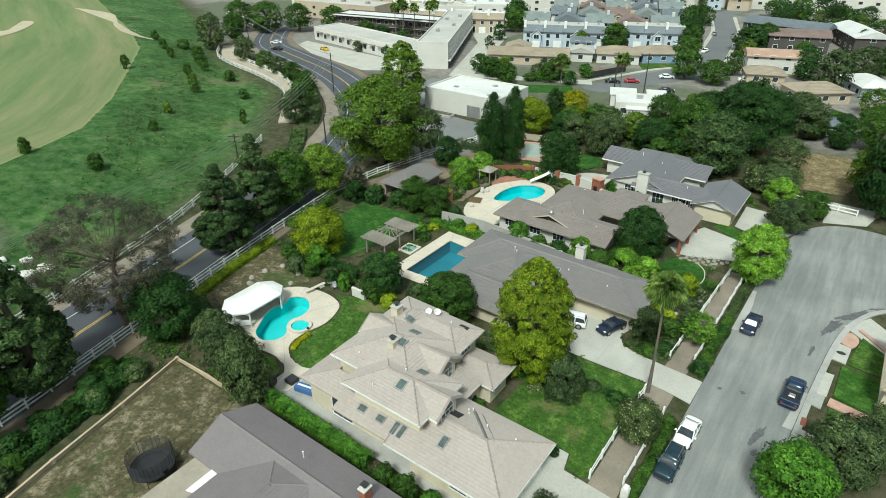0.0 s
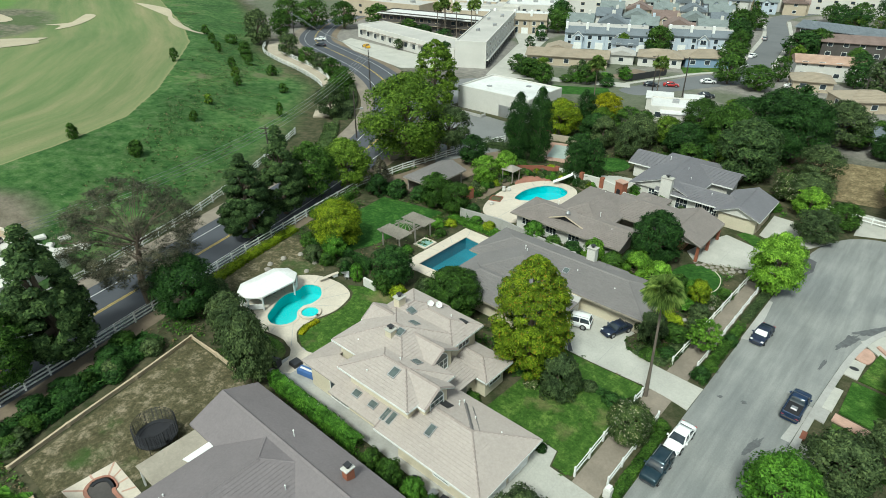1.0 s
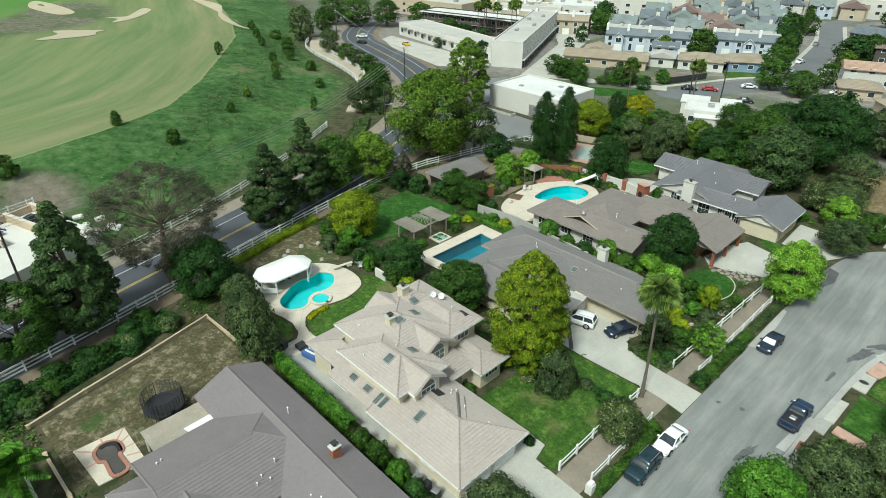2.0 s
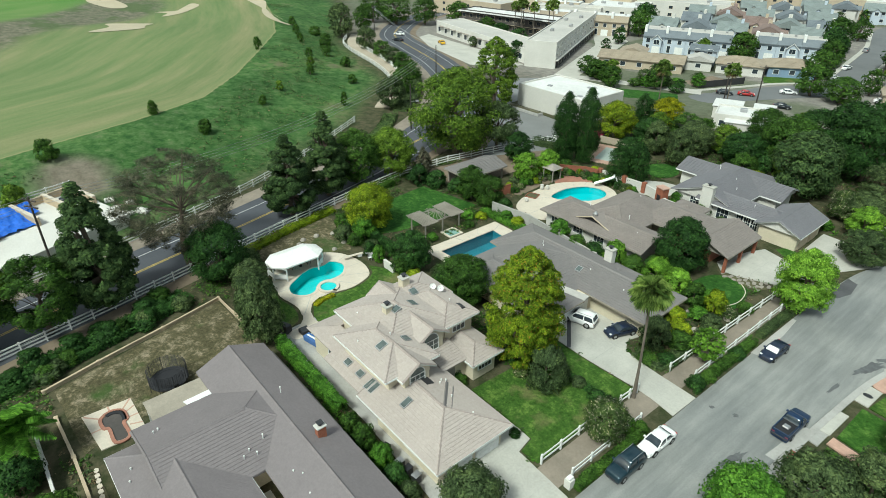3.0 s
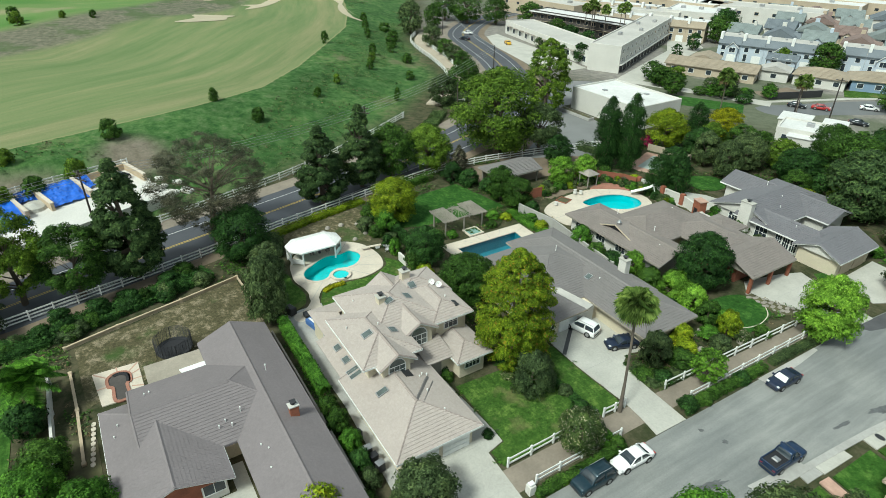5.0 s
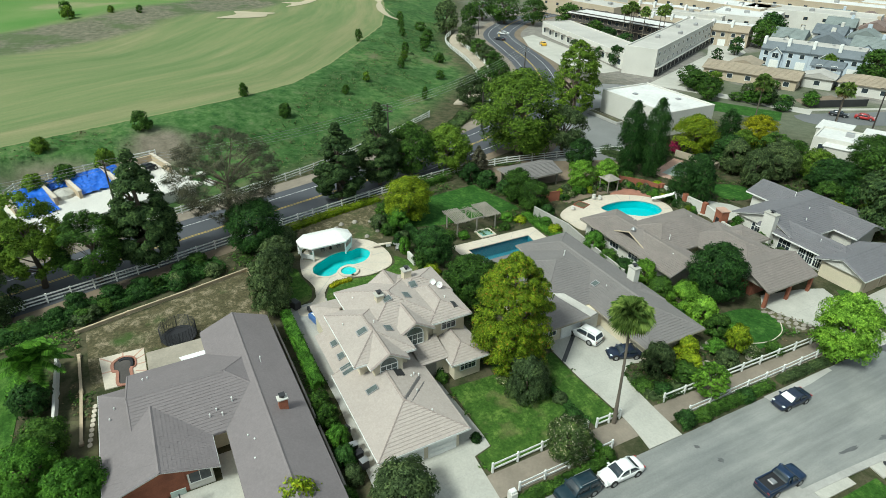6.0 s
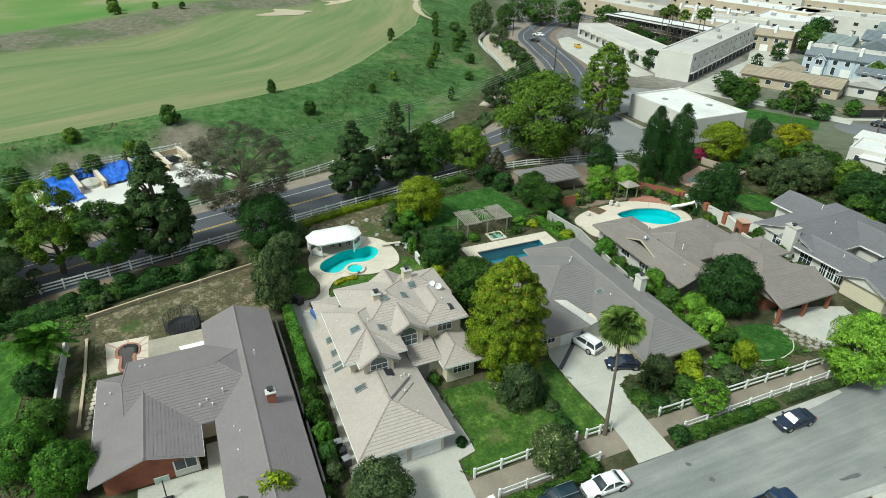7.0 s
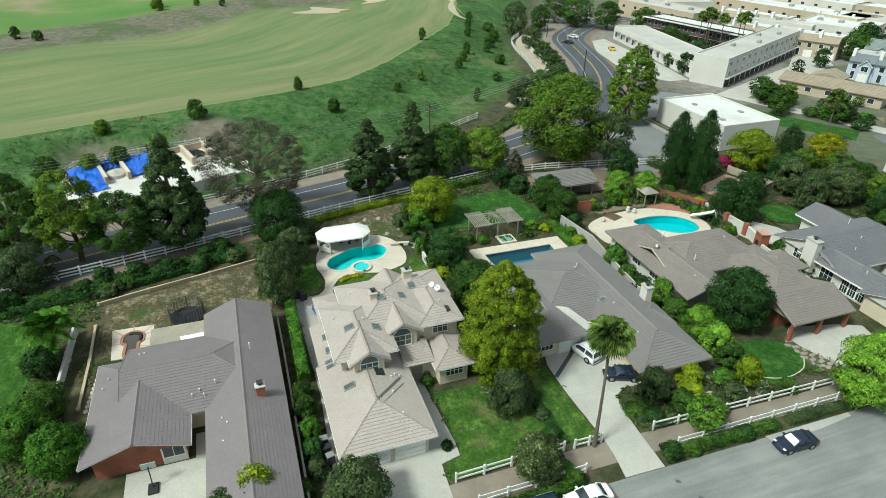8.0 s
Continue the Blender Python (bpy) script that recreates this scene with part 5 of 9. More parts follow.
for x, y, h, r, mat in ((-23.6, 23.9, 2.4, 1.2, "lf_mid"), (-21.4, 23.9, 2.8, 1.3, "lf_mid"), (-19.0, 24.0, 2.4, 1.2, "lf_hedge"), (-16.8, 23.8, 2.0, 1.2, "lf_dark"), (-14.8, 23.9, 1.8, 1.0, "lf_olive"), (-13.0, 22.6, 1.6, 1.1, "lf_mid")):
    shrub(x, y, h, r, mat, "leafy shrub in the border between two houses")

random.seed(61)
for k in range(34):
    x, y = random.uniform(-36, 6), random.uniform(103, 152)
    if x > -18 and 107 < y < 131:
        continue
    tree(random.choice(["round", "airy", "big"]), x, y, random.uniform(2.6, 5.6), random.uniform(1.6, 3.4), mat=random.choice(["lf_mid", "lf_lush", "lf_olive", "lf_dark"]), label="leafy garden tree in a dense grove")
for x, y, h, r, mt in ((-49.0, 107.5, 6.0, 3.4, "lf_dark"), (-47.6, 99.0, 4.4, 2.6, "lf_dark"), (-45.0, 96.4, 4.0, 2.2, "lf_dark"), (-50.0, 112.0, 6.0, 2.8, "lf_lush"), (-41.0, 110.0, 7.0, 3.6, "lf_olive"), (-38.0, 116.0, 5.6, 3.4, "lf_lush"), (-60.0, 97.0, 3.4, 2.2, "lf_mid"), (-57.4, 99.6, 3.0, 2.0, "lf_olive"), (-63.0, 100.0, 3.6, 2.4, "lf_dark"), (-8.4, 99.0, 5.0, 2.6, "lf_bright"), (-12.6, 103.6, 4.6, 2.8, "lf_flower"), (3.0, 112.0, 9.0, 4.6, "lf_lush"), (7.0, 118.0, 11.0, 5.0, "lf_mid"), (-26.0, 103.4, 3.6, 2.0, "lf_yellow"), (-30.0, 107.0, 4.6, 2.4, "lf_mid")):
    tree("round", x, y, h, r, mat=mt, label="leafy garden tree behind the back fences")

belt("clipped_hedge", [(-38.6, 24.6), (-25.2, 24.4)], 1.1, 1.8, "lf_hedge", "clipped bright green hedge along a boundary", 150, 0.24, 4, 0.12)
belt("road_hedge", [(-48.0, -8), (-49.6, 2), (-51.6, 10), (-54.4, 20.5)], 3.2, 1.1, "lf_dark", "dark wild shrub belt inside the road fence", 200, 0.26, 5, 0.85)
random.seed(19)
for k in range(30):
    f = random.random()
    x, y = -48.0 - 6.4 * f + random.uniform(-2.0, 2.0), -8 + 28.5 * f
    shrub(x, y, random.uniform(0.9, 2.3), random.uniform(0.8, 1.7), random.choice(["lf_dark", "lf_mid", "lf_olive", "lf_dark"]), "wild shrub in the belt beside the road fence")
belt("verge_hedge", [(-58.8, 27), (-61.4, 36), (-63.6, 46)], 1.6, 0.9, "lf_yellow", "low scrub along the road fence", 70, 0.26, 6, 0.7)
belt("verge_hedge", [(-64.6, 50), (-66.0, 60)], 1.8, 1.6, "lf_mid", "low scrub along the road fence", 80, 0.28, 7, 0.6)
belt("garden_hedge", [(-57.6, 44.9), (-52.0, 45.6), (-46.2, 45.4)], 1.1, 1.7, "lf_dark", "tall garden hedge beside a pool", 130, 0.26, 8, 0.4)
belt("street_hedge", [(-6.9, 53.2), (-6.7, 64.2)], 1.0, 1.0, "lf_mid", "dark green hedge along the street", 130, 0.2, 9, 0.45)
belt("street_hedge", [(-6.8, 65.5), (-6.5, 74)], 1.0, 0.8, "lf_olive", "low hedge along the street", 110, 0.2, 10, 0.6)
belt("street_hedge", [(-6.9, 34.6), (-6.9, 43.6)], 0.9, 0.7, "lf_mid", "low planting along the street", 110, 0.2, 11, 0.6)
belt("bed_planting", [(-13.8, 53.0), (-10.7, 52.8), (-10.5, 62)], 1.6, 0.7, "lf_olive", "low ground cover in a front bed", 110, 0.2, 12, 0.7)
belt("bed_planting", [(-20, 44.6), (-13, 44.7), (-11, 45.0)], 0.9, 0.5, "lf_dark", "low border plants between lawn and driveway", 80, 0.18, 13, 0.6)
belt("bed_planting", [(-42.9, 31.2), (-43.5, 32.4), (-43.4, 34.4)], 0.8, 0.4, "lf_gold", "low flower border round a lawn", 80, 0.16, 14, 0.5)
belt("bed_planting", [(-49, 64), (-46, 63.6), (-40, 63.8)], 1.6, 0.8, "lf_hedge", "low planting beside a pool", 90, 0.22, 15, 0.6)
belt("bank_planting", [(-64.5, 92), (-58, 94), (-56.6, 98)], 2.4, 1.6, "lf_olive", "wild shrubs on a bank", 90, 0.3, 16, 0.6)


random.seed(91)
for k in range(34):
    x, y = (random.uniform(-16.0, -10.6), random.uniform(57.0, 66.5)) if k % 3 else (random.uniform(-58.5, -53.0), random.uniform(36.5, 44.0))
    q = random.uniform(0.22, 0.5)
    rock = Shape().tube([(0, 0, -0.1), (random.uniform(-0.1, 0.1), 0.05, q * 0.45), (0.03, random.uniform(-0.1, 0.1), q * 0.8)], [q, q * 0.85, q * 0.3], 7)
    ob = solid("rock", rock, "stone", "pale rounded rock in a garden bed", "rock", "garden rocks")
    ob.matrix_basis = pose(x, y, 0.03, 0, 0, random.uniform(0, 360))


def palm(x, y, h, n, length, label, lean=(0.0, 0.0), skirt=True, droop=1.0, fan=True):
    base = thing("palm_tree", label, "palm tree", x, y, 0)
    top = Vector((lean[0], lean[1], h))
    part("trunk", Shape().tube([(0, 0, -0.1), (lean[0] * 0.15, lean[1] * 0.15, h * 0.3), (lean[0] * 0.5, lean[1] * 0.5, h * 0.65), tuple(top)], [0.22, 0.13, 0.11, 0.13], 10), "palm_bark", base, "slender ringed grey-brown trunk")
    rng = random.Random(int(x * 10))
    s, dead = Shape(), Shape()
    for i in range(n):
        az = i * 2.39996 + rng.uniform(-0.2, 0.2)
        el = 1.40 - (2.35 if fan else 1.75) * (i / n) * droop + rng.uniform(-0.12, 0.12)
        d = Vector((math.cos(az) * math.cos(el), math.sin(az) * math.cos(el), math.sin(el)))
        side = Vector((-math.sin(az), math.cos(az), 0))
        L = length * rng.uniform(0.85, 1.1)
        target = dead if (skirt and i > n * 0.86) else s
        if fan:
            mid = top + d * L * 0.45
            target.tube([tuple(top), tuple(mid)], [0.03, 0.02], 4, False)
            for k in range(13):
                a = (k - 6) / 6 * 1.35
                q = d * math.cos(a) + side * math.sin(a)
                tip = mid + q * L * 0.6 - Vector((0, 0, L * (0.22 + 0.16 * abs(a) / 1.35)))
                wv = (d * -math.sin(a) + side * math.cos(a)) * 0.05 * L
                half = mid + q * L * 0.33
                target.add([mid, half + wv, tip, half - wv], [(0, 1, 2), (0, 2, 3)])
        else:
            pts = [top + d * L * t + Vector((0, 0, -L * 0.55 * t * t)) for t in (0, 0.25, 0.5, 0.75, 1.0)]
            target.tube([tuple(p) for p in pts], [0.05, 0.04, 0.03, 0.02, 0.01], 4, False)
            for k in range(30):
                t = 0.10 + 0.88 * k / 30
                p = top + d * L * t + Vector((0, 0, -L * 0.55 * t * t))
                for sg in (-1, 1):
                    w = L * 0.24 * math.sin(math.pi * min(1, t * 0.9 + 0.1)) + 0.1
                    tip = p + side * sg * w + d * w * 0.5 + Vector((0, 0, -w * 0.45))
                    target.add([p, p + d * 0.22, tip], [(0, 1, 2)])
    part("fronds", s, "lf_palm" if fan else "lf_hedge", base)
    if dead.v:
        part("dead_fronds", dead, "lf_dead", base, "hanging dry brown fronds")
    return base


palm(-10.1, 47.2, 12.2, 52, 1.85, "tall slender fan palm beside the driveway", (-0.3, -0.2))
palm(-38.0, 1.0, 4.2, 32, 3.1, "feathery green palm in the next garden", (0.2, 0.1), False, 0.95, False)
palm(-62.0, 131.0, 9.5, 26, 2.2, "fan palm behind the white building", (0, 0))
palm(-52.0, 143.0, 9.0, 26, 2.0, "fan palm beside a street", (0, 0))
for k, (x, y) in enumerate(((-142.5, 166.5), (-140.5, 168.5), (-139, 166), (-137, 170.2), (-131.5, 171.5), (-129.4, 171.2))):
    palm(x, y, 10.5 + (k % 3) * 0.8, 22, 2.0, "tall fan palm above the apartments", (0, 0))


# ---- houses ----
def rect_poly(x0, x1, y0, y1):
    return [(x0, y0), (x1, y0), (x1, y1), (x0, y1)]


def tile_plane(shape, poly, course=0.31, width=0.38, seed=1, loose=0.004, lift=0.06, pieces=None, region=None):
    """Overlapping tiles in courses on a sloping convex polygon whose first two points are its eave."""
    rng = random.Random(seed)
    p = [Vector(q) for q in poly]
    u = (p[1] - p[0]).normalized()
    nrm = u.cross(p[2] - p[0]).normalized()
    if nrm.z < 0:
        nrm = -nrm
    v = nrm.cross(u).normalized()
    if v.z < 0:
        v = -v
    loc = [((q - p[0]).dot(u), (q - p[0]).dot(v)) for q in p]
    top = max(q[1] for q in loc)

    def span(h):
        xs = []
        for i in range(len(loc)):
            (ax, ay), (bx, by) = loc[i - 1], loc[i]
            if abs(by - ay) < 1e-7:
                if abs(ay - h) < 1e-4:
                    xs += [ax, bx]
            elif min(ay, by) - 1e-6 <= h <= max(ay, by) + 1e-6:
                xs.append(ax + (bx - ax) * (h - ay) / (by - ay))
        return (min(xs), max(xs)) if xs else None

    j, h = 0, 0.0
    while h < top - 0.03:
        h1 = min(h + course, top)
        s0, s1 = span(min(h + 1e-4, top)), span(max(h1 - 1e-4, 0))
        if s0 and s1:
            k = min(s0[0], s1[0]) - width * (0.5 if j % 2 else 1.0)
            while k < max(s0[1], s1[1]):
                a, b = k + 0.003, k + width - 0.003
                a0, b0 = min(max(a, s0[0]), s0[1]), min(max(b, s0[0]), s0[1])
                a1, b1 = min(max(a, s1[0]), s1[1]), min(max(b, s1[0]), s1[1])
                mid = p[0] + u * (k + width / 2) + v * (h + course / 2)
                if pieces is not None and len(pieces) < 300 and h1 - h > course - 0.01 and a >= s0[0] and b <= s0[1] and a >= s1[0] and b <= s1[1] and region(mid):
                    pieces.append(Matrix((u, v, nrm)).transposed().to_4x4())
                    pieces[-1].translation = p[0] + u * k + v * h + nrm * rng.uniform(-loose, loose)
                elif b0 - a0 > 0.03 or b1 - a1 > 0.03:
                    up = lift + rng.uniform(-loose, loose)
                    P = [p[0] + u * a0 + v * (h - 0.02) + nrm * 0.005, p[0] + u * b0 + v * (h - 0.02) + nrm * 0.005, p[0] + u * b0 + v * (h - 0.02) + nrm * up, p[0] + u * a0 + v * (h - 0.02) + nrm * up, p[0] + u * b1 + v * h1 + nrm * 0.012, p[0] + u * a1 + v * h1 + nrm * 0.012]
                    shape.add(P, [(0, 1, 2, 3), (3, 2, 4, 5)])
                k += width
        h, j = h1, j + 1


def cap_line(shape, a, b, w=0.17, h=0.10, step=0.45):
    a, b = Vector(a), Vector(b)
    L = (b - a).length
    d = (b - a).normalized()
    s = Vector((-d.y, d.x, 0)).normalized()
    n = max(1, int(L / step))
    for i in range(n):
        q0, q1 = a + d * L * i / n, a + d * L * ((i + 1) / n + 0.02)
        z0, z1 = Vector((0, 0, 0.03)), Vector((0, 0, 0.055))
        P = [q0 - s * w - z0, q0 + Vector((0, 0, h)), q0 + s * w - z0, q1 - s * w * 0.92 - z1, q1 + Vector((0, 0, h - 0.02)), q1 + s * w * 0.92 - z1]
        shape.add(P, [(0, 3, 4, 1), (1, 4, 5, 2), (0, 1, 2)])


def gable_roof(house, x0, x1, y0, y1, ze, pitch, axis="x", low="hip", high="hip", mat="roof_grey", seed=1, wall="stucco", trim="white_paint", course=0.31, width=0.38, label="", lift=0.06, region=None):
    """A roof over a rectangle: hip or gable at its low and high end along the axis."""
    def q(a, b, z):
        return (a, b, z) if axis == "x" else (b, a, z)
    a0, a1, b0, b1 = (x0, x1, y0, y1) if axis == "x" else (y0, y1, x0, x1)
    half, bm = (b1 - b0) / 2, (b0 + b1) / 2
    zr = ze + half * pitch
    r0 = a0 + (half if low == "hip" else 0)
    r1 = a1 - (half if high == "hip" else 0)
    if r0 > r1:
        r0 = r1 = (r0 + r1) / 2
    planes = [[q(a0, b0, ze), q(a1, b0, ze), q(r1, bm, zr), q(r0, bm, zr)], [q(a1, b1, ze), q(a0, b1, ze), q(r0, bm, zr), q(r1, bm, zr)]]
    if low == "hip":
        planes.append([q(a0, b1, ze), q(a0, b0, ze), q(r0, bm, zr)])
    if high == "hip":
        planes.append([q(a1, b0, ze), q(a1, b1, ze), q(r1, bm, zr)])
    singles = [] if region else None
    deck, tiles, caps, fascia = Shape(), Shape(), Shape(), Shape()
    for k, pl in enumerate(planes):
        low_pl = [(p[0], p[1], p[2] - 0.14) for p in pl]
        n = len(pl)
        deck.add(pl + low_pl, [tuple(range(n)), tuple(range(2 * n - 1, n - 1, -1))] + [(i, n + i, n + (i + 1) % n, (i + 1) % n) for i in range(n)])
        tile_plane(tiles, pl, course, width, seed * 10 + k, lift=lift, pieces=singles, region=region)
    t = 0.06
    open_sides = {("x" if axis == "x" else "y") + str(k) for k, e in ((0, low), (1, high)) if e == "gable"}
    for key, bx in (("y0", (x0 - t, x1 + t, y0 - t, y0 + 0.02)), ("y1", (x0 - t, x1 + t, y1 - 0.02, y1 + t)), ("x0", (x0 - t, x0 + 0.02, y0, y1)), ("x1", (x1 - 0.02, x1 + t, y0, y1))):
        if key not in open_sides:
            fascia.box(*bx, ze - 0.20, ze + 0.0)
    cap_line(caps, q(r0, bm, zr), q(r1, bm, zr))
    for end, r, a in ((low, r0, a0), (high, r1, a1)):
        for b in (b0, b1):
            cap_line(caps, q(a, b, ze), q(r, bm, zr), 0.15, 0.09)
        if end == "gable":
            inn = a + (0.35 if a == a0 else -0.35)
            part("gable_wall", Shape().add([q(inn, b0 + 0.4, ze - 0.2), q(inn, b1 - 0.4, ze - 0.2), q(inn, bm, zr - 0.2), q(inn + 0.15 * (1 if a == a0 else -1), b0 + 0.4, ze - 0.2), q(inn + 0.15 * (1 if a == a0 else -1), b1 - 0.4, ze - 0.2), q(inn + 0.15 * (1 if a == a0 else -1), bm, zr - 0.2)], [(0, 1, 2), (5, 4, 3), (0, 3, 4, 1), (1, 4, 5, 2), (2, 5, 3, 0)]), wall, house)
            for b in (b0, b1):
                A, B = Vector(q(a, b, ze)), Vector(q(a, bm, zr))
                o = Vector(q(0.05 if a == a1 else -0.05, 0, 0))
                z1, z2 = Vector((0, 0, 0.03)), Vector((0, 0, -0.22))
                part("barge_board", Shape().add([A + z1, B + z1, B + z2, A + z2, A + z1 + o, B + z1 + o, B + z2 + o, A + z2 + o], [(0, 1, 2, 3), (7, 6, 5, 4), (0, 4, 5, 1), (3, 2, 6, 7), (1, 5, 6, 2), (0, 3, 7, 4)]), trim, house)
    roof = part("roof", deck, mat, house, label)
    t_ob = part("roof_tiles", tiles, mat, roof)
    t_ob["kind"] = "stuff"
    if singles:
        one = Shape().add([(0.003, -0.02, 0.005), (width - 0.003, -0.02, 0.005), (width - 0.003, -0.02, lift), (0.003, -0.02, lift), (width - 0.003, course, 0.012), (0.003, course, 0.012), (0.003, course, 0.0), (width - 0.003, course, 0.0)], [(0, 1, 2, 3), (3, 2, 4, 5), (0, 3, 5, 6), (1, 7, 4, 2)]).mesh("roof_tile", mat)
        for m in singles:
            part("roof_tile", one, "", roof).matrix_basis = m
    c_ob = part("ridge_capping", caps, "ridge_beige" if mat == "roof_beige" else mat, roof)
    c_ob["kind"] = "stuff"
    part("fascia", fascia, trim, roof)
    return roof


def walls(house, x0, x1, y0, y1, z1, mat="stucco", z0=-0.1):
    return part("wall", Shape().box(x0, x1, y0, y1, z0, z1), mat, house)


def window(house, side, at, a, z, w, h, mat="glass", bars=2, frame_mat="white_paint", arch=False):
    """A window on a wall: side is the wall's outward axis, at its plane, a the middle along it."""
    s = 1 if side[0] == "+" else -1

    def m(u, d, zz):
        return (at + s * d, a + u, zz) if side[1] == "x" else (a + u, at + s * d, zz)

    def bx(shape, u0, u1, d0, d1, z0, z1):
        p, q = m(u0, d0, z0), m(u1, d1, z1)
        return shape.box(min(p[0], q[0]), max(p[0], q[0]), min(p[1], q[1]), max(p[1], q[1]), z0, z1)

    fr = Shape()
    e = 0.09
    loop = [(-1, 0), (1, 0), (1, 1), (-1, 1)]
    ring = [m(a * (w / 2 + e), 0.0, z - e + b * (h + 2 * e)) for a, b in loop] + [m(a * (w / 2 + e), 0.07, z - e + b * (h + 2 * e)) for a, b in loop] + [m(a * w / 2, 0.07, z + b * h) for a, b in loop] + [m(a * w / 2, 0.0, z + b * h) for a, b in loop]
    fr.add(ring, [(r * 4 + k, r * 4 + (k + 1) % 4, r * 4 + 4 + (k + 1) % 4, r * 4 + 4 + k) for r in range(3) for k in range(4)])
    glass = bx(Shape(), -w / 2, w / 2, 0.0, 0.03, z, z + h)
    if arch:
        pts = [(-w / 2 - e, z + h)] + [((w / 2 + e) * -math.cos(k * math.pi / 10), z + h + (w / 2 + e) * math.sin(k * math.pi / 10)) for k in range(11)]
        fr.add([m(u, 0.04, zz) for u, zz in pts], [tuple(range(len(pts)))])
        pts = [(w / 2 * -math.cos(k * math.pi / 10), z + h + w / 2 * math.sin(k * math.pi / 10)) for k in range(11)]
        glass.add([m(u, 0.05, zz) for u, zz in pts], [tuple(range(len(pts)))])
    f = part("window", fr, frame_mat, house)
    for k in range(1, bars):
        u = -w / 2 + w * k / bars
        part("glazing_bar", bx(Shape(), u - 0.025, u + 0.025, 0, 0.06, z, z + h), frame_mat, f)
    if bars > 2:
        part("glazing_bar", bx(Shape(), -w / 2, w / 2, 0, 0.055, z + h * 0.5 - 0.02, z + h * 0.5 + 0.02), frame_mat, f)
    part("pane", glass, mat, f)
    return f


def chimney(house, x, y, z0, z1, w, d, mat, cap_mat="concrete"):
    c = part("chimney", Shape().box(x - w / 2, x + w / 2, y - d / 2, y + d / 2, z0, z1, chamfer=0.03), mat, house)
    part("chimney_cap", Shape().box(x - w / 2 - 0.08, x + w / 2 + 0.08, y - d / 2 - 0.08, y + d / 2 + 0.08, z1, z1 + 0.14, chamfer=0.02), cap_mat, c)
    part("flue", Shape().tube([(x, y, z1 + 0.1), (x, y, z1 + 0.4)], [0.16, 0.16], 10).box(x - 0.26, x + 0.26, y - 0.26, y + 0.26, z1 + 0.4, z1 + 0.46), "dark_metal", c)


def on_roof(house, x, y, z, dx, dy, slope, kind="skylight"):
    """A skylight or vent lying on a roof; slope: rise per metre along x and y."""
    sx, sy = slope

    def z_at(a, b):
        return z + sx * (a - x) + sy * (b - y)

    def frame_box(e, lo, hi):
        c = [(x - dx / 2 - e, y - dy / 2 - e), (x + dx / 2 + e, y - dy / 2 - e), (x + dx / 2 + e, y + dy / 2 + e), (x - dx / 2 - e, y + dy / 2 + e)]
        return Shape().add([(a, b, z_at(a, b) + lo) for a, b in c] + [(a, b, z_at(a, b) + hi) for a, b in c], [(4, 5, 6, 7), (0, 1, 5, 4), (1, 2, 6, 5), (2, 3, 7, 6), (3, 0, 4, 7)])

    if kind == "skylight":
        f = part("skylight", frame_box(0.07, -0.1, 0.13), "grey_metal", house)
        part("skylight_pane", frame_box(0.0, 0.1, 0.145), "skylight", f)
    elif kind == "solar":
        f = part("roof_vent_cover", frame_box(0.05, -0.1, 0.09), "dark_metal", house)
    else:
        part("vent_pipe", Shape().tube([(x, y, z - 0.5), (x, y, z + 0.15)], [0.045, 0.045], 8).tube([(x, y, z + 0.15), (x, y, z + 0.21)], [0.08, 0.065], 8), "white_paint", house)


# cream two-storey house with a beige tile roof
h1 = thing("house", "large two-storey cream stucco house with beige tile roofs", "house", 0, 0, 0)
RB = "roof_beige"
walls(h1, -22.9, -14.2, 26.3, 33.3, 2.45)
walls(h1, -35.6, -22.9, 27.2, 40.0, 2.45)
walls(h1, -30.2, -22.9, 27.7, 32.4, 5.0, z0=2.4)
walls(h1, -34.0, -25.6, 29.8, 37.4, 5.0, z0=2.4)
walls(h1, -31.5, -25.5, 36.4, 40.0, 5.0, z0=2.4)
walls(h1, -34.0, -30.0, 35.2, 40.1, 5.0, z0=2.4)
walls(h1, -25.4, -21.7, 36.9, 39.8, 2.45)
P1 = 0.36
gable_roof(h1, -25.0, -13.5, 25.6, 33.9, 2.5, P1, "x", "gable", "hip", RB, 1, region=lambda q: q.x > -18.5)
gable_roof(h1, -31.0, -22.3, 27.0, 33.0, 5.0, P1, "x", "hip", "hip", RB, 2)
gable_roof(h1, -34.5, -25.0, 29.2, 38.0, 5.0, P1, "x", "hip", "hip", RB, 3)
gable_roof(h1, -32.4, -24.9, 35.8, 40.5, 5.0, P1, "x", "hip", "hip", RB, 4)
gable_roof(h1, -34.6, -29.4, 34.6, 40.7, 5.0, P1, "y", "hip", "hip", RB, 5)
gable_roof(h1, -34.75, -30.2, 33.3, 36.7, 4.96, 0.66, "x", "gable", "hip", RB, 9)
part("wall", Shape().box(-34.3, -33.0, 33.7, 36.3, 2.4, 4.9), "stucco", h1)
gable_roof(h1, -26.4, -21.1, 36.3, 40.4, 2.5, P1, "x", "gable", "hip", RB, 6)
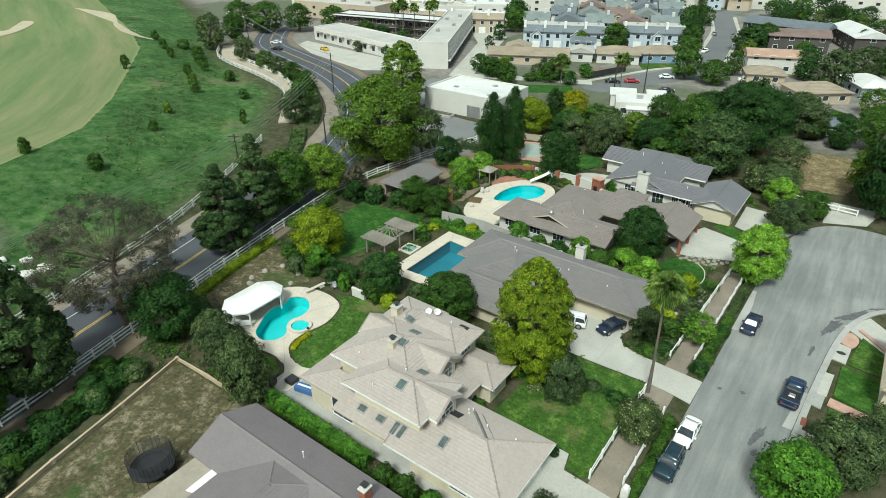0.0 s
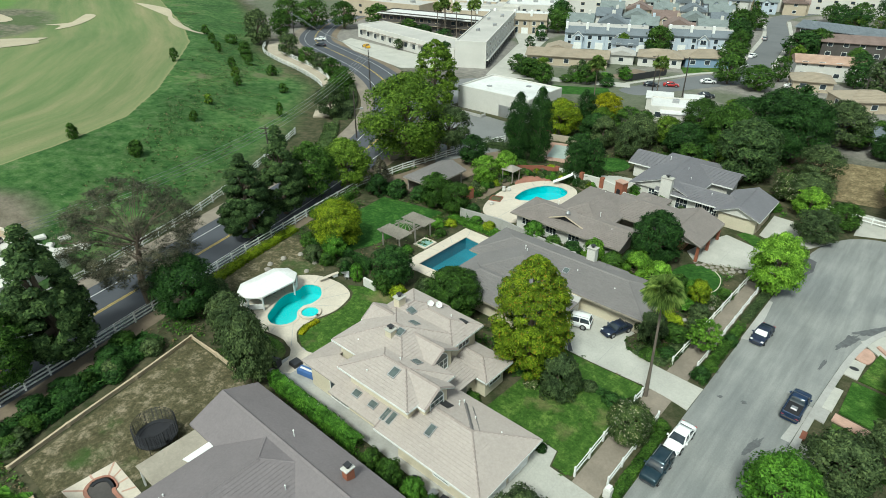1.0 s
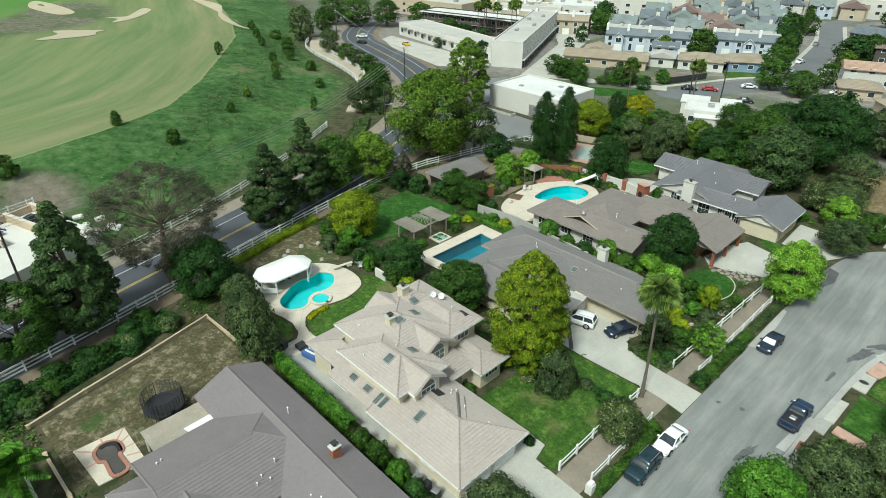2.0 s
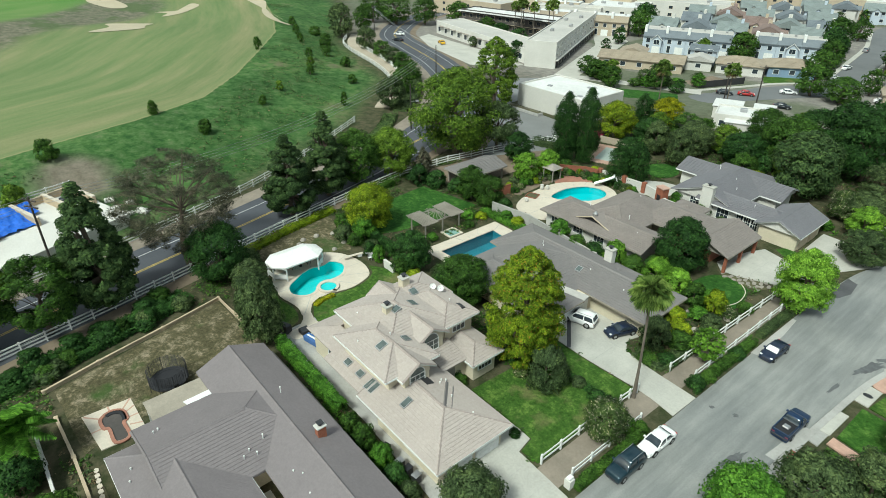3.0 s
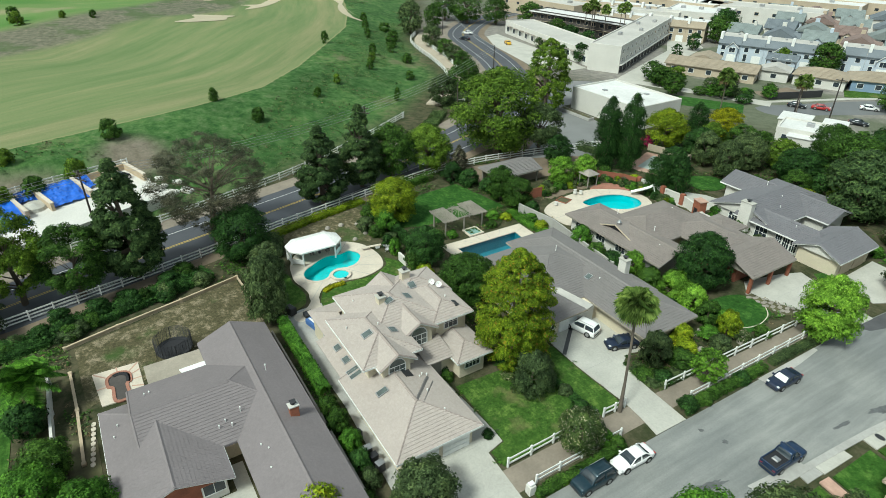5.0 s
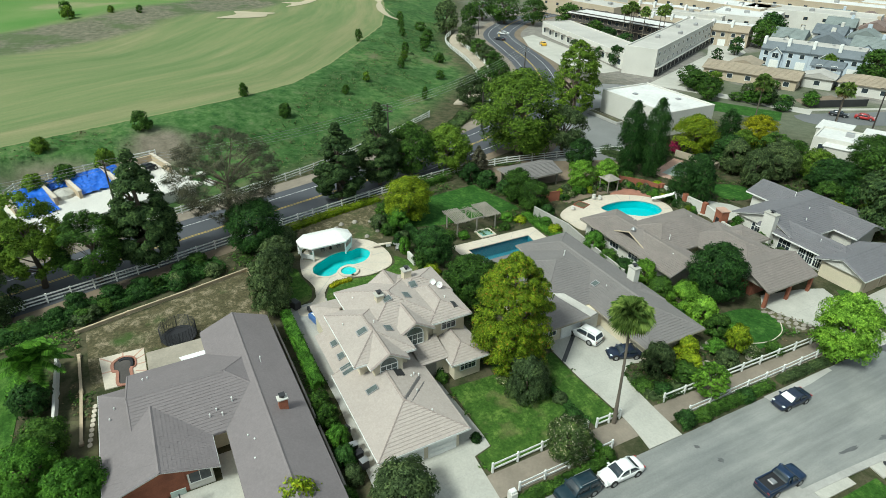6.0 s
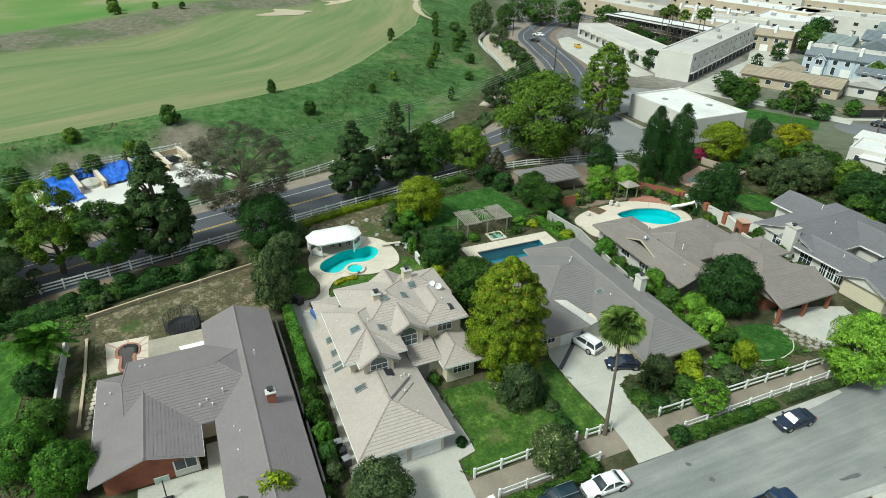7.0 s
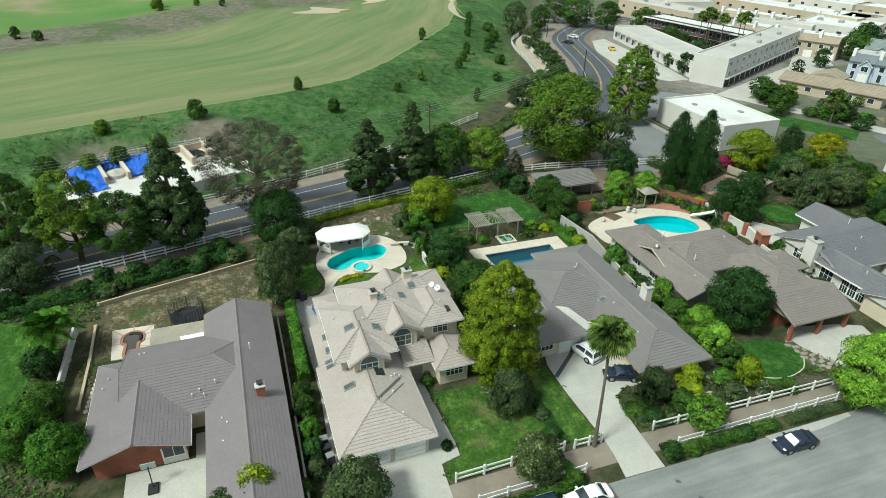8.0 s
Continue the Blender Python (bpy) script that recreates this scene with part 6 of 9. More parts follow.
# gabled dormers with arched windows
gable_roof(h1, -26.4, -21.5, 28.2, 32.0, 4.9, 0.62, "x", "gable", "gable", RB, 7)
walls(h1, -25.6, -21.87, 28.7, 31.5, 4.85, z0=2.9)
gable_roof(h1, -29.6, -24.5, 32.1, 36.1, 4.9, 0.62, "x", "gable", "gable", RB, 8)
walls(h1, -29, -24.87, 32.6, 35.6, 4.85, z0=2.4)
window(h1, "+x", -21.84, 30.1, 3.5, 1.6, 1.0, "skylight", bars=3, arch=True)
window(h1, "+x", -24.84, 34.1, 3.3, 1.7, 1.15, "skylight", bars=3, arch=True)
window(h1, "+x", -25.5, 38.2, 3.5, 1.5, 1.2, bars=3)
window(h1, "+x", -21.7, 38.4, 1.0, 1.7, 1.0, bars=4)
window(h1, "-y", 26.3, -18.0, 1.0, 1.6, 1.1)
window(h1, "-y", 27.2, -27.0, 1.0, 1.8, 1.1)
window(h1, "-y", 27.2, -31.5, 0.2, 2.4, 2.0)


def shed_plane(house, pts, mat, seed, label=""):
    low_pts = [(p[0], p[1], p[2] - 0.12) for p in pts]
    n = len(pts)
    d = Shape().add(pts + low_pts, [tuple(range(n)), tuple(range(2 * n - 1, n - 1, -1))] + [(i, n + i, n + (i + 1) % n, (i + 1) % n) for i in range(n)])
    t = Shape()
    tile_plane(t, pts, seed=seed)
    r = part("roof", d, mat, house, label)
    part("roof_tiles", t, mat, r)["kind"] = "stuff"
    return r


shed_plane(h1, [(-31.4, 25.9, 2.5), (-22.6, 25.9, 2.5), (-22.6, 28.0, 3.26), (-31.4, 28.0, 3.26)], RB, 21)
shed_plane(h1, [(-31.4, 31.4, 2.5), (-31.4, 25.9, 2.5), (-31.0, 27.8, 2.7), (-31.0, 31.4, 2.7)], RB, 22)
shed_plane(h1, [(-36.8, 32.6, 2.5), (-36.8, 27.0, 2.5), (-33.8, 29.4, 3.4), (-33.8, 32.6, 3.4)], RB, 23)
shed_plane(h1, [(-36.8, 27.0, 2.5), (-31.2, 27.0, 2.5), (-31.2, 29.4, 3.4), (-33.8, 29.4, 3.4)], RB, 24)
shed_plane(h1, [(-22.3, 33.6, 2.6), (-22.3, 36.6, 2.6), (-25.4, 36.6, 3.3), (-25.4, 33.6, 3.3)], RB, 25)
# dark grey strips beside the hip, standing in for a shadowed roof step
_cap = Shape()
cap_line(_cap, (-17.7, 29.8, 4.0), (-20.6, 32.5, 3.06), 0.2, 0.14)
cap_line(_cap, (-17.2, 30.2, 3.85), (-19.9, 32.7, 2.98), 0.1, 0.06)
part("valley_flashing", _cap, "roof_grey", h1, "dark strip standing in for the shadow of a step in the tile roof")
chimney(h1, -29.6, 32.4, 5.4, 6.75, 0.75, 0.75, "stucco")
chimney(h1, -32.9, 36.9, 5.0, 6.6, 0.8, 0.9, "stucco")
for x, y, z, dx, dy, sl in ((-28.8, 27.1, 2.95, 1.0, 0.7, (0, P1)), (-26.7, 27.1, 2.95, 1.0, 0.7, (0, P1)), (-25.0, 27.0, 2.93, 0.6, 1.4, (0, P1)), (-24.3, 27.0, 2.93, 0.6, 1.4, (0, P1)), (-20.6, 27.9, 3.36, 0.7, 1.2, (0, P1)), (-25.9, 29.1, 5.78, 0.9, 1.1, (0, P1)), (-25.6, 31.7, 5.5, 1.0, 0.8, (0, -P1)), (-29.0, 33.0, 6.36, 0.9, 0.9, (0, P1)), (-29.3, 35.3, 5.98, 1.2, 0.8, (0, -P1)), (-31.2, 36.9, 5.66, 0.9, 0.9, (-P1, 0))):
    on_roof(h1, x, y, z, dx * 0.75, dy * 0.75, sl)
for x, y, z in ((-21.0, 32.2, 3.2), (-20.7, 31.8, 3.3), (-20.8, 32.6, 3.1), (-27.6, 38.8, 5.7), (-28.2, 28.0, 5.4), (-16.0, 31.6, 3.3), (-26.6, 30.6, 6.0), (-32.0, 30.4, 5.4), (-18.6, 31.4, 3.5)):
    on_roof(h1, x, y, z, 0.1, 0.1, (0, 0), "pipe")
on_roof(h1, -21.4, 30.9, 3.6, 0.9, 0.7, (0, -P1), "solar")
on_roof(h1, -26.4, 39.3, 5.42, 0.9, 0.4, (0, -P1), "solar")
for x, y in ((-30.6, 39.0), (-29.8, 39.4)):
    dish = part("satellite_dish", Shape().tube([(x, y, 5.8), (x + 0.06, y - 0.05, 5.84), (x + 0.14, y - 0.12, 5.92)], [0.05, 0.26, 0.34], 14, False), "white_paint", h1, "white satellite dish")
    part("mast", Shape().tube([(x, y, 5.3), (x, y, 5.82)], [0.03, 0.03], 6), "grey_metal", dish)
for y0, y1 in ((27.0, 29.9), (30.3, 33.0)):
    g = part("garage_door", Shape().box(-14.22, -14.12, y0, y1, 0, 2.1), "white_paint", h1, "white panelled garage door")
    for k in range(4):
        part("door_panel", Shape().box(-14.13, -14.08, y0 + 0.08, y1 - 0.08, 0.06 + k * 0.52, 0.52 + k * 0.52, chamfer=0.02), "white_paint", g)
part("entry_door", Shape().box(-22.95, -22.85, 34.4, 35.5, 0, 2.1), "dark_wood", h1, "dark front door under a porch")

# mauve-grey tiled ranch house in front
h0 = thing("house", "single-storey ranch house with a mauve-grey tile roof", "house", 0, 0, 0)
RM = "roof_mauve"
walls(h0, -36.6, -11.6, 16.2, 21.8, 2.35)
walls(h0, -32.6, -23.4, 10.4, 17.0, 2.35)
walls(h0, -31.0, -20.0, 6.8, 13.8, 2.35, "brick")
P0 = 0.34
gable_roof(h0, -37.4, -11.0, 15.6, 22.4, 2.4, 0.42, "x", "gable", "gable", RM, 11, "stucco_white", RM, lift=0.035)
gable_roof(h0, -33.6, -22.7, 8.6, 22.0, 2.4, P0, "y", "gable", "hip", RM, 12, trim=RM, lift=0.045)
gable_roof(h0, -31.9, -19.2, 6.1, 14.4, 2.4, P0, "x", "hip", "gable", RM, 13, "brick", lift=0.03, region=lambda q: q.x > -23.5)
chimney(h0, -22.2, 20.4, 2.4, 4.3, 0.55, 0.75, "brick", "stucco_white")
part("white_panel", Shape().box(-20.02, -19.94, 11.9, 13.85, 0, 2.3), "stucco_white", h0, "white wall end beside the brick")
window(h0, "+x", -19.92, 12.85, 0.8, 1.6, 1.1, bars=2)
hoop = thing("basketball_hoop", "free-standing basketball hoop on a dark base", "basketball hoop", -18.0, 11.2, 0.05, 0)
part("base", Shape().box(-0.1, 1.0, -0.4, 0.4, 0, 0.2, chamfer=0.06), "rubber", hoop)
part("pole", Shape().tube([(0.4, 0, 0.1), (0.1, 0, 2.2)], [0.05, 0.05], 8), "dark_metal", hoop)
part("backboard", Shape().box(-0.05, 0.0, -0.55, 0.55, 1.9, 2.5), "court", hoop, "pale translucent backboard with a white rim")
part("ring", Shape().tube([(-0.3 + 0.23 * math.cos(a * 0.5236), 0.23 * math.sin(a * 0.5236), 2.0) for a in range(13)], [0.02] * 13, 5), "redwood", hoop)
for x, y, z in ((-24.6, 15.2, 3.15), (-24.0, 15.6, 3.05), (-24.2, 14.6, 3.1), (-25.0, 16.6, 3.5), (-31.2, 9.9, 3.3), (-31.4, 10.3, 3.2), (-20.6, 17.0, 2.95), (-19.8, 17.4, 3.1), (-28.9, 7.4, 2.9), (-27.8, 7.0, 2.75), (-18.0, 17.0, 2.9), (-28.2, 19.9, 4.4)):
    on_roof(h0, x, y, z, 0.1, 0.1, (0, 0), "pipe")
cover = thing("patio_cover", "flat felted patio cover with a white end panel", "patio cover", 0, 0, 0)
part("roof", Shape().box(-36.6, -33.2, 10.4, 17.8, 2.2, 2.34, chamfer=0.03), "cover", cover)
part("white_panel", Shape().prism([(-34.3, 13.2), (-33.6, 13.4), (-33.6, 17.4), (-34.4, 17.4)], 2.3, 2.42), "white_paint", cover, "white sheet at the roof's edge")
for x, y in ((-36.4, 10.6), (-36.4, 14.1), (-36.4, 17.6)):
    part("post", Shape().box(x - 0.07, x + 0.07, y - 0.07, y + 0.07, 0, 2.25), "white_paint", cover)
slab("pavement_driveway", [(-22.6, 14.4), (-22.6, 15.6), (-14, 15.6), (-6.5, 15.6), (-6.5, 9), (-19.8, 9.0), (-19.8, 14.4)], 0.05, "concrete", "concrete driveway before a ranch house", "driveway")
slab("pavement_side", [(-33, 2.4), (-26, 3.4), (-20, 3.2), (-20, 5.4), (-31.6, 5.4)], 0.04, "mulch", "planted bed beside a house", "planting bed")

# grey tiled house with the broad driveway
h2 = thing("house", "long single-storey house with a grey tile roof", "house", 0, 0, 0)
walls(h2, -36.2, -15.0, 55.8, 62.0, 2.4)
walls(h2, -34.2, -22.2, 47.6, 56, 2.4)
RG = "roof_grey"
gable_roof(h2, -38.0, -14.3, 54.8, 62.8, 2.5, 0.40, "x", "hip", "hip", RG, 31, trim="cover", region=lambda q: q.x > -20.5 and q.y < 60)
gable_roof(h2, -36.4, -23.4, 48.4, 62.4, 2.5, 0.325, "y", "hip", "hip", RG, 32, trim="cover")
gable_roof(h2, -36.0, -21.4, 46.7, 53.4, 2.5, 0.42, "x", "hip", "hip", RG, 33, trim="cover")
gable_roof(h2, -24.0, -20.0, 57.0, 62.95, 2.56, 0.50, "y", "hip", "hip", RG, 34, trim="cover")
part("valley_roof", Shape().add([(-25.8, 51.5, 3.42), (-25.2, 52.6, 3.46), (-21.5, 54.4, 2.66), (-21.3, 53.3, 2.62), (-25.8, 51.5, 3.2), (-25.2, 52.6, 3.2), (-21.5, 54.4, 2.45), (-21.3, 53.3, 2.45)], [(0, 1, 2, 3), (0, 4, 5, 1), (1, 5, 6, 2), (2, 6, 7, 3), (3, 7, 4, 0)]), "roof_pale", h2, "pale membrane roof in the valley above the porch")
chimney(h2, -24.6, 62.2, 0, 4.5, 1.1, 0.8, "stucco_white")
on_roof(h2, -25.2, 57.0, 3.4, 0.6, 0.6, (0.0, 0.4))
for x, y, z in ((-24.0, 57.6, 3.6), (-31.0, 57.0, 4.6), (-30.4, 56.4, 4.6), (-19.0, 57.2, 3.4)):
    on_roof(h2, x, y, z, 0.1, 0.1, (0, 0), "pipe")
for y0, y1 in ((50.2, 52.8), (53.0, 55.2)):
    part("garage_door", Shape().box(-22.2, -22.1, y0, y1, 0, 2.1), "white_paint", h2, "white garage door")
part("garage_door", Shape().box(-21.6, -16.6, 55.72, 55.82, 0, 2.1), "stucco", h2, "cream garage door")
window(h2, "-y", 55.8, -20.0, 0.9, 1.6, 1.1, bars=3)
window(h2, "+x", -22.2, 48.6, 0.9, 1.8, 1.1, bars=4)

# weathered brown roofed house
h3 = thing("house", "rambling single-storey house with a weathered brown-grey roof", "house", 0, 0, 0)
walls(h3, -39.8, -24.4, 68.0, 73.2, 2.4, "stucco_white")
walls(h3, -35.4, -28.2, 70, 81.4, 2.4, "stucco")
walls(h3, -24.0, -18.6, 76.0, 83.0, 2.4, "redwood")
walls(h3, -29.6, -24.0, 77.4, 83.0, 2.4, "dark_wood")
RW = "roof_brown"
gable_roof(h3, -40.4, -23.4, 67.2, 73.9, 2.5, 0.36, "x", "hip", "gable", RW, 41, "stucco_white", "dark_wood")
gable_roof(h3, -36.2, -27.4, 69.4, 82.8, 2.5, 0.40, "y", "hip", "hip", RW, 42, trim="dark_wood")
gable_roof(h3, -31.0, -19.6, 76.1, 84.0, 2.5, 0.34, "x", "hip", "hip", RW, 45, trim="dark_wood", wall="dark_wood")
gable_roof(h3, -22.7, -15.7, 74.8, 83.5, 2.52, 0.40, "y", "gable", "gable", RW, 43, trim="dark_wood", wall="dark_wood")
gable_roof(h3, -29.0, -24.4, 81.0, 86.2, 2.5, 0.36, "y", "hip", "hip", RW, 44, trim="dark_wood")
of = thing("outdoor_fireplace", "squat red brick outdoor fireplace against a garden wall", "fireplace", -33.2, 87.6, 0, -15)
part("body", Shape().box(-0.75, 0.75, -0.6, 0.6, 0, 2.5, chamfer=0.04), "brick", of)
part("cap", Shape().box(-0.85, 0.85, -0.7, 0.7, 2.5, 2.65, chamfer=0.02), "brick_pale", of)
part("opening", Shape().box(-0.35, 0.35, -0.63, -0.59, 0.5, 1.4), "black", of)
for x, y in ((-16.1, 75.2), (-16.1, 79.2), (-16.1, 83.2)):
    part("porch_post", Shape().box(x - 0.18, x + 0.18, y - 0.18, y + 0.18, 0, 2.4, chamfer=0.03), "brick", h3)
for k, x in enumerate((-38.0, -34.0, -30.4, -27.6)):
    window(h3, "-y", 68.0, x, 0.9, 1.6, 1.1, bars=3)
gablet = part("gablet", Shape().add([(-34.8, 68.5, 2.98), (-32.3, 68.5, 3.95), (-29.5, 68.5, 2.98), (-32.3, 71.2, 3.95), (-34.8, 68.7, 2.98), (-29.5, 68.7, 2.98)], [(0, 1, 3, 4), (1, 2, 5, 3)]), "roof_brown", h3, "low gablet on the front roof slope")
part("gablet_face", Shape().add([(-34.2, 68.75, 2.9), (-30.1, 68.75, 2.9), (-32.3, 68.75, 3.78), (-34.2, 68.85, 2.9), (-30.1, 68.85, 2.9), (-32.3, 68.85, 3.78)], [(0, 1, 2), (5, 4, 3), (0, 3, 4, 1), (1, 4, 5, 2), (2, 5, 3, 0)]), "black", gablet)
part("barge_board", Shape().tube([(-34.9, 68.46, 2.95), (-32.3, 68.46, 3.95), (-29.4, 68.46, 2.95)], [0.09, 0.09, 0.09], 4), "stucco_tan", gablet)
part("turbine_vent", Shape().tube([(-32.3, 69.2, 3.7), (-32.3, 69.2, 4.2), (-32.3, 69.2, 4.5)], [0.22, 0.34, 0.12], 10), "grey_metal", h3)
for x, y, z in ((-29.0, 72.4, 4.0), (-26.0, 70.0, 3.4), (-36.0, 73.0, 3.4), (-32.0, 79.4, 3.8)):
    on_roof(h3, x, y, z, 0.1, 0.1, (0, 0), "pipe")
on_roof(h3, -26.4, 79.0, 3.35, 1.4, 1.0, (0, 0.32), "solar")

# white house with a blue-grey roof
h4 = thing("house", "white house with a blue-grey shingle roof and French windows", "house", 0, 0, 0)
walls(h4, -27.0, -15.6, 88.9, 92.8, 2.45, "stucco_white")
walls(h4, -35.6, -19.8, 97.2, 102.4, 2.45, "stucco_white")
walls(h4, -31.6, -23.0, 89.3, 103.6, 2.45, "stucco_white")
walls(h4, -17.9, -12.7, 87.9, 95.6, 2.45, "stucco")
RBL = "roof_blue"
gable_roof(h4, -28.0, -14.8, 88.2, 93.4, 2.5, 0.46, "x", "gable", "hip", RBL, 51, "stucco_white")
gable_roof(h4, -36.4, -19.0, 96.6, 103.2, 2.5, 0.40, "x", "gable", "gable", RBL, 52, "stucco_white")
gable_roof(h4, -18.5, -12.1, 87.2, 96.2, 2.5, 0.42, "y", "gable", "gable", RBL, 53, "stucco_white")
gable_roof(h4, -32.4, -22.2, 88.6, 105.4, 2.52, 0.38, "y", "gable", "hip", RBL, 54, "stucco_white")
chimney(h4, -26.3, 88.25, 0, 4.9, 1.7, 0.9, "stucco_white")
for x in (-23.8, -21.2, -20.1, -19.0):
    window(h4, "-y", 88.9, x, 0.3, 0.9 if x > -22 else 1.7, 1.8, "glass", 3)
window(h4, "-y", 89.3, -28.6, 0.9, 1.4, 1.2, "glass", 3)
part("garage_door", Shape().box(-12.72, -12.6, 88.8, 91.4, 0, 2.1), "stucco_tan", h4, "tan garage door")
part("garage_door", Shape().box(-12.72, -12.6, 92.0, 94.6, 0, 2.1), "stucco_tan", h4, "tan garage door")
for x, y, z in ((-26.0, 96.0, 4.1), (-24.6, 93.6, 3.6), (-30.2, 99.0, 4.1), (-20.0, 90.0, 3.5)):
    on_roof(h4, x, y, z, 0.1, 0.1, (0, 0), "pipe")

# grey-roofed barn behind the lawn, with an open side
barn = thing("shed", "low open-sided shed with a weathered grey roof", "shed", 0, 0, 0)
gable_roof(barn, -61.6, -55.6, 66.6, 75.6, 2.3, 0.32, "y", "hip", "gable", "roof_grey", 61, "dark_wood", "dark_wood")
for x, y in ((-61, 67.2), (-56.2, 67.2), (-61, 71), (-56.2, 71), (-61, 75), (-56.2, 75)):
    part("post", Shape().box(x - 0.1, x + 0.1, y - 0.1, y + 0.1, 0, 2.3), "dark_wood", barn)
part("back_wall", Shape().box(-61.2, -61.05, 67.2, 75, 0, 2.2), "dark_wood", barn)


# ---- gazebo, pergola, garden things ----
gz = thing("gazebo", "white open gazebo with a long domed white canopy roof", "gazebo", -51.75, 33.4, 0.07)
outl = [(-0.9, -3.6), (0.9, -3.6), (2.15, -2.3), (2.15, 2.3), (0.9, 3.6), (-0.9, 3.6), (-2.15, 2.3), (-2.15, -2.3)]
s = Shape()
rings = [(f, 2.02 + 0.85 * (1 - f) ** 0.85) for f in (1.0, 0.82, 0.6, 0.38, 0.18, 0.03)]
vs = [(a * f, (b - math.copysign(1.7, b)) * f + math.copysign(1.7, b), zz) for f, zz in rings for a, b in outl]
s.add(vs, [(r * 8 + k, r * 8 + (k + 1) % 8, r * 8 + 8 + (k + 1) % 8, r * 8 + 8 + k) for r in range(5) for k in range(8)] + [tuple(range(40, 48))])
s.add([(a, b, 2.02) for a, b in outl] + [(a, b, 1.84) for a, b in outl], [(i, 8 + i, 8 + (i + 1) % 8, (i + 1) % 8) for i in range(8)])
part("canopy", s, "canvas", gz)
for a, b in outl:
    part("post", Shape().box(a * 0.93 - 0.07, a * 0.93 + 0.07, b * 0.95 - 0.07, b * 0.95 + 0.07, 0.0, 1.95), "white_paint", gz)
for i in range(8):
    if i in (2, 6):
        continue
    (a, b), (c, d) = outl[i], outl[(i + 1) % 8]
    part("railing", Shape().tube([(a * 0.93, b * 0.95, 0.9), (c * 0.93, d * 0.95, 0.9)], [0.05, 0.05], 4).tube([(a * 0.93, b * 0.95, 0.3), (c * 0.93, d * 0.95, 0.3)], [0.04, 0.04], 4), "white_paint", gz)
    A, B = Vector((a * 0.93, b * 0.95, 0)), Vector((c * 0.93, d * 0.95, 0))
    part("lattice", Shape().add([A + Vector((0, 0, 0.25)), B + Vector((0, 0, 0.25)), B + Vector((0, 0, 0.88)), A + Vector((0, 0, 0.88)), A + Vector((0.03, 0.02, 0.25)), B + Vector((0.03, 0.02, 0.25)), B + Vector((0.03, 0.02, 0.88)), A + Vector((0.03, 0.02, 0.88))], [(0, 1, 2, 3), (7, 6, 5, 4)]), "white_paint", gz, "white lattice panel below the rail")
    part("arch", Shape().tube([tuple(A.lerp(B, t) + Vector((0, 0, 1.45 + 0.42 * math.sin(math.pi * t)))) for t in (0.0, 0.15, 0.3, 0.5, 0.7, 0.85, 1.0)], [0.05] * 7, 4), "white_paint", gz, "white curved bracket under the eaves")

perg = thing("pergola", "weathered grey timber pergola with open slats", "pergola", -49.0, 54.4, 0)
for y in (-3.1, 0.0, 3.1):
    for x in (-1.6, 1.6):
        part("post", Shape().box(x - 0.08, x + 0.08, y - 0.08, y + 0.08, 0, 2.2), "dark_wood", perg)
for x in (-1.6, 1.6):
    part("beam", Shape().box(x - 0.06, x + 0.06, -3.6, 3.6, 2.2, 2.38), "dark_wood", perg)
slat = Shape().box(-2.2, 2.2, -0.035, 0.035, 2.38, 2.52).mesh("slat", "dark_wood")
for k in range(29):
    y = -3.55 + k * 7.1 / 28
    if abs(y) > 1.15:
        part("slat", slat, "", perg).location = (0, y, 0)
for k in range(16):
    a = k * math.pi / 8
    part("ray_slat", Shape().tube([(0, 0, 2.95), (2.1 * math.cos(a), 1.2 * math.sin(a), 2.45)], [0.04, 0.04], 4), "dark_wood", perg)
part("finial", Shape().tube([(0, 0, 2.85), (0, 0, 3.2)], [0.12, 0.05], 8), "dark_wood", perg)

tram = thing("trampoline", "round black trampoline with a dark safety net", "trampoline", -40.2, 13.6, 0)
N = 20
circ = [(math.cos(2 * math.pi * k / N), math.sin(2 * math.pi * k / N)) for k in range(N)]
part("mat", Shape().prism([(1.45 * a, 1.45 * b) for a, b in circ], 0.78, 0.80), "black", tram)
part("pad", Shape().ribbon([(1.62 * a, 1.62 * b) for a, b in circ + circ[:2]], 0.36, 0.74, 0.83), "dark_metal", tram, "grey-blue padded rim")
for k in range(8):
    a = k * math.pi / 4
    part("pole", Shape().tube([(1.8 * math.cos(a), 1.8 * math.sin(a), 0), (1.8 * math.cos(a), 1.8 * math.sin(a), 2.3)], [0.03, 0.03], 6), "dark_metal", tram)
net = Shape()
for k in range(N):
    for zz in [0.85 + 0.12 * i for i in range(13)]:
        a, b = circ[k], circ[(k + 1) % N]
        net.tube([(1.8 * a[0], 1.8 * a[1], zz), (1.8 * b[0], 1.8 * b[1], zz)], [0.018, 0.018], 3, False)
for k in range(32):
    a = 2 * math.pi * k / 32
    net.tube([(1.8 * math.cos(a), 1.8 * math.sin(a), 0.8), (1.8 * math.cos(a), 1.8 * math.sin(a), 2.35)], [0.013, 0.013], 3, False)
part("safety_net", net, "black", tram, "dark woven safety net")["kind"] = "stuff"

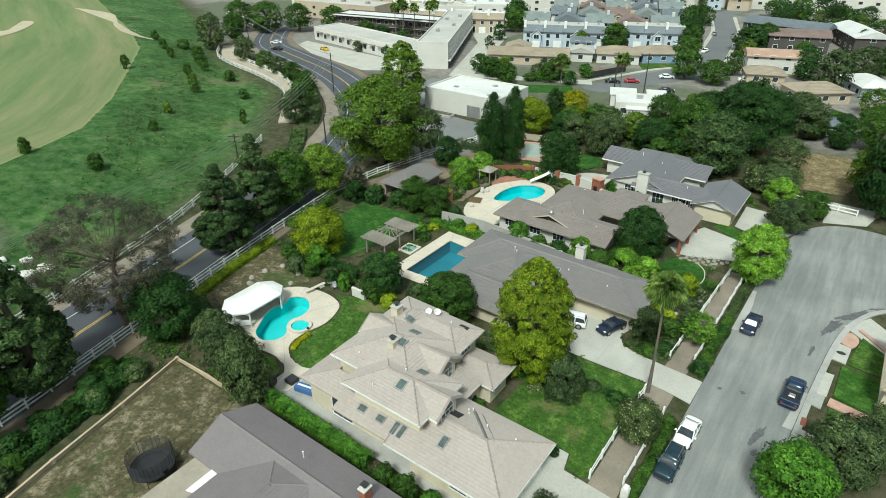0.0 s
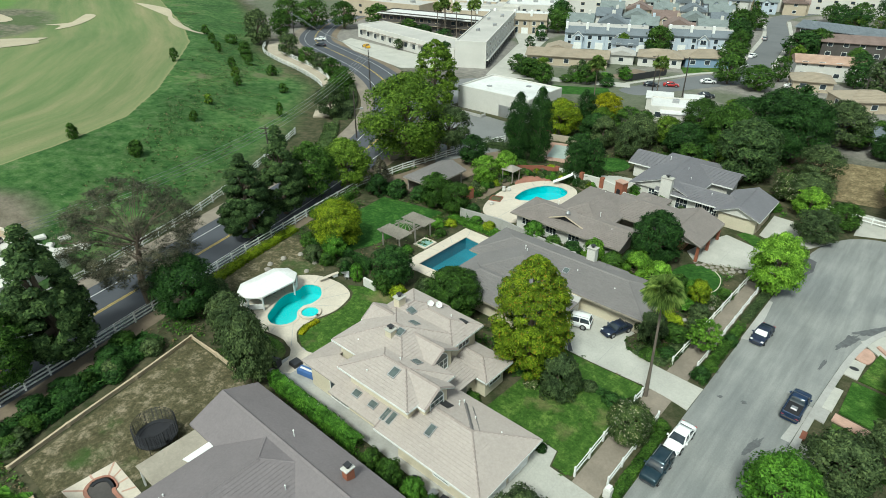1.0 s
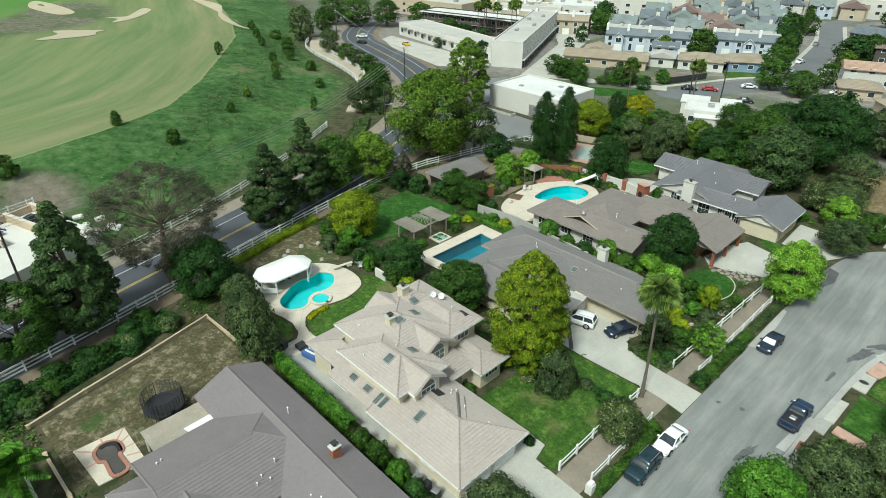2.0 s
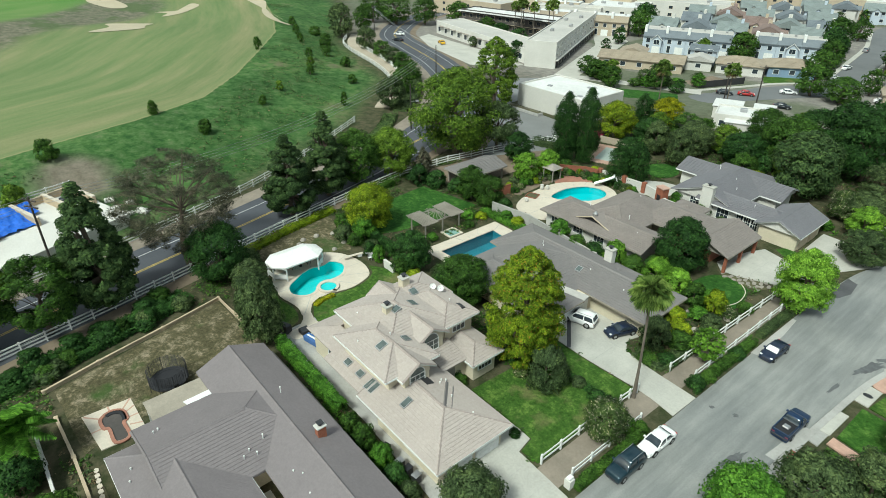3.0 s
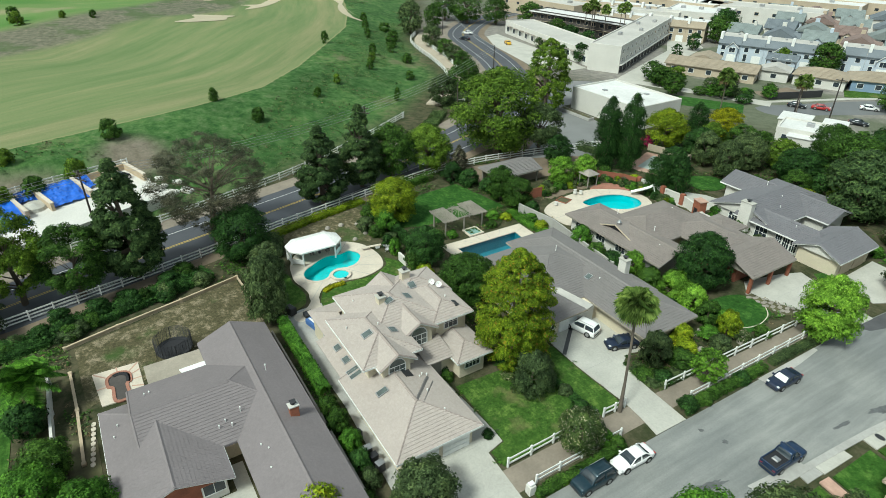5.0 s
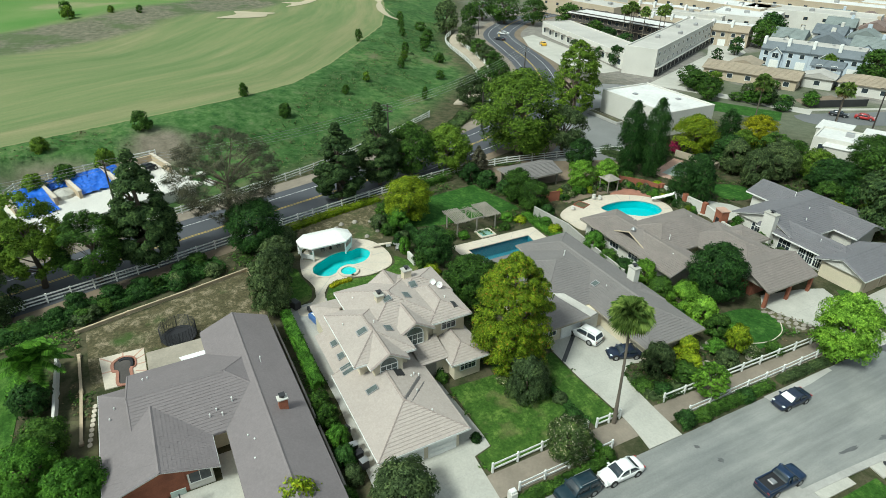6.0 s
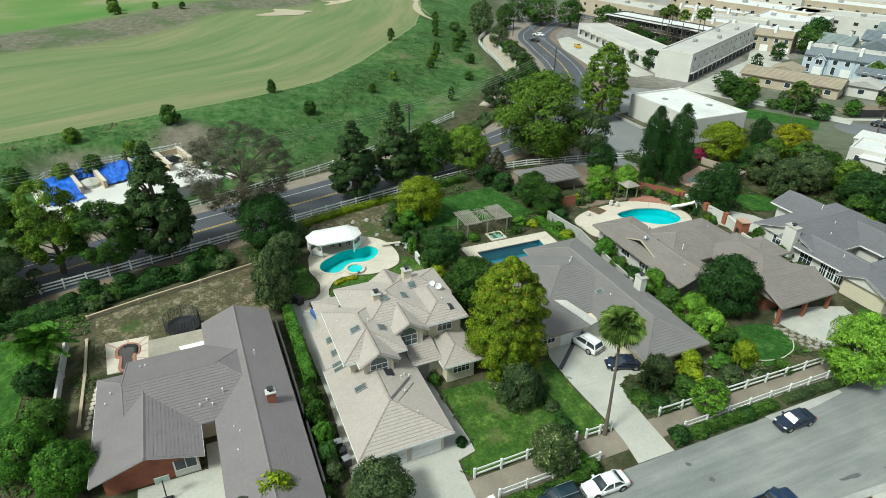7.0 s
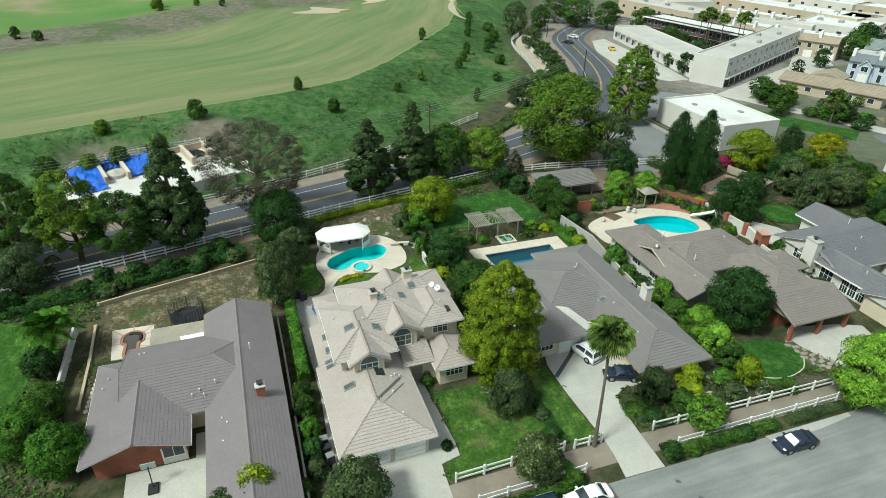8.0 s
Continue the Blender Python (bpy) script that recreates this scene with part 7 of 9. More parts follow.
# sunken fire pit patio
fp = thing("fire_pit_patio", "pale paved patio round a sunken brick-edged seating pit", "patio", -38.2, 8.0, 0)
part("paving", Shape().prism([(-2.7, -2.2), (2.6, -1.8), (2.8, 2.0), (-2.5, 2.0)], 0.0, 0.10), "deck_tan", fp)
pit = curve([(-1.2, -0.95), (-1.75, 0), (-1.2, 0.95), (0.1, 1.0), (0.5, 0.62), (2.5, 0.6), (2.5, -0.6), (0.5, -0.62), (0.1, -1.0)], 4, True)
part("brick_edge", Shape().ribbon(pit + pit[:1], 0.30, 0.08, 0.2), "terracotta", fp, "red brick edge")
part("pit_floor", Shape().prism([(a * 0.9, b * 0.86) for a, b in pit], 0.08, 0.115), "balcony_brown", fp)
part("pit_bench", Shape().ribbon([(a * 0.84, b * 0.8) for a, b in pit[2:14]], 0.4, 0.1, 0.2), "black", fp, "dark seat lining the pit")
for a, b in (((-2.6, -2.1), (-1.2, -0.8)), ((-2.5, 1.95), (-1.3, 0.9)), ((0, 2.0), (0, 1.0)), ((-1.3, 2.0), (-0.8, 1.0)), ((-2.65, 0), (-1.8, 0)), ((0, -2.0), (0, -1.0)), ((1.4, 2.0), (1.0, 1.0))):
    part("brick_band", Shape().ribbon([a, b], 0.16, 0.09, 0.108), "brick_pale", fp)

slide = thing("pool_slide", "white curved pool slide with steps", "slide", -41.4, 86.5, 0)
cs = curve([(0, 0), (-0.8, -0.8), (-1.6, -1.2), (-2.4, -2.0)], 5)
part("chute", Shape().add([(p[0] + o, p[1] - o, 2.0 - 1.6 * (i / (len(cs) - 1)) ** 0.8 + h) for i, p in enumerate(cs) for o, h in ((-0.3, 0.2), (-0.2, 0), (0.2, 0), (0.3, 0.2))], [(i * 4 + k, i * 4 + k + 1, i * 4 + k + 5, i * 4 + k + 4) for i in range(len(cs) - 1) for k in range(3)]), "white_paint", slide)
part("ladder", Shape().tube([(0.5, 0.6, 0), (0.1, 0.1, 2.0)], [0.05, 0.05], 6).tube([(0.8, 0.3, 0), (0.4, -0.1, 2.0)], [0.05, 0.05], 6), "white_paint", slide)
pav = thing("garden_pavilion", "small open garden pavilion with a square grey roof", "pavilion", -50.3, 81.2, 0)
part("roof", Shape().add([(-1.3, -1.3, 2.2), (1.3, -1.3, 2.2), (1.3, 1.3, 2.2), (-1.3, 1.3, 2.2), (0, 0, 3.0)], [(0, 1, 4), (1, 2, 4), (2, 3, 4), (3, 0, 4), (3, 2, 1, 0)]), "dark_wood", pav)
for a, b in ((-1, -1), (1, -1), (1, 1), (-1, 1)):
    part("post", Shape().box(a - 0.07, a + 0.07, b - 0.07, b + 0.07, 0, 2.25), "dark_wood", pav)
slab("patio_brick", curve([(-48.9, 80.4), (-49.6, 83.8), (-47.2, 86.2), (-45.0, 85.6), (-46.2, 84.4), (-48.0, 81.8)], 4, True), 0.09, "terracotta", "red brick terrace behind the pool", "patio")


slab("bed_soil", [(-53.5, 71.5), (-53.4, 79), (-52.0, 83.6), (-48.0, 86.6), (-45.2, 87.6), (-37.2, 88.4), (-36.4, 85.6), (-38.2, 85.2), (-40.4, 86.2), (-43, 86.8), (-46, 86.0), (-48.8, 83.0), (-49.6, 78.2), (-49.2, 72)], 0.03, "dirt", "brown garden bed round a pool deck", "planting bed")
random.seed(52)
_bed = curve([(-51.4, 72.5), (-51.6, 77.0), (-51.2, 80.0), (-50.4, 83.6), (-47.4, 86.2), (-44.4, 87.2), (-41.0, 87.2), (-38.0, 87.0)], 8)
for x, y in _bed:
    for k in range(2):
        q = random.uniform(0.35, 0.85)
        shrub(x + random.uniform(-0.9, 0.9), y + random.uniform(-0.7, 0.6), q * random.uniform(1.0, 1.9), q, random.choice(["lf_olive", "lf_hedge", "lf_yellow", "lf_dark", "lf_mid", "lf_flower", "lf_euc"]), "small garden plant in a brown bed by the pool")
sp_ = thing("planter_bed", "square sunken timber-edged planter in the pool deck", "planter", -47.7, 73.6, 0.07, 20)
part("soil", Shape().box(-0.85, 0.85, -0.85, 0.85, 0.0, 0.05), "mulch", sp_)
for a in range(4):
    part("edge", Shape().box(-0.95, 0.95, 0.82, 0.95, 0, 0.14, pose(0, 0, 0, 0, 0, 90 * a), 0.02), "redwood", sp_)
for x, y, hh in ((-48.4, 76.6, 0.9), (-47.9, 77.4, 0.7), (-46.9, 71.3, 0.6)):
    urn = thing("garden_pot", "pale rounded garden pot on the pool deck", "pot", x, y, 0.07)
    part("pot", Shape().tube([(0, 0, 0), (0, 0, hh * 0.4), (0, 0, hh * 0.85), (0, 0, hh)], [0.18, 0.32, 0.24, 0.28], 12), "stucco_white", urn)
    part("soil", Shape().tube([(0, 0, hh * 0.9), (0, 0, hh * 0.96)], [0.22, 0.22], 10), "mulch", urn)


def lounger(x, y, z, rz, mat, label):
    t = thing("sun_lounger", label, "sun lounger", x, y, z, rz)
    part("seat", Shape().box(-0.95, 0.35, -0.32, 0.32, 0.28, 0.36, chamfer=0.02), mat, t)
    part("backrest", Shape().box(0, 0.75, -0.32, 0.32, -0.03, 0.05, pose(0.33, 0, 0.33, 0, -40, 0), 0.02), mat, t)
    for a, b in ((-0.85, -0.28), (-0.85, 0.28), (0.3, -0.28), (0.3, 0.28)):
        part("leg", Shape().box(a - 0.03, a + 0.03, b - 0.03, b + 0.03, 0, 0.3), "grey_metal", t)
    return t


def table(x, y, z, mat, label, r=0.6):
    t = thing("garden_table", label, "table", x, y, z)
    part("tabletop", Shape().prism([(r * math.cos(k * math.pi / 8), r * math.sin(k * math.pi / 8)) for k in range(16)], 0.70, 0.75), mat, t)
    part("pedestal", Shape().tube([(0, 0, 0), (0, 0, 0.72)], [0.2, 0.06], 8), mat, t)


def chair(x, y, z, rz, mat, label):
    t = thing("garden_chair", label, "chair", x, y, z, rz)
    part("seat", Shape().box(-0.25, 0.25, -0.25, 0.25, 0.40, 0.46, chamfer=0.015), mat, t)
    part("backrest", Shape().box(-0.25, 0.25, 0.2, 0.26, 0.46, 0.95, chamfer=0.015), mat, t)
    for a in (-0.2, 0.2):
        for b in (-0.2, 0.2):
            part("leg", Shape().box(a - 0.025, a + 0.025, b - 0.025, b + 0.025, 0, 0.4), mat, t)


table(-37.3, 57.2, 0.07, "white_paint", "round white table on the pool deck")
chair(-37.3, 58.2, 0.07, 0, "redwood", "red-cushioned chair on the pool deck")
chair(-37.3, 56.2, 0.07, 180, "redwood", "red-cushioned chair on the pool deck")
lounger(-37.4, 54.2, 0.07, 70, "white_paint", "white sun lounger beside the dark pool")
lounger(-37.4, 52.6, 0.07, 70, "white_paint", "white sun lounger beside the dark pool")
table(-52.0, 34.2, 0.07, "dark_metal", "dark metal table under the gazebo")
chair(-52.0, 35.3, 0.07, 0, "dark_metal", "dark metal chair under the gazebo")
chair(-52.0, 33.1, 0.07, 180, "dark_metal", "dark metal chair under the gazebo")
table(-48.4, 42.4, 0.0, "grey_metal", "small round table beside the pool hedge", 0.5)
for x, y in ((-49.1, 42.6), (-47.7, 42.2)):
    chair(x, y, 0, 40, "grey_metal", "pale metal chair beside the pool hedge")
bt = thing("covered_bench", "long bench table under a blue cover", "table", -36.8, 27.6, 0.05, 12)
part("cover", Shape().box(-1.2, 1.2, -0.4, 0.4, 0.1, 0.8, chamfer=0.06), "blue_cloth", bt)
part("stripe", Shape().box(-1.0, 1.0, -0.12, 0.12, 0.79, 0.81), "white_paint", bt, "pale stripe on the cover")
bq = thing("barbecue", "dark covered barbecue on the patio", "barbecue", -40.6, 26.2, 0.05, 20)
part("cover", Shape().box(-0.6, 0.6, -0.4, 0.4, 0.05, 1.1, chamfer=0.1), "dark_metal", bq)
sq = thing("storage_box", "dark square garden box on the patio", "box", -39.2, 27.8, 0.05)
part("box", Shape().box(-0.5, 0.5, -0.5, 0.5, 0, 0.5, chamfer=0.04), "dark_metal", sq)
for k, (x, y) in enumerate(((-17.6, 24.9), (-16.6, 25.0), (-15.6, 25.1), (-19.6, 24.9))):
    bn = thing("wheelie_bin", "dark wheeled rubbish bin beside the house", "bin", x, y, 0.05, 5 * k)
    part("body", Shape().box(-0.28, 0.28, -0.32, 0.32, 0.06, 0.98, chamfer=0.04), "dark_metal", bn)
    part("lid", Shape().box(-0.31, 0.31, -0.36, 0.36, 0.98, 1.06, chamfer=0.03), "black" if k % 2 else "grey_metal", bn)
    for wy in (-0.2, 0.2):
        part("wheel", Shape().tube([(wy - 0.03, -0.3, 0.1), (wy + 0.03, -0.3, 0.1)], [0.1, 0.1], 10), "rubber", bn)
mb = thing("letterbox_pillar", "short white letterbox pillar beside the driveway", "letterbox", -7.4, 34.4, 0)
part("pillar", Shape().box(-0.3, 0.3, -0.3, 0.3, 0, 1.0, chamfer=0.03), "stucco_white", mb)
part("box", Shape().box(-0.2, 0.2, -0.25, 0.25, 1.0, 1.25, chamfer=0.05), "white_paint", mb)
sb = thing("low_bench_wall", "low white wall end beside the lawn", "wall", -44.0, 42.6, 0)
part("wall", Shape().box(-1.0, 1.0, -0.15, 0.15, 0, 1.2, chamfer=0.02), "stucco_white", sb)
db = thing("diving_board", "pale diving board at the pool's end", "diving board", -49.4, 40.6, 0.07, -100)
part("board", Shape().box(-1.4, 1.4, -0.22, 0.22, 0.42, 0.47, chamfer=0.01), "deck_tan", db)
part("stand", Shape().box(-1.2, -0.6, -0.2, 0.2, 0, 0.42, chamfer=0.02), "white_paint", db)


# ---- fences and walls ----
def rail_fence(name, pts, label, height=1.25, rails=3, step=2.4, mat="white_paint", z=None, post=0.16, group=""):
    """Posts with rails between them, each its own piece."""
    f = thing(name, label, "fence", group=group)
    line = every(pts, step)
    if (Vector(line[-1]) - Vector(pts[-1])).length > 0.5:
        line.append(tuple(pts[-1]))
    rail_h = 0.085
    pm = Shape().box(-post / 2, post / 2, -post / 2, post / 2, -0.2, height + 0.08, chamfer=0.02).mesh("post", mat)
    rm = Shape().box(0, 1, -0.03, 0.03, -rail_h, rail_h).mesh("rail", mat)
    zs = [ground_at(*p) if z is None else z for p in line]
    for (x, y), zz in zip(line, zs):
        part("post", pm, "", f).location = (x, y, zz)
    for i in range(len(line) - 1):
        (ax, ay), (bx, by) = line[i], line[i + 1]
        L = math.hypot(bx - ax, by - ay)
        for k in range(rails):
            o = part("rail", rm, "", f)
            h = height * (k + 0.75) / rails
            o.matrix_basis = pose(ax, ay, zs[i] + h, 0, -math.degrees(math.atan2(zs[i + 1] - zs[i], L)), math.degrees(math.atan2(by - ay, bx - ax))) @ Matrix.Diagonal((math.hypot(L, zs[i + 1] - zs[i]), 1, 1, 1))
    return f


ROADSIDE = curve([(-52.4, -14), (-53.4, -6), (-54.6, 1), (-57.4, 14), (-60.2, 25.5), (-62.6, 36), (-64.8, 46), (-66.6, 55), (-67.9, 62.5)], 4)
rail_fence("road_fence", ROADSIDE, "long white three-rail fence along the road", 1.3, 3, 2.5)
rail_fence("back_fence", [(-67.9, 62.5), (-67.6, 72), (-65.6, 84), (-62.6, 96.5)], "white rail fence along the back gardens", 1.3, 3, 2.5)
rail_fence("far_road_fence", curve([(-69.4, 6), (-71.6, 16), (-75.2, 28), (-79.6, 40), (-84.6, 50), (-90.4, 60), (-98, 72)], 4), "white rail fence below the golf slope", 1.3, 3, 3.0)
rail_fence("lot_fence", [(-84.4, -5.2), (-87.6, -3.6), (-89.9, 3.1), (-93.0, 16.4)], "white rail fence behind the storage lot", 1.3, 3, 2.6)
rail_fence("bridle_fence", curve([(-112, 89.5), (-123, 99), (-140, 105), (-157, 109), (-170, 113.6), (-178, 120)], 4), "white rail fence along the bridle path", 1.4, 3, 3.4)
rail_fence("bridle_fence", curve([(-115, 94), (-126, 104), (-141, 110), (-156, 113.6), (-168, 118)], 4), "white rail fence along the bridle path", 1.4, 3, 3.4, z=0.1)
rail_fence("trail_fence", [(-10.4, 34.4), (-10.5, 44.4)], "white two-rail fence along the trail", 1.1, 2, 2.5)
rail_fence("trail_fence", [(-10.4, 45.4), (-10.3, 48.0)], "short white two-rail fence by a palm", 1.1, 2, 1.4)
rail_fence("trail_fence", [(-10.0, 53.2), (-9.6, 64), (-9.2, 76)], "white two-rail fence along the trail", 1.1, 2, 2.6)
rail_fence("trail_fence", [(-7.9, 35.4), (-7.9, 45)], "white two-rail fence along the street", 1.0, 2, 2.5)
rail_fence("trail_fence", [(-7.8, 54.2), (-7.5, 75)], "white two-rail fence along the street", 1.0, 2, 2.6)
rail_fence("corner_fence", [(-8.2, 103.6), (-3.4, 102.6), (2.0, 102.4)], "white rail fence round an open lot", 1.1, 2, 2.6)


def wall_line(name, pts, height, width, mat, label, z=0.0, cap=None):
    w = thing(name, label, "wall")
    part("wall", Shape().ribbon(pts, width, z - 0.1, z + height), mat, w)
    part("coping", Shape().ribbon(pts, width + 0.08, z + height, z + height + 0.07), cap or mat, w)
    for a in pts:
        part("pier", Shape().box(a[0] - width, a[0] + width, a[1] - width, a[1] + width, z - 0.1, z + height + 0.12, chamfer=0.03), mat, w)
    return w


wall_line("yard_wall", [(-46.6, 3.8), (-48.0, 9.0), (-49.6, 16), (-51.4, 23.0), (-46.6, 23.2), (-41.4, 23.2)], 0.38, 0.14, "tan_fence", "low tan fence round the dry yard", cap="tan_fence")
wall_line("side_fence", [(-37.0, 23.0), (-30, 23.0), (-20, 22.9), (-11, 22.8)], 1.2, 0.10, "dark_wood", "brown timber fence between two houses")
wall_line("yard_wall", [(-41.5, 2.2), (-37.0, 2.2), (-32.0, 2.2), (-27.6, 2.2)], 1.1, 0.16, "stucco_white", "pale wall between gardens")
wall_line("yard_edge", [(-42.2, 4.0), (-36.2, 4.2), (-29, 4.2)], 0.2, 0.18, "tan_fence", "low timber edging beside a path")
wall_line("side_fence", [(-47.6, 64.6), (-41, 65.6), (-33, 64.6), (-28, 64.2)], 1.7, 0.12, "concrete_grey", "pale grey fence between gardens")
bw = wall_line("back_wall", [(-45.4, 88.2), (-40.8, 88.6), (-37.1, 88.8), (-34.3, 87.9)], 1.5, 0.2, "stucco_white", "white garden wall with brick pillars behind the pool")
for x, y in ((-45.4, 88.0), (-40.8, 88.45), (-37.1, 88.65)):
    part("pillar", Shape().box(x - 0.32, x + 0.32, y - 0.32, y + 0.32, 0, 1.85, chamfer=0.03), "brick", bw, "red brick pillar")
wall_line("back_wall", [(-32.4, 87.2), (-27.4, 86.9), (-21.0, 85.9)], 1.0, 0.2, "stucco_white", "low white garden wall between two houses")
wall_line("wood_fence", [(-52.6, 80.5), (-51.0, 84.2), (-47.6, 86.8), (-45.5, 87.3)], 1.7, 0.10, "redwood", "red-stained timber fence behind the pool")
wall_line("wood_fence", [(-51.4, 68.0), (-50.8, 71.5)], 1.6, 0.10, "redwood", "red-stained timber gate by the pool")
wall_line("court_wall", [(-56.6, 103), (-48.8, 105.2), (-45.6, 95)], 1.2, 0.15, "block_wall", "low block wall round the court")
for k in range(9):
    a = 20 + 9 * k
    st = solid("stepping_stone", Shape().prism([(-33.6 + 0.3 * math.cos(q * 1.05) + k * 0.62, 5.3 - 0.06 * k + 0.22 * math.sin(q * 1.05)) for q in range(6)], 0.02, 0.09), "deck_tan", "pale stepping stone beside a house wall", "stepping stone", "side path stones")


# ---- vehicles ----
def loft(rings, close=True):
    """A skin over rings of equal length, with its two ends shut."""
    n, m = len(rings[0]), len(rings)
    sh = Shape().add([p for r_ in rings for p in r_], [(i * n + k, (i + 1) * n + k, (i + 1) * n + (k + 1) % n, i * n + (k + 1) % n) for i in range(m - 1) for k in range(n)])
    if close:
        sh.f += [tuple(range(n)), tuple(range(m * n - 1, (m - 1) * n - 1, -1))]
    return sh


def smooth(ob):
    for poly in ob.data.polygons:
        poly.use_smooth = len(poly.vertices) == 4
    return ob


def vehicle(name, label, x, y, rz, paint, L=4.8, W=1.84, H=1.45, style="sedan", category="car", z=0.03):
    """A car along its own x axis: hull, roof, glass, wheels, lamps."""
    L, W, H = L * 0.82, W * 0.84, H * 0.86
    c = thing(name, label, category, x, y, z, rz)
    h = L / 2
    belt_z = 0.62 * H if style != "truck" else 0.58 * H
    stations = {
        "sedan": [(-1.0, 0.48, 0.74), (-0.975, 0.60, 0.86), (-0.90, 0.665, 0.94), (-0.72, 0.675, 0.985), (-0.4, 0.65, 1.0), (0.1, 0.63, 1.0), (0.42, 0.62, 0.99), (0.62, 0.60, 0.975), (0.82, 0.55, 0.935), (0.93, 0.49, 0.87), (0.98, 0.42, 0.80), (1.0, 0.34, 0.72)],
        "suv": [(-1.0, 0.50, 0.86), (-0.98, 0.60, 0.93), (-0.93, 0.635, 0.97), (-0.5, 0.63, 1.0), (0.3, 0.62, 1.0), (0.48, 0.615, 0.99), (0.72, 0.595, 0.97), (0.90, 0.56, 0.93), (0.97, 0.50, 0.88), (1.0, 0.40, 0.82)],
        "truck": [(-1.0, 0.50, 0.90), (-0.985, 0.56, 0.95), (-0.6, 0.57, 0.98), (-0.1, 0.58, 1.0), (0.42, 0.585, 1.0), (0.7, 0.575, 0.98), (0.90, 0.545, 0.95), (0.97, 0.49, 0.90), (1.0, 0.38, 0.84)],
    }[style]
    low = 0.20
    rings = []
    for f, top, wide in stations:
        zz = top * H
        half = [(0.84, low), (0.95, low + 0.06), (1.0, low + 0.22), (1.0, zz * 0.70), (0.965, zz * 0.88), (0.88, zz * 0.97), (0.62, zz), (0.30, zz + 0.012)]
        rings.append([(f * h, -W / 2 * wide * q, zq) for q, zq in half] + [(f * h, W / 2 * wide * q, zq) for q, zq in half[::-1]])
    smooth(part("body", loft(rings), paint, c))
    cab = {"sedan": (-h * 0.76, -h * 0.42, h * 0.10, h * 0.46), "suv": (-h * 0.975, -h * 0.86, h * 0.14, h * 0.44), "truck": (-h * 0.14, -h * 0.06, h * 0.24, h * 0.52)}[style]
    w0, w1 = W / 2 * 0.92, W / 2 * 0.74
    zb, zt = belt_z - 0.03, H - 0.05
    rise = [(cab[0], 0.0), (cab[0] * 0.55 + cab[1] * 0.45, 0.52), (cab[0] * 0.15 + cab[1] * 0.85, 0.90), (cab[1] * 0.8 + cab[2] * 0.2, 1.0), ((cab[1] + cab[2]) / 2, 1.03), (cab[1] * 0.2 + cab[2] * 0.8, 1.0), (cab[3] * 0.12 + cab[2] * 0.88, 0.90), (cab[3] * 0.55 + cab[2] * 0.45, 0.50), (cab[3], 0.0)]

    def hoop(a, g, out=0.0):
        zz = zb + (zt - zb) * g + out
        wt = w0 + (w1 - w0) * g
        half = [(w0, zb), (w0 + (wt - w0) * 0.6, zb + (zz - zb) * 0.6), (wt + out, zz - 0.06 * g), (wt * 0.86 + out, zz)]
        return [(a, -q, zq) for q, zq in half] + [(a, q, zq) for q, zq in half[::-1]]

    smooth(part("glass", loft([hoop(a, g) for a, g in rise]), "glass", c, "dark tinted windows"))
    panel = []
    for a, g in rise[2:7]:
        q = hoop(a, g, 0.018)
        panel.append([(p[0], p[1], p[2]) for p in (q[2], q[3], q[4], q[5])] + [(q[5][0], q[5][1], q[5][2] - 0.03), (q[2][0], q[2][1], q[2][2] - 0.03)])
    smooth(part("roof_panel", loft(panel), paint, c))
    for sgn in (-1, 1):
        for a0, a1 in ((cab[0], cab[1]), (cab[3], cab[2])):
            part("pillar", Shape().tube([(a0, sgn * w0, zb), (a1, sgn * w1, zt)], [0.06, 0.05], 5), paint, c)
        mid = (cab[1] + cab[2]) / 2
        part("pillar", Shape().tube([(mid, sgn * (w0 + 0.01), zb), (mid, sgn * (w1 + 0.01), zt)], [0.06, 0.05], 5), paint, c)
        for a in (-h * 0.60, h * 0.62):
            part("wheel_arch", Shape().tube([(a, sgn * W * 0.40, 0.31), (a, sgn * (W / 2 + 0.006), 0.31)], [0.37, 0.37], 20), "rubber", c)
        part("mirror", Shape().box(cab[3] - 0.35, cab[3] - 0.15, sgn * (w0 + 0.14) - 0.09, sgn * (w0 + 0.14) + 0.09, belt_z, belt_z + 0.15, chamfer=0.04), paint, c)
        part("headlight", Shape().box(h - 0.28, h - 0.06, sgn * W * 0.36 - 0.13, sgn * W * 0.36 + 0.13, 0.56, 0.68, chamfer=0.04), "lamp_clear", c)
        part("tail_light", Shape().box(-h - 0.01, -h + 0.12, sgn * W * 0.36 - 0.13, sgn * W * 0.36 + 0.13, 0.64, 0.76, chamfer=0.03), "lamp_red", c)
        for a in (-h * 0.60, h * 0.62):
            wy = sgn * (W / 2 - 0.09)
            r = 0.30 if style == "sedan" else 0.34
            wh = part("wheel", Shape().tube([(a, wy - 0.11, r), (a, wy + 0.11, r)], [r, r], 18), "rubber", c)
            part("rim", Shape().tube([(a, wy + sgn * 0.105, r), (a, wy + sgn * 0.12, r)], [r * 0.64, r * 0.60], 14), "grey_metal", wh)
    part("grille", Shape().box(h - 0.06, h + 0.012, -W * 0.24, W * 0.24, 0.34, 0.46, chamfer=0.02), "black", c)
    part("bumper", Shape().box(h - 0.16, h + 0.03, -W * 0.42, W * 0.42, 0.22, 0.36, chamfer=0.05), "dark_metal" if style != "sedan" else paint, c)
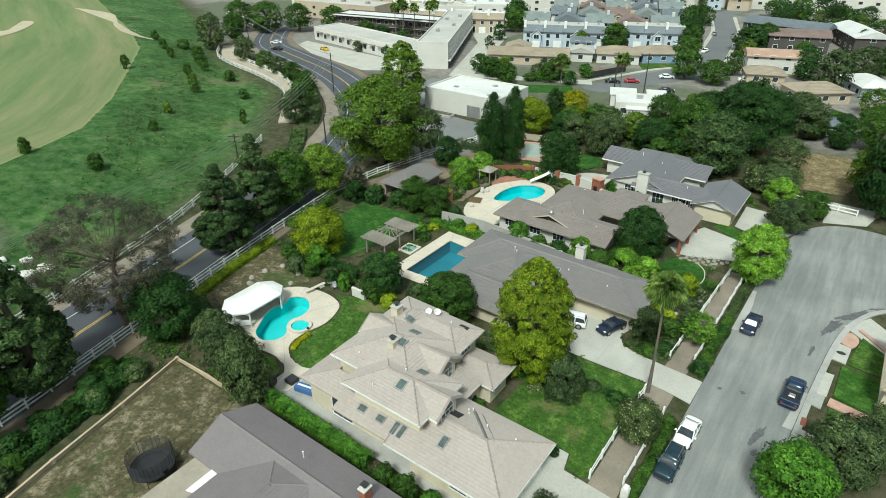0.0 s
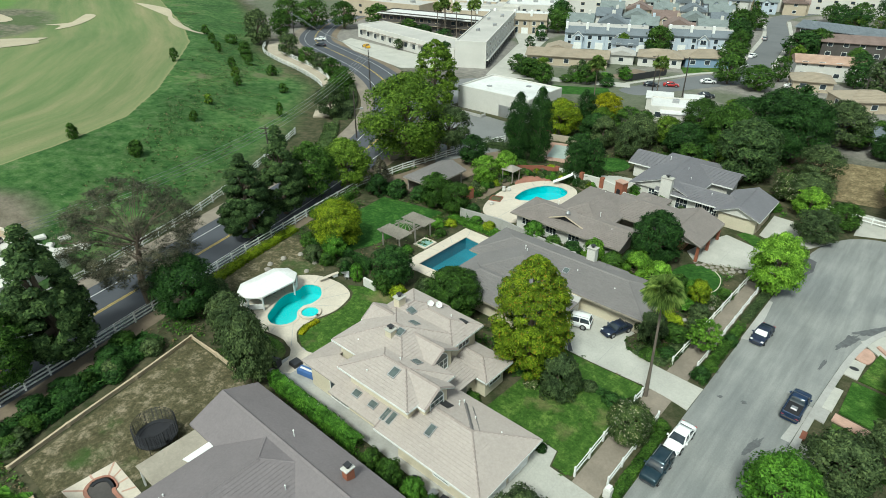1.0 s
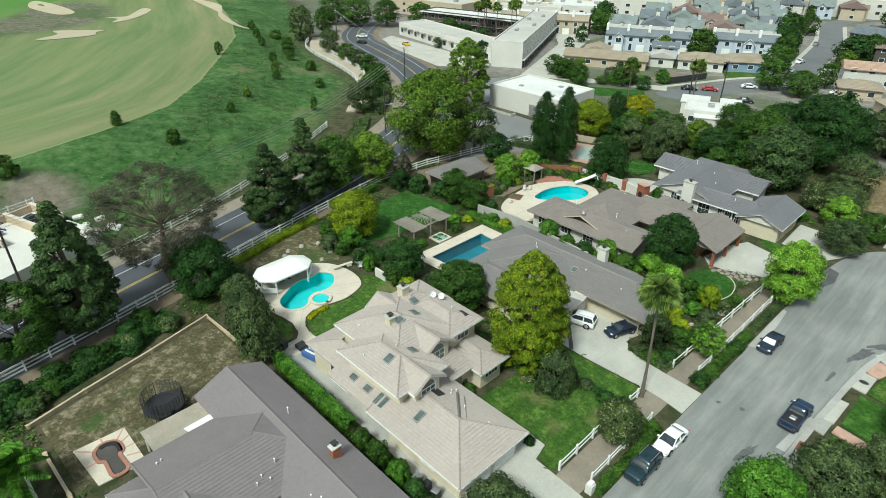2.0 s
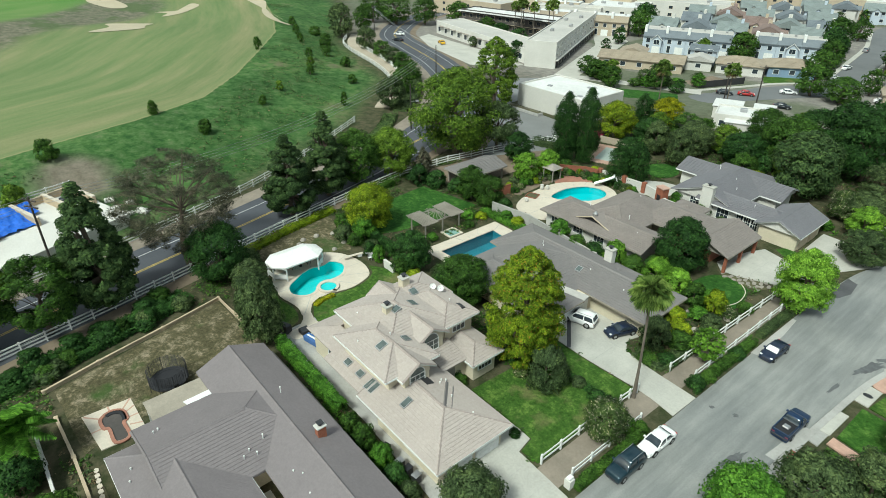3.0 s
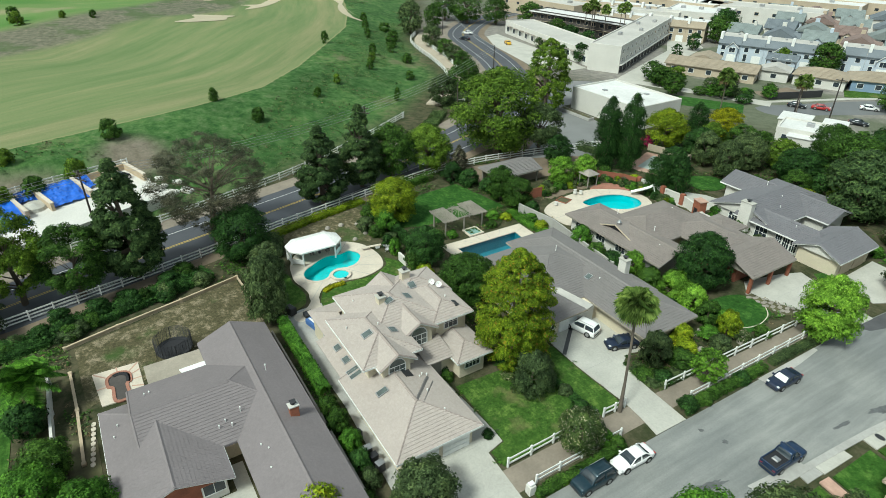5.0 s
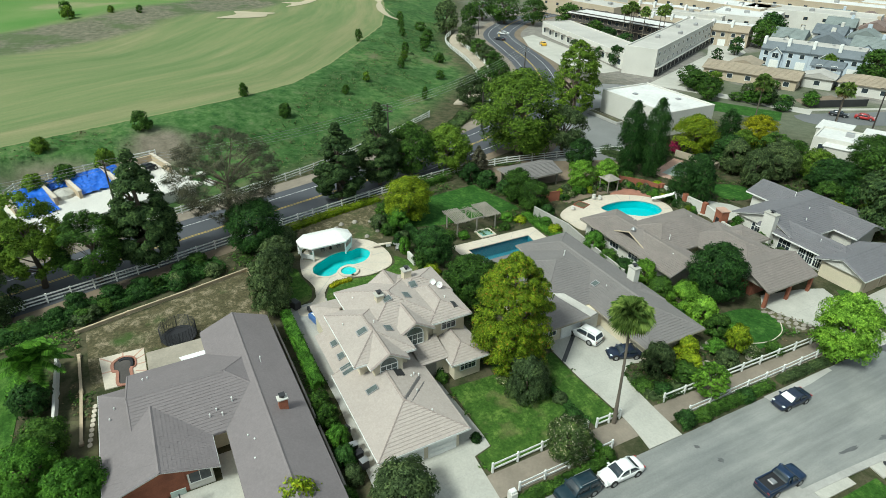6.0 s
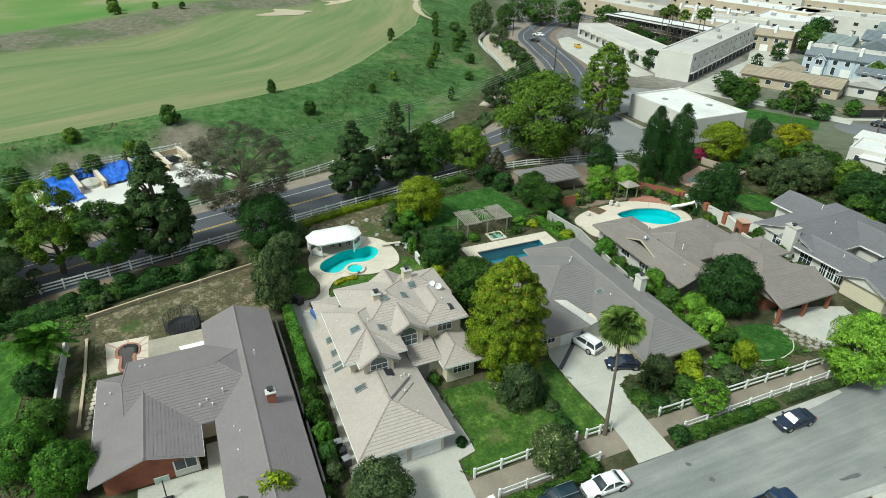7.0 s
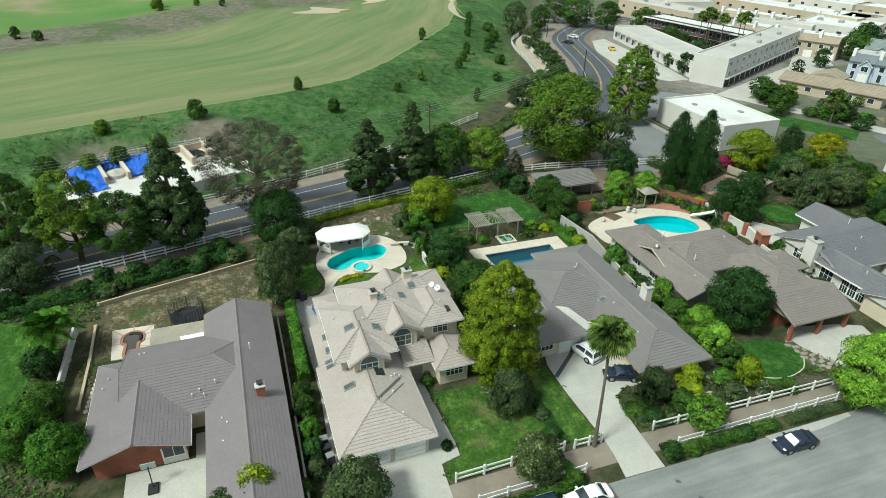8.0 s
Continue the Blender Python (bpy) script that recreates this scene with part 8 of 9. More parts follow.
    part("bumper", Shape().box(-h - 0.03, -h + 0.14, -W * 0.42, W * 0.42, 0.34, 0.56, chamfer=0.05), "dark_metal" if style != "sedan" else paint, c)
    if style == "truck":
        part("bed_floor", Shape().box(-h + 0.12, -h * 0.12, -W / 2 + 0.18, W / 2 - 0.18, belt_z - 0.06, belt_z + 0.025), "black", c, "dark pickup bed")
        for sgn in (-1, 1):
            part("bed_side", Shape().box(-h + 0.02, -h * 0.1, sgn * (W / 2 - 0.12) - 0.06, sgn * (W / 2 - 0.12) + 0.06, belt_z - 0.1, belt_z + 0.16, chamfer=0.03), paint, c)
        part("tailgate", Shape().box(-h, -h + 0.1, -W / 2 + 0.1, W / 2 - 0.1, belt_z - 0.1, belt_z + 0.14, chamfer=0.03), paint, c)
        part("bed_load", Shape().box(-h * 0.66, -h * 0.42, -0.3, 0.25, belt_z, belt_z + 0.2, chamfer=0.06), "grey_metal", c)
    if style == "suv":
        for sgn in (-1, 1):
            part("roof_rail", Shape().tube([(cab[1] + 0.1, sgn * w1 * 0.9, H + 0.05), (cab[2] - 0.2, sgn * w1 * 0.9, H + 0.05)], [0.025, 0.025], 5), "grey_metal", c)
    return c


vehicle("suv", "dark teal boxy off-roader parked at the kerb", -5.5, 39.3, -91, "car_teal", 4.5, 1.9, 1.85, "suv")
vehicle("sedan", "white saloon car parked at the kerb", -5.35, 43.7, -92, "car_white", 4.85, 1.84, 1.45, "sedan")
navy_car = vehicle("sedan", "dark navy saloon car with a pale windscreen shade at the kerb", -4.45, 64.0, -93, "car_navy", 4.7, 1.84, 1.45, "sedan")
part("sun_shade", Shape().add([(0.84, -0.60, 0.81), (0.84, 0.60, 0.81), (0.58, 0.57, 1.00), (0.58, -0.57, 1.00), (0.33, 0.50, 1.155), (0.33, -0.50, 1.155)], [(0, 1, 2, 3), (3, 2, 4, 5)]), "canvas", navy_car, "pale folding windscreen shade")
vehicle("pickup_truck", "dark blue double-cab pickup truck parked at the kerb", 1.3, 54.7, 88, "car_blue", 5.4, 1.95, 1.85, "truck", "pickup truck")
vehicle("suv", "white station-wagon off-roader with a roof rack on the driveway", -21.2, 52.7, 196, "car_white", 4.7, 1.85, 1.75, "suv", z=0.06)
vehicle("sedan", "dark navy saloon car on the driveway", -16.9, 54.5, -112, "car_navy", 4.4, 1.8, 1.42, "sedan", z=0.06)
for x, y, rz, paint, lab in ((-163, 131.0, 198, "car_black", "black car on the far road"), (-171, 137.5, 215, "car_white", "white car on the far road")):
    vehicle("far_car", lab + " bend", x, y, rz, paint, z=0.03)
vehicle("far_car", "yellow car on a pale forecourt", -150.0, 139.6, 160, "car_yellow", z=0.05)
for x, y, rz, paint in ((-54.5, 158, 25, "car_red"), (-58.5, 155, 25, "car_black"), (-48.5, 167.5, 30, "car_white"), (-47.5, 192, 80, "car_white"), (-38.5, 196, 95, "car_black"), (-49.5, 207, 85, "car_white"), (-55, 238, 100, "car_grey"), (-30.5, 176.5, 20, "car_white"), (-9.5, 168.5, 40, "car_grey"), (-44.0, 154, 20, "car_black")):
    vehicle("far_car", "small parked car on a distant street", x, y, rz, paint, z=0.04)
for k in range(9):
    vehicle("far_car", "parked car in a distant lot", -236 + k * 5.0, 168 - k * 2.0, 60, ("car_white", "car_black", "car_grey")[k % 3], z=0.03)


# ---- storage lot with blue tarps below the golf slope ----
def lot_pt(u, v):
    """u along the lot from its near end, v from the road edge to the back fence."""
    return (-71.0 - 6.4 * u * 0.0 - 11.5 * v - 7.0 * u, -1.0 - 3.6 * v + 19.0 * u)


lot_z = 2.0
slab_lot = solid("pavement_lot", Shape().prism([lot_pt(-0.05, -0.1), lot_pt(1.12, -0.1), lot_pt(1.12, 1.16), lot_pt(-0.05, 1.1)], 0.0, lot_z + 0.05), "stucco_white", "pale concrete storage lot with bays", "lot", kind="structure")
for u in (-0.01, 0.24, 0.405, 0.68, 0.905, 1.09):
    wl = thing("bay_wall", "pale timber-capped bay wall on the storage lot", "wall", group="bay walls")
    a, b = lot_pt(u, 0.5), lot_pt(u, 1.12)
    part("wall", Shape().ribbon([a, b], 0.45, lot_z, lot_z + 1.2), "tan_fence", wl)
    part("cap", Shape().ribbon([a, b], 0.55, lot_z + 1.2, lot_z + 1.32), "deck_tan", wl)
wl = thing("bay_wall", "timber back wall of the storage bays", "wall", group="bay walls")
part("wall", Shape().ribbon([lot_pt(0.0, 1.1), lot_pt(1.09, 1.1)], 0.3, lot_z, lot_z + 1.1), "tan_fence", wl)
for k, (u0, u1, v0, v1) in enumerate(((0.01, 0.23, 0.34, 1.06), (0.42, 0.67, 0.55, 1.08), (0.25, 0.40, 0.97, 1.12), (0.70, 0.78, 0.80, 1.05))):
    nu, nv = 30, 26
    vs = []
    for i in range(nu + 1):
        for j in range(nv + 1):
            p = lot_pt(u0 + (u1 - u0) * i / nu, v0 + (v1 - v0) * j / nv)
            fold = noise.noise(Vector((p[0] * 0.9 + 7 * k, p[1] * 0.9, 0.3))) * 0.32 + noise.noise(Vector((p[0] * 2.6, p[1] * 2.2, 5.0 + k))) * 0.13
            edge = 0.35 * noise.noise(Vector((i * 0.4, j * 0.4, k)))
            vs.append((p[0] + edge, p[1] + edge * 0.6, lot_z + 0.34 + 1.0 * (j / nv) ** 1.3 + fold))
    sheet = solid("tarpaulin", Shape().add(vs, [(i * (nv + 1) + j, i * (nv + 1) + j + 1, (i + 1) * (nv + 1) + j + 1, (i + 1) * (nv + 1) + j) for i in range(nu) for j in range(nv)]), "tarp_blue", "crumpled bright blue tarpaulin over a bay", "tarpaulin", "blue tarpaulins")
    for poly in sheet.data.polygons:
        poly.use_smooth = True
mound = Shape()
p = lot_pt(0.325, 0.74)
mound.tube([(p[0], p[1], lot_z), (p[0] + 0.2, p[1], lot_z + 0.6), (p[0], p[1] + 0.1, lot_z + 0.9)], [2.0, 1.4, 0.3], 14)
solid("sand_mound", mound, "concrete", "pale heap of sand in a bay", "sand heap")
p = lot_pt(0.985, 0.78)
vehicle("utility_cart", "small dark utility cart parked in a bay", p[0], p[1], 120, "car_black", 2.8, 1.4, 1.6, "suv", "cart", z=lot_z + 0.05)
for k in range(14):
    rng = random.Random(k + 50)
    p = lot_pt(1.05 + 0.25 * rng.random(), rng.uniform(0.0, 0.6))
    solid("rubble_block", Shape().box(-0.7, 0.7, -0.5, 0.5, 0, 0.6, pose(p[0], p[1], ground_at(*p) - 0.1, 0, 0, rng.uniform(0, 180)), 0.15), "stucco_white", "pale rubble block beside the lot", "rubble", "rubble blocks")


# ---- poles and wires ----
def utility_pole(x, y, h, label, z=None, arms=1, rz=0, lamp=False):
    zz = ground_at(x, y) if z is None else z
    p = thing("utility_pole", label, "utility pole", x, y, zz, rz)
    part("pole", Shape().tube([(0, 0, -0.3), (0, 0, h)], [0.16, 0.11], 8), "pole_dark", p)
    for k in range(arms):
        part("cross_arm", Shape().box(-1.1, 1.1, -0.06, 0.06, h - 0.5 - 0.9 * k, h - 0.36 - 0.9 * k), "pole_dark", p)
        for a in (-1.0, -0.4, 0.4, 1.0):
            part("insulator", Shape().tube([(a, 0, h - 0.36 - 0.9 * k), (a, 0, h - 0.2 - 0.9 * k)], [0.05, 0.04], 6), "grey_metal", p)
    if lamp:
        part("lamp_arm", Shape().tube([(0, 0, h * 0.62), (1.5, 0, h * 0.66)], [0.04, 0.04], 6), "grey_metal", p)
        part("lamp_head", Shape().box(1.3, 1.9, -0.12, 0.12, h * 0.64, h * 0.68, chamfer=0.03), "grey_metal", p)
    return Vector((x, y, zz + h - 0.3))


tops = [utility_pole(x, y, h, "dark timber utility pole beside the road", arms=2, rz=30) for x, y, h in ((-66.0, -24, 12), (-71.6, 9.4, 10.2), (-84.0, 56.4, 8.6))]
utility_pole(-86.5, 78.5, 9.5, "dark timber utility pole with a street lamp", arms=0, rz=20, lamp=True)
tops += [utility_pole(-112.5, 106.5, 9.5, "dark timber utility pole at the road bend", arms=2, rz=-40), utility_pole(-174, 129, 10, "dark timber utility pole at the road bend", arms=2, rz=-60)]
utility_pole(-56.0, 150.0, 9.0, "dark timber utility pole among houses", arms=2, rz=20)
utility_pole(-48.5, 150.5, 9.5, "dark timber utility pole among houses", arms=1, rz=20)
utility_pole(-14, 170, 6.5, "dark timber utility pole among houses", arms=1)
utility_pole(-36, 190, 8, "dark timber utility pole among houses", arms=1)
for k in range(4):
    for a, b in zip(tops, tops[1:]):
        off = Vector((-0.9 + 0.6 * k, 0.3 * k, -0.2 * k))
        path = [a.lerp(b, t / 10) + off + Vector((0, 0, -1.2 * 4 * (t / 10) * (1 - t / 10))) for t in range(11)]
        solid("overhead_wire", Shape().tube([tuple(q) for q in path], [0.022] * 11, 4, False), "grey_metal", "thin overhead power line between poles", "power line", "overhead wires")


# ---- town beyond ----
def block(name, label, cx, cy, lx, ly, h, rz, wall, roof, category="building", parapet=0.4):
    b = thing(name, label, category, cx, cy, 0, rz)
    part("wall", Shape().box(-lx / 2, lx / 2, -ly / 2, ly / 2, -0.1, h), wall, b)
    if parapet:
        r = part("roof", Shape().box(-lx / 2 + 0.3, lx / 2 - 0.3, -ly / 2 + 0.3, ly / 2 - 0.3, h, h + 0.06), roof, b)
        for x0, x1, y0, y1 in ((-lx / 2, lx / 2, -ly / 2, -ly / 2 + 0.3), (-lx / 2, lx / 2, ly / 2 - 0.3, ly / 2), (-lx / 2, -lx / 2 + 0.3, -ly / 2 + 0.3, ly / 2 - 0.3), (lx / 2 - 0.3, lx / 2, -ly / 2 + 0.3, ly / 2 - 0.3)):
            part("parapet", Shape().box(x0, x1, y0, y1, h, h + parapet, chamfer=0.03), wall, b)
    return b


def facade(b, side, lx, ly, z, w, h, n, mat="glass", frame_mat="white_paint", inset=0.0):
    """A row of windows along one side of a block, in its own axes."""
    L = lx if side[1] == "y" else ly
    at = (lx if side[1] == "x" else ly) / 2 * (1 if side[0] == "+" else -1)
    for k in range(n):
        window(b, side, at, -L / 2 + L * (k + 0.5) / n, z, w, h, mat, 1, frame_mat)


# white flat-roofed hall
wb = block("hall", "white single-storey hall with a flat white roof", -75.4, 115.6, 19.4, 13.4, 4.6, 0, "stucco_white", "roof_white")
part("roof_plate", Shape().box(-8.8, 8.8, -6.0, 6.0, 4.67, 4.73), "roof_white", wb)
part("low_roof", Shape().box(-8.5, -1.5, 6.7, 10.5, 0, 3.6, chamfer=0.05), "stucco_white", wb, "lower white annexe")
for k, (x, y) in enumerate(((3.0, 3.2), (-4.0, -2.4), (6.0, -4.0))):
    part("roof_unit", Shape().box(x - 0.5, x + 0.5, y - 0.4, y + 0.4, 4.7, 5.0, chamfer=0.05), "grey_metal", wb)
part("gate", Shape().box(2.0, 5.4, -6.78, -6.72, 0, 2.6), "grey_metal", wb)
pb = thing("planter_bed", "long low planter beside the white hall", "planter", -80.5, 106.2, 0, 0)
part("box", Shape().box(-5.0, 5.0, -0.8, 0.8, 0, 0.6, chamfer=0.05), "concrete_grey", pb)
part("soil", Shape().box(-4.7, 4.7, -0.55, 0.55, 0.58, 0.64), "mulch", pb)

# three-storey apartment wing, its parking drive and neighbours
ang = 117.0
ap = block("apartment_block", "long white three-storey apartment block with a flat pale roof", -120.2, 166.8, 60, 9.0, 7.0, ang, "stucco_white", "roof_pale", "apartment block")
facade(ap, "+y", 60, 9.0, 5.2, 1.3, 1.0, 14)
facade(ap, "-y", 60, 9.0, 5.2, 1.3, 1.0, 14)
facade(ap, "-y", 60, 9.0, 2.9, 1.3, 1.0, 14)
# flat black panels on the wall stand in for shade inside the bays
for k in range(16):
    part("carport_bay", Shape().box(-29.4 + k * 3.65, -26.6 + k * 3.65, -4.58, -4.45, 0.1, 2.0), "black", ap, "flat black panel standing in for the shade in an open carport bay")
part("ledge", Shape().box(-30, 30, -5.2, -4.5, 2.2, 2.4), "stucco_white", ap)
for x, y in ((-12, 1.5), (-2, -2), (9, 2), (16, -1.5)):
    part("roof_unit", Shape().box(x - 0.7, x + 0.7, y - 0.5, y + 0.5, 7.05, 7.8, chamfer=0.06), "grey_metal", ap)
slab("pavement_drive", [(-98, 136), (-92, 138), (-113, 192), (-128, 204), (-133, 198), (-116, 178)], 0.04, "concrete", "pale concrete drive beside apartments", "driveway")
slab("pavement_forecourt", [(-112, 133), (-122, 127), (-150, 134), (-164, 141), (-166, 147), (-128, 142.5), (-112, 139)], 0.05, "concrete", "pale concrete forecourt beside the road", "forecourt")
a2 = block("apartment_block", "white low apartment block with brown awnings facing the road", -138.5, 151.0, 54, 11.0, 3.9, -10.7, "stucco_white", "roof_pale", "apartment block")
facade(a2, "-y", 54, 11, 1.0, 1.6, 1.5, 12)
for k in range(12):
    part("awning", Shape().box(-24.4 + k * 4.17 + 0.3, -22.2 + k * 4.17 + 0.9, -6.5, -5.5, 2.9, 3.02), "dark_wood", a2)
a3 = block("apartment_block", "brown-sided apartment block with balconies round a court", -150.0, 176.0, 46, 9.0, 5.8, 11, "balcony_brown", "roof_white", "apartment block")
facade(a3, "-y", 46, 9, 3.7, 1.5, 1.2, 14, "glass", "stucco_tan")
facade(a3, "-y", 46, 9, 0.9, 1.5, 1.2, 14, "glass", "stucco_tan")
part("balcony", Shape().box(-23, 23, -5.6, -4.5, 2.8, 2.95), "stucco_tan", a3)
part("railing", Shape().box(-23, 23, -5.62, -5.56, 2.95, 3.6), "balcony_brown", a3)
part("eaves", Shape().box(-23.4, 23.4, -5.8, -4.4, 5.6, 5.85), "roof_white", a3)
for k, (x, y, lx, ly, h, rz, rf) in enumerate(((-190, 190, 40, 14, 6, 8, "roof_pale"), (-139, 222, 22, 20, 6.5, 25, "roof_white"), (-152, 208, 26, 12, 6, 25, "roof_pale"), (-170, 232, 60, 16, 7, 10, "roof_white"), (-130, 246, 44, 14, 7, 22, "roof_pale"), (-196, 262, 60, 16, 7, 8, "roof_white"), (-140, 276, 60, 14, 7, 18, "roof_white"), (-214, 208, 40, 20, 6, -10, "roof_pale"), (-180, 290, 60, 14, 7, 10, "roof_pale"), (-110, 300, 60, 14, 7, 20, "roof_white"), (-60, 316, 60, 14, 7, 14, "roof_white"), (-240, 240, 40, 20, 6, -10, "roof_white"), (-160, 322, 90, 14, 7, 10, "roof_slate"), (-10, 320, 60, 16, 7, 4, "roof_white"))):
    b = block("apartment_block", "pale flat-roofed apartment block in the distance", x, y, lx, ly, h, rz, "stucco_white" if k % 3 else "stucco_tan", rf, "apartment block")
    facade(b, "-y", lx, ly, h - 2.3, 1.4, 1.0, max(4, int(lx / 6)), "glass", "stucco_tan")
    facade(b, "-y", lx, ly, h - 5.0, 1.4, 1.0, max(4, int(lx / 6)), "glass", "stucco_tan")
    for q in range(3):
        part("roof_unit", Shape().box(-lx * 0.3 + q * lx * 0.3 - 0.8, -lx * 0.3 + q * lx * 0.3 + 0.8, -0.7, 0.7, h, h + 0.9, chamfer=0.06), "grey_metal", b)


def gable_house(name, label, cx, cy, lx, ly, h, rz, wall, roof, pitch=0.4, category="house", n=3, dormers=0, hip=False, storeys=1):
    """A small distant house with a ridge along its own x axis."""
    b = thing(name, label, category, cx, cy, 0, rz)
    part("wall", Shape().box(-lx / 2, lx / 2, -ly / 2, ly / 2, -0.1, h), wall, b)
    e, zr = 0.5, h + (ly / 2 + 0.5) * pitch
    r = (ly / 2) if hip else 0
    X0, X1, Y0, Y1 = -lx / 2 - e, lx / 2 + e, -ly / 2 - e, ly / 2 + e
    R0, R1 = X0 + r, X1 - r
    sh = Shape().add([(X0, Y0, h), (X1, Y0, h), (X1, Y1, h), (X0, Y1, h), (R0, 0, zr), (R1, 0, zr), (X0, Y0, h - 0.15), (X1, Y0, h - 0.15), (X1, Y1, h - 0.15), (X0, Y1, h - 0.15)], [(0, 1, 5, 4), (2, 3, 4, 5), (3, 0, 4), (1, 2, 5), (0, 6, 7, 1), (1, 7, 8, 2), (2, 8, 9, 3), (3, 9, 6, 0)])
    ro = part("roof", sh, roof, b)
    t = Shape()
    tile_plane(t, [(X0, Y0, h), (X1, Y0, h), (R1, 0, zr), (R0, 0, zr)], 0.6, 1.6, 3)
    tile_plane(t, [(X1, Y1, h), (X0, Y1, h), (R0, 0, zr), (R1, 0, zr)], 0.6, 1.6, 4)
    part("shingles", t, roof, ro)["kind"] = "stuff"
    for s_ in range(storeys):
        for k in range(n):
            x = -lx / 2 + lx * (k + 0.5) / n
            window(b, "-y", -ly / 2, x, 0.9 + 2.7 * s_, 1.3, 1.1, bars=1)
            if s_ == 0 or k % 2:
                window(b, "+y", ly / 2, x, 0.9 + 2.7 * s_, 1.3, 1.1, bars=1)
        window(b, "+x", lx / 2, 0, 0.9 + 2.7 * s_, 1.3, 1.1, bars=1)
        window(b, "-x", -lx / 2, 0, 0.9 + 2.7 * s_, 1.3, 1.1, bars=1)
    for k in range(dormers):
        x = -lx / 2 + lx * (k + 0.5) / dormers
        d = part("bay_gable", Shape().add([(x - 1.6, -ly / 2 - 1.2, 0), (x + 1.6, -ly / 2 - 1.2, 0), (x + 1.6, -ly / 2 - 1.2, h - 0.4), (x, -ly / 2 - 1.2, h + 0.8), (x - 1.6, -ly / 2 - 1.2, h - 0.4), (x - 1.6, 0, h - 0.4), (x + 1.6, 0, h - 0.4), (x - 1.6, -ly / 2, 0), (x + 1.6, -ly / 2, 0)], [(0, 1, 2, 3, 4), (0, 4, 5, 7), (1, 8, 6, 2)]), wall, b)
        part("bay_roof", Shape().add([(x - 1.9, -ly / 2 - 1.5, h - 0.5), (x, -ly / 2 - 1.5, h + 0.95), (x + 1.9, -ly / 2 - 1.5, h - 0.5), (x - 1.9, 0, h - 0.5), (x, 0, h + 0.95), (x + 1.9, 0, h - 0.5)], [(0, 1, 4, 3), (1, 2, 5, 4)]), roof, d)
        window(b, "-y", -ly / 2 - 1.2, x, 3.4, 1.3, 1.2, bars=1)
        chim = Shape().box(x + 2.3, x + 3.2, -0.6, 0.6, h - 0.5, zr + 1.0, chamfer=0.04)
        part("chimney", chim, wall, b)
    return b


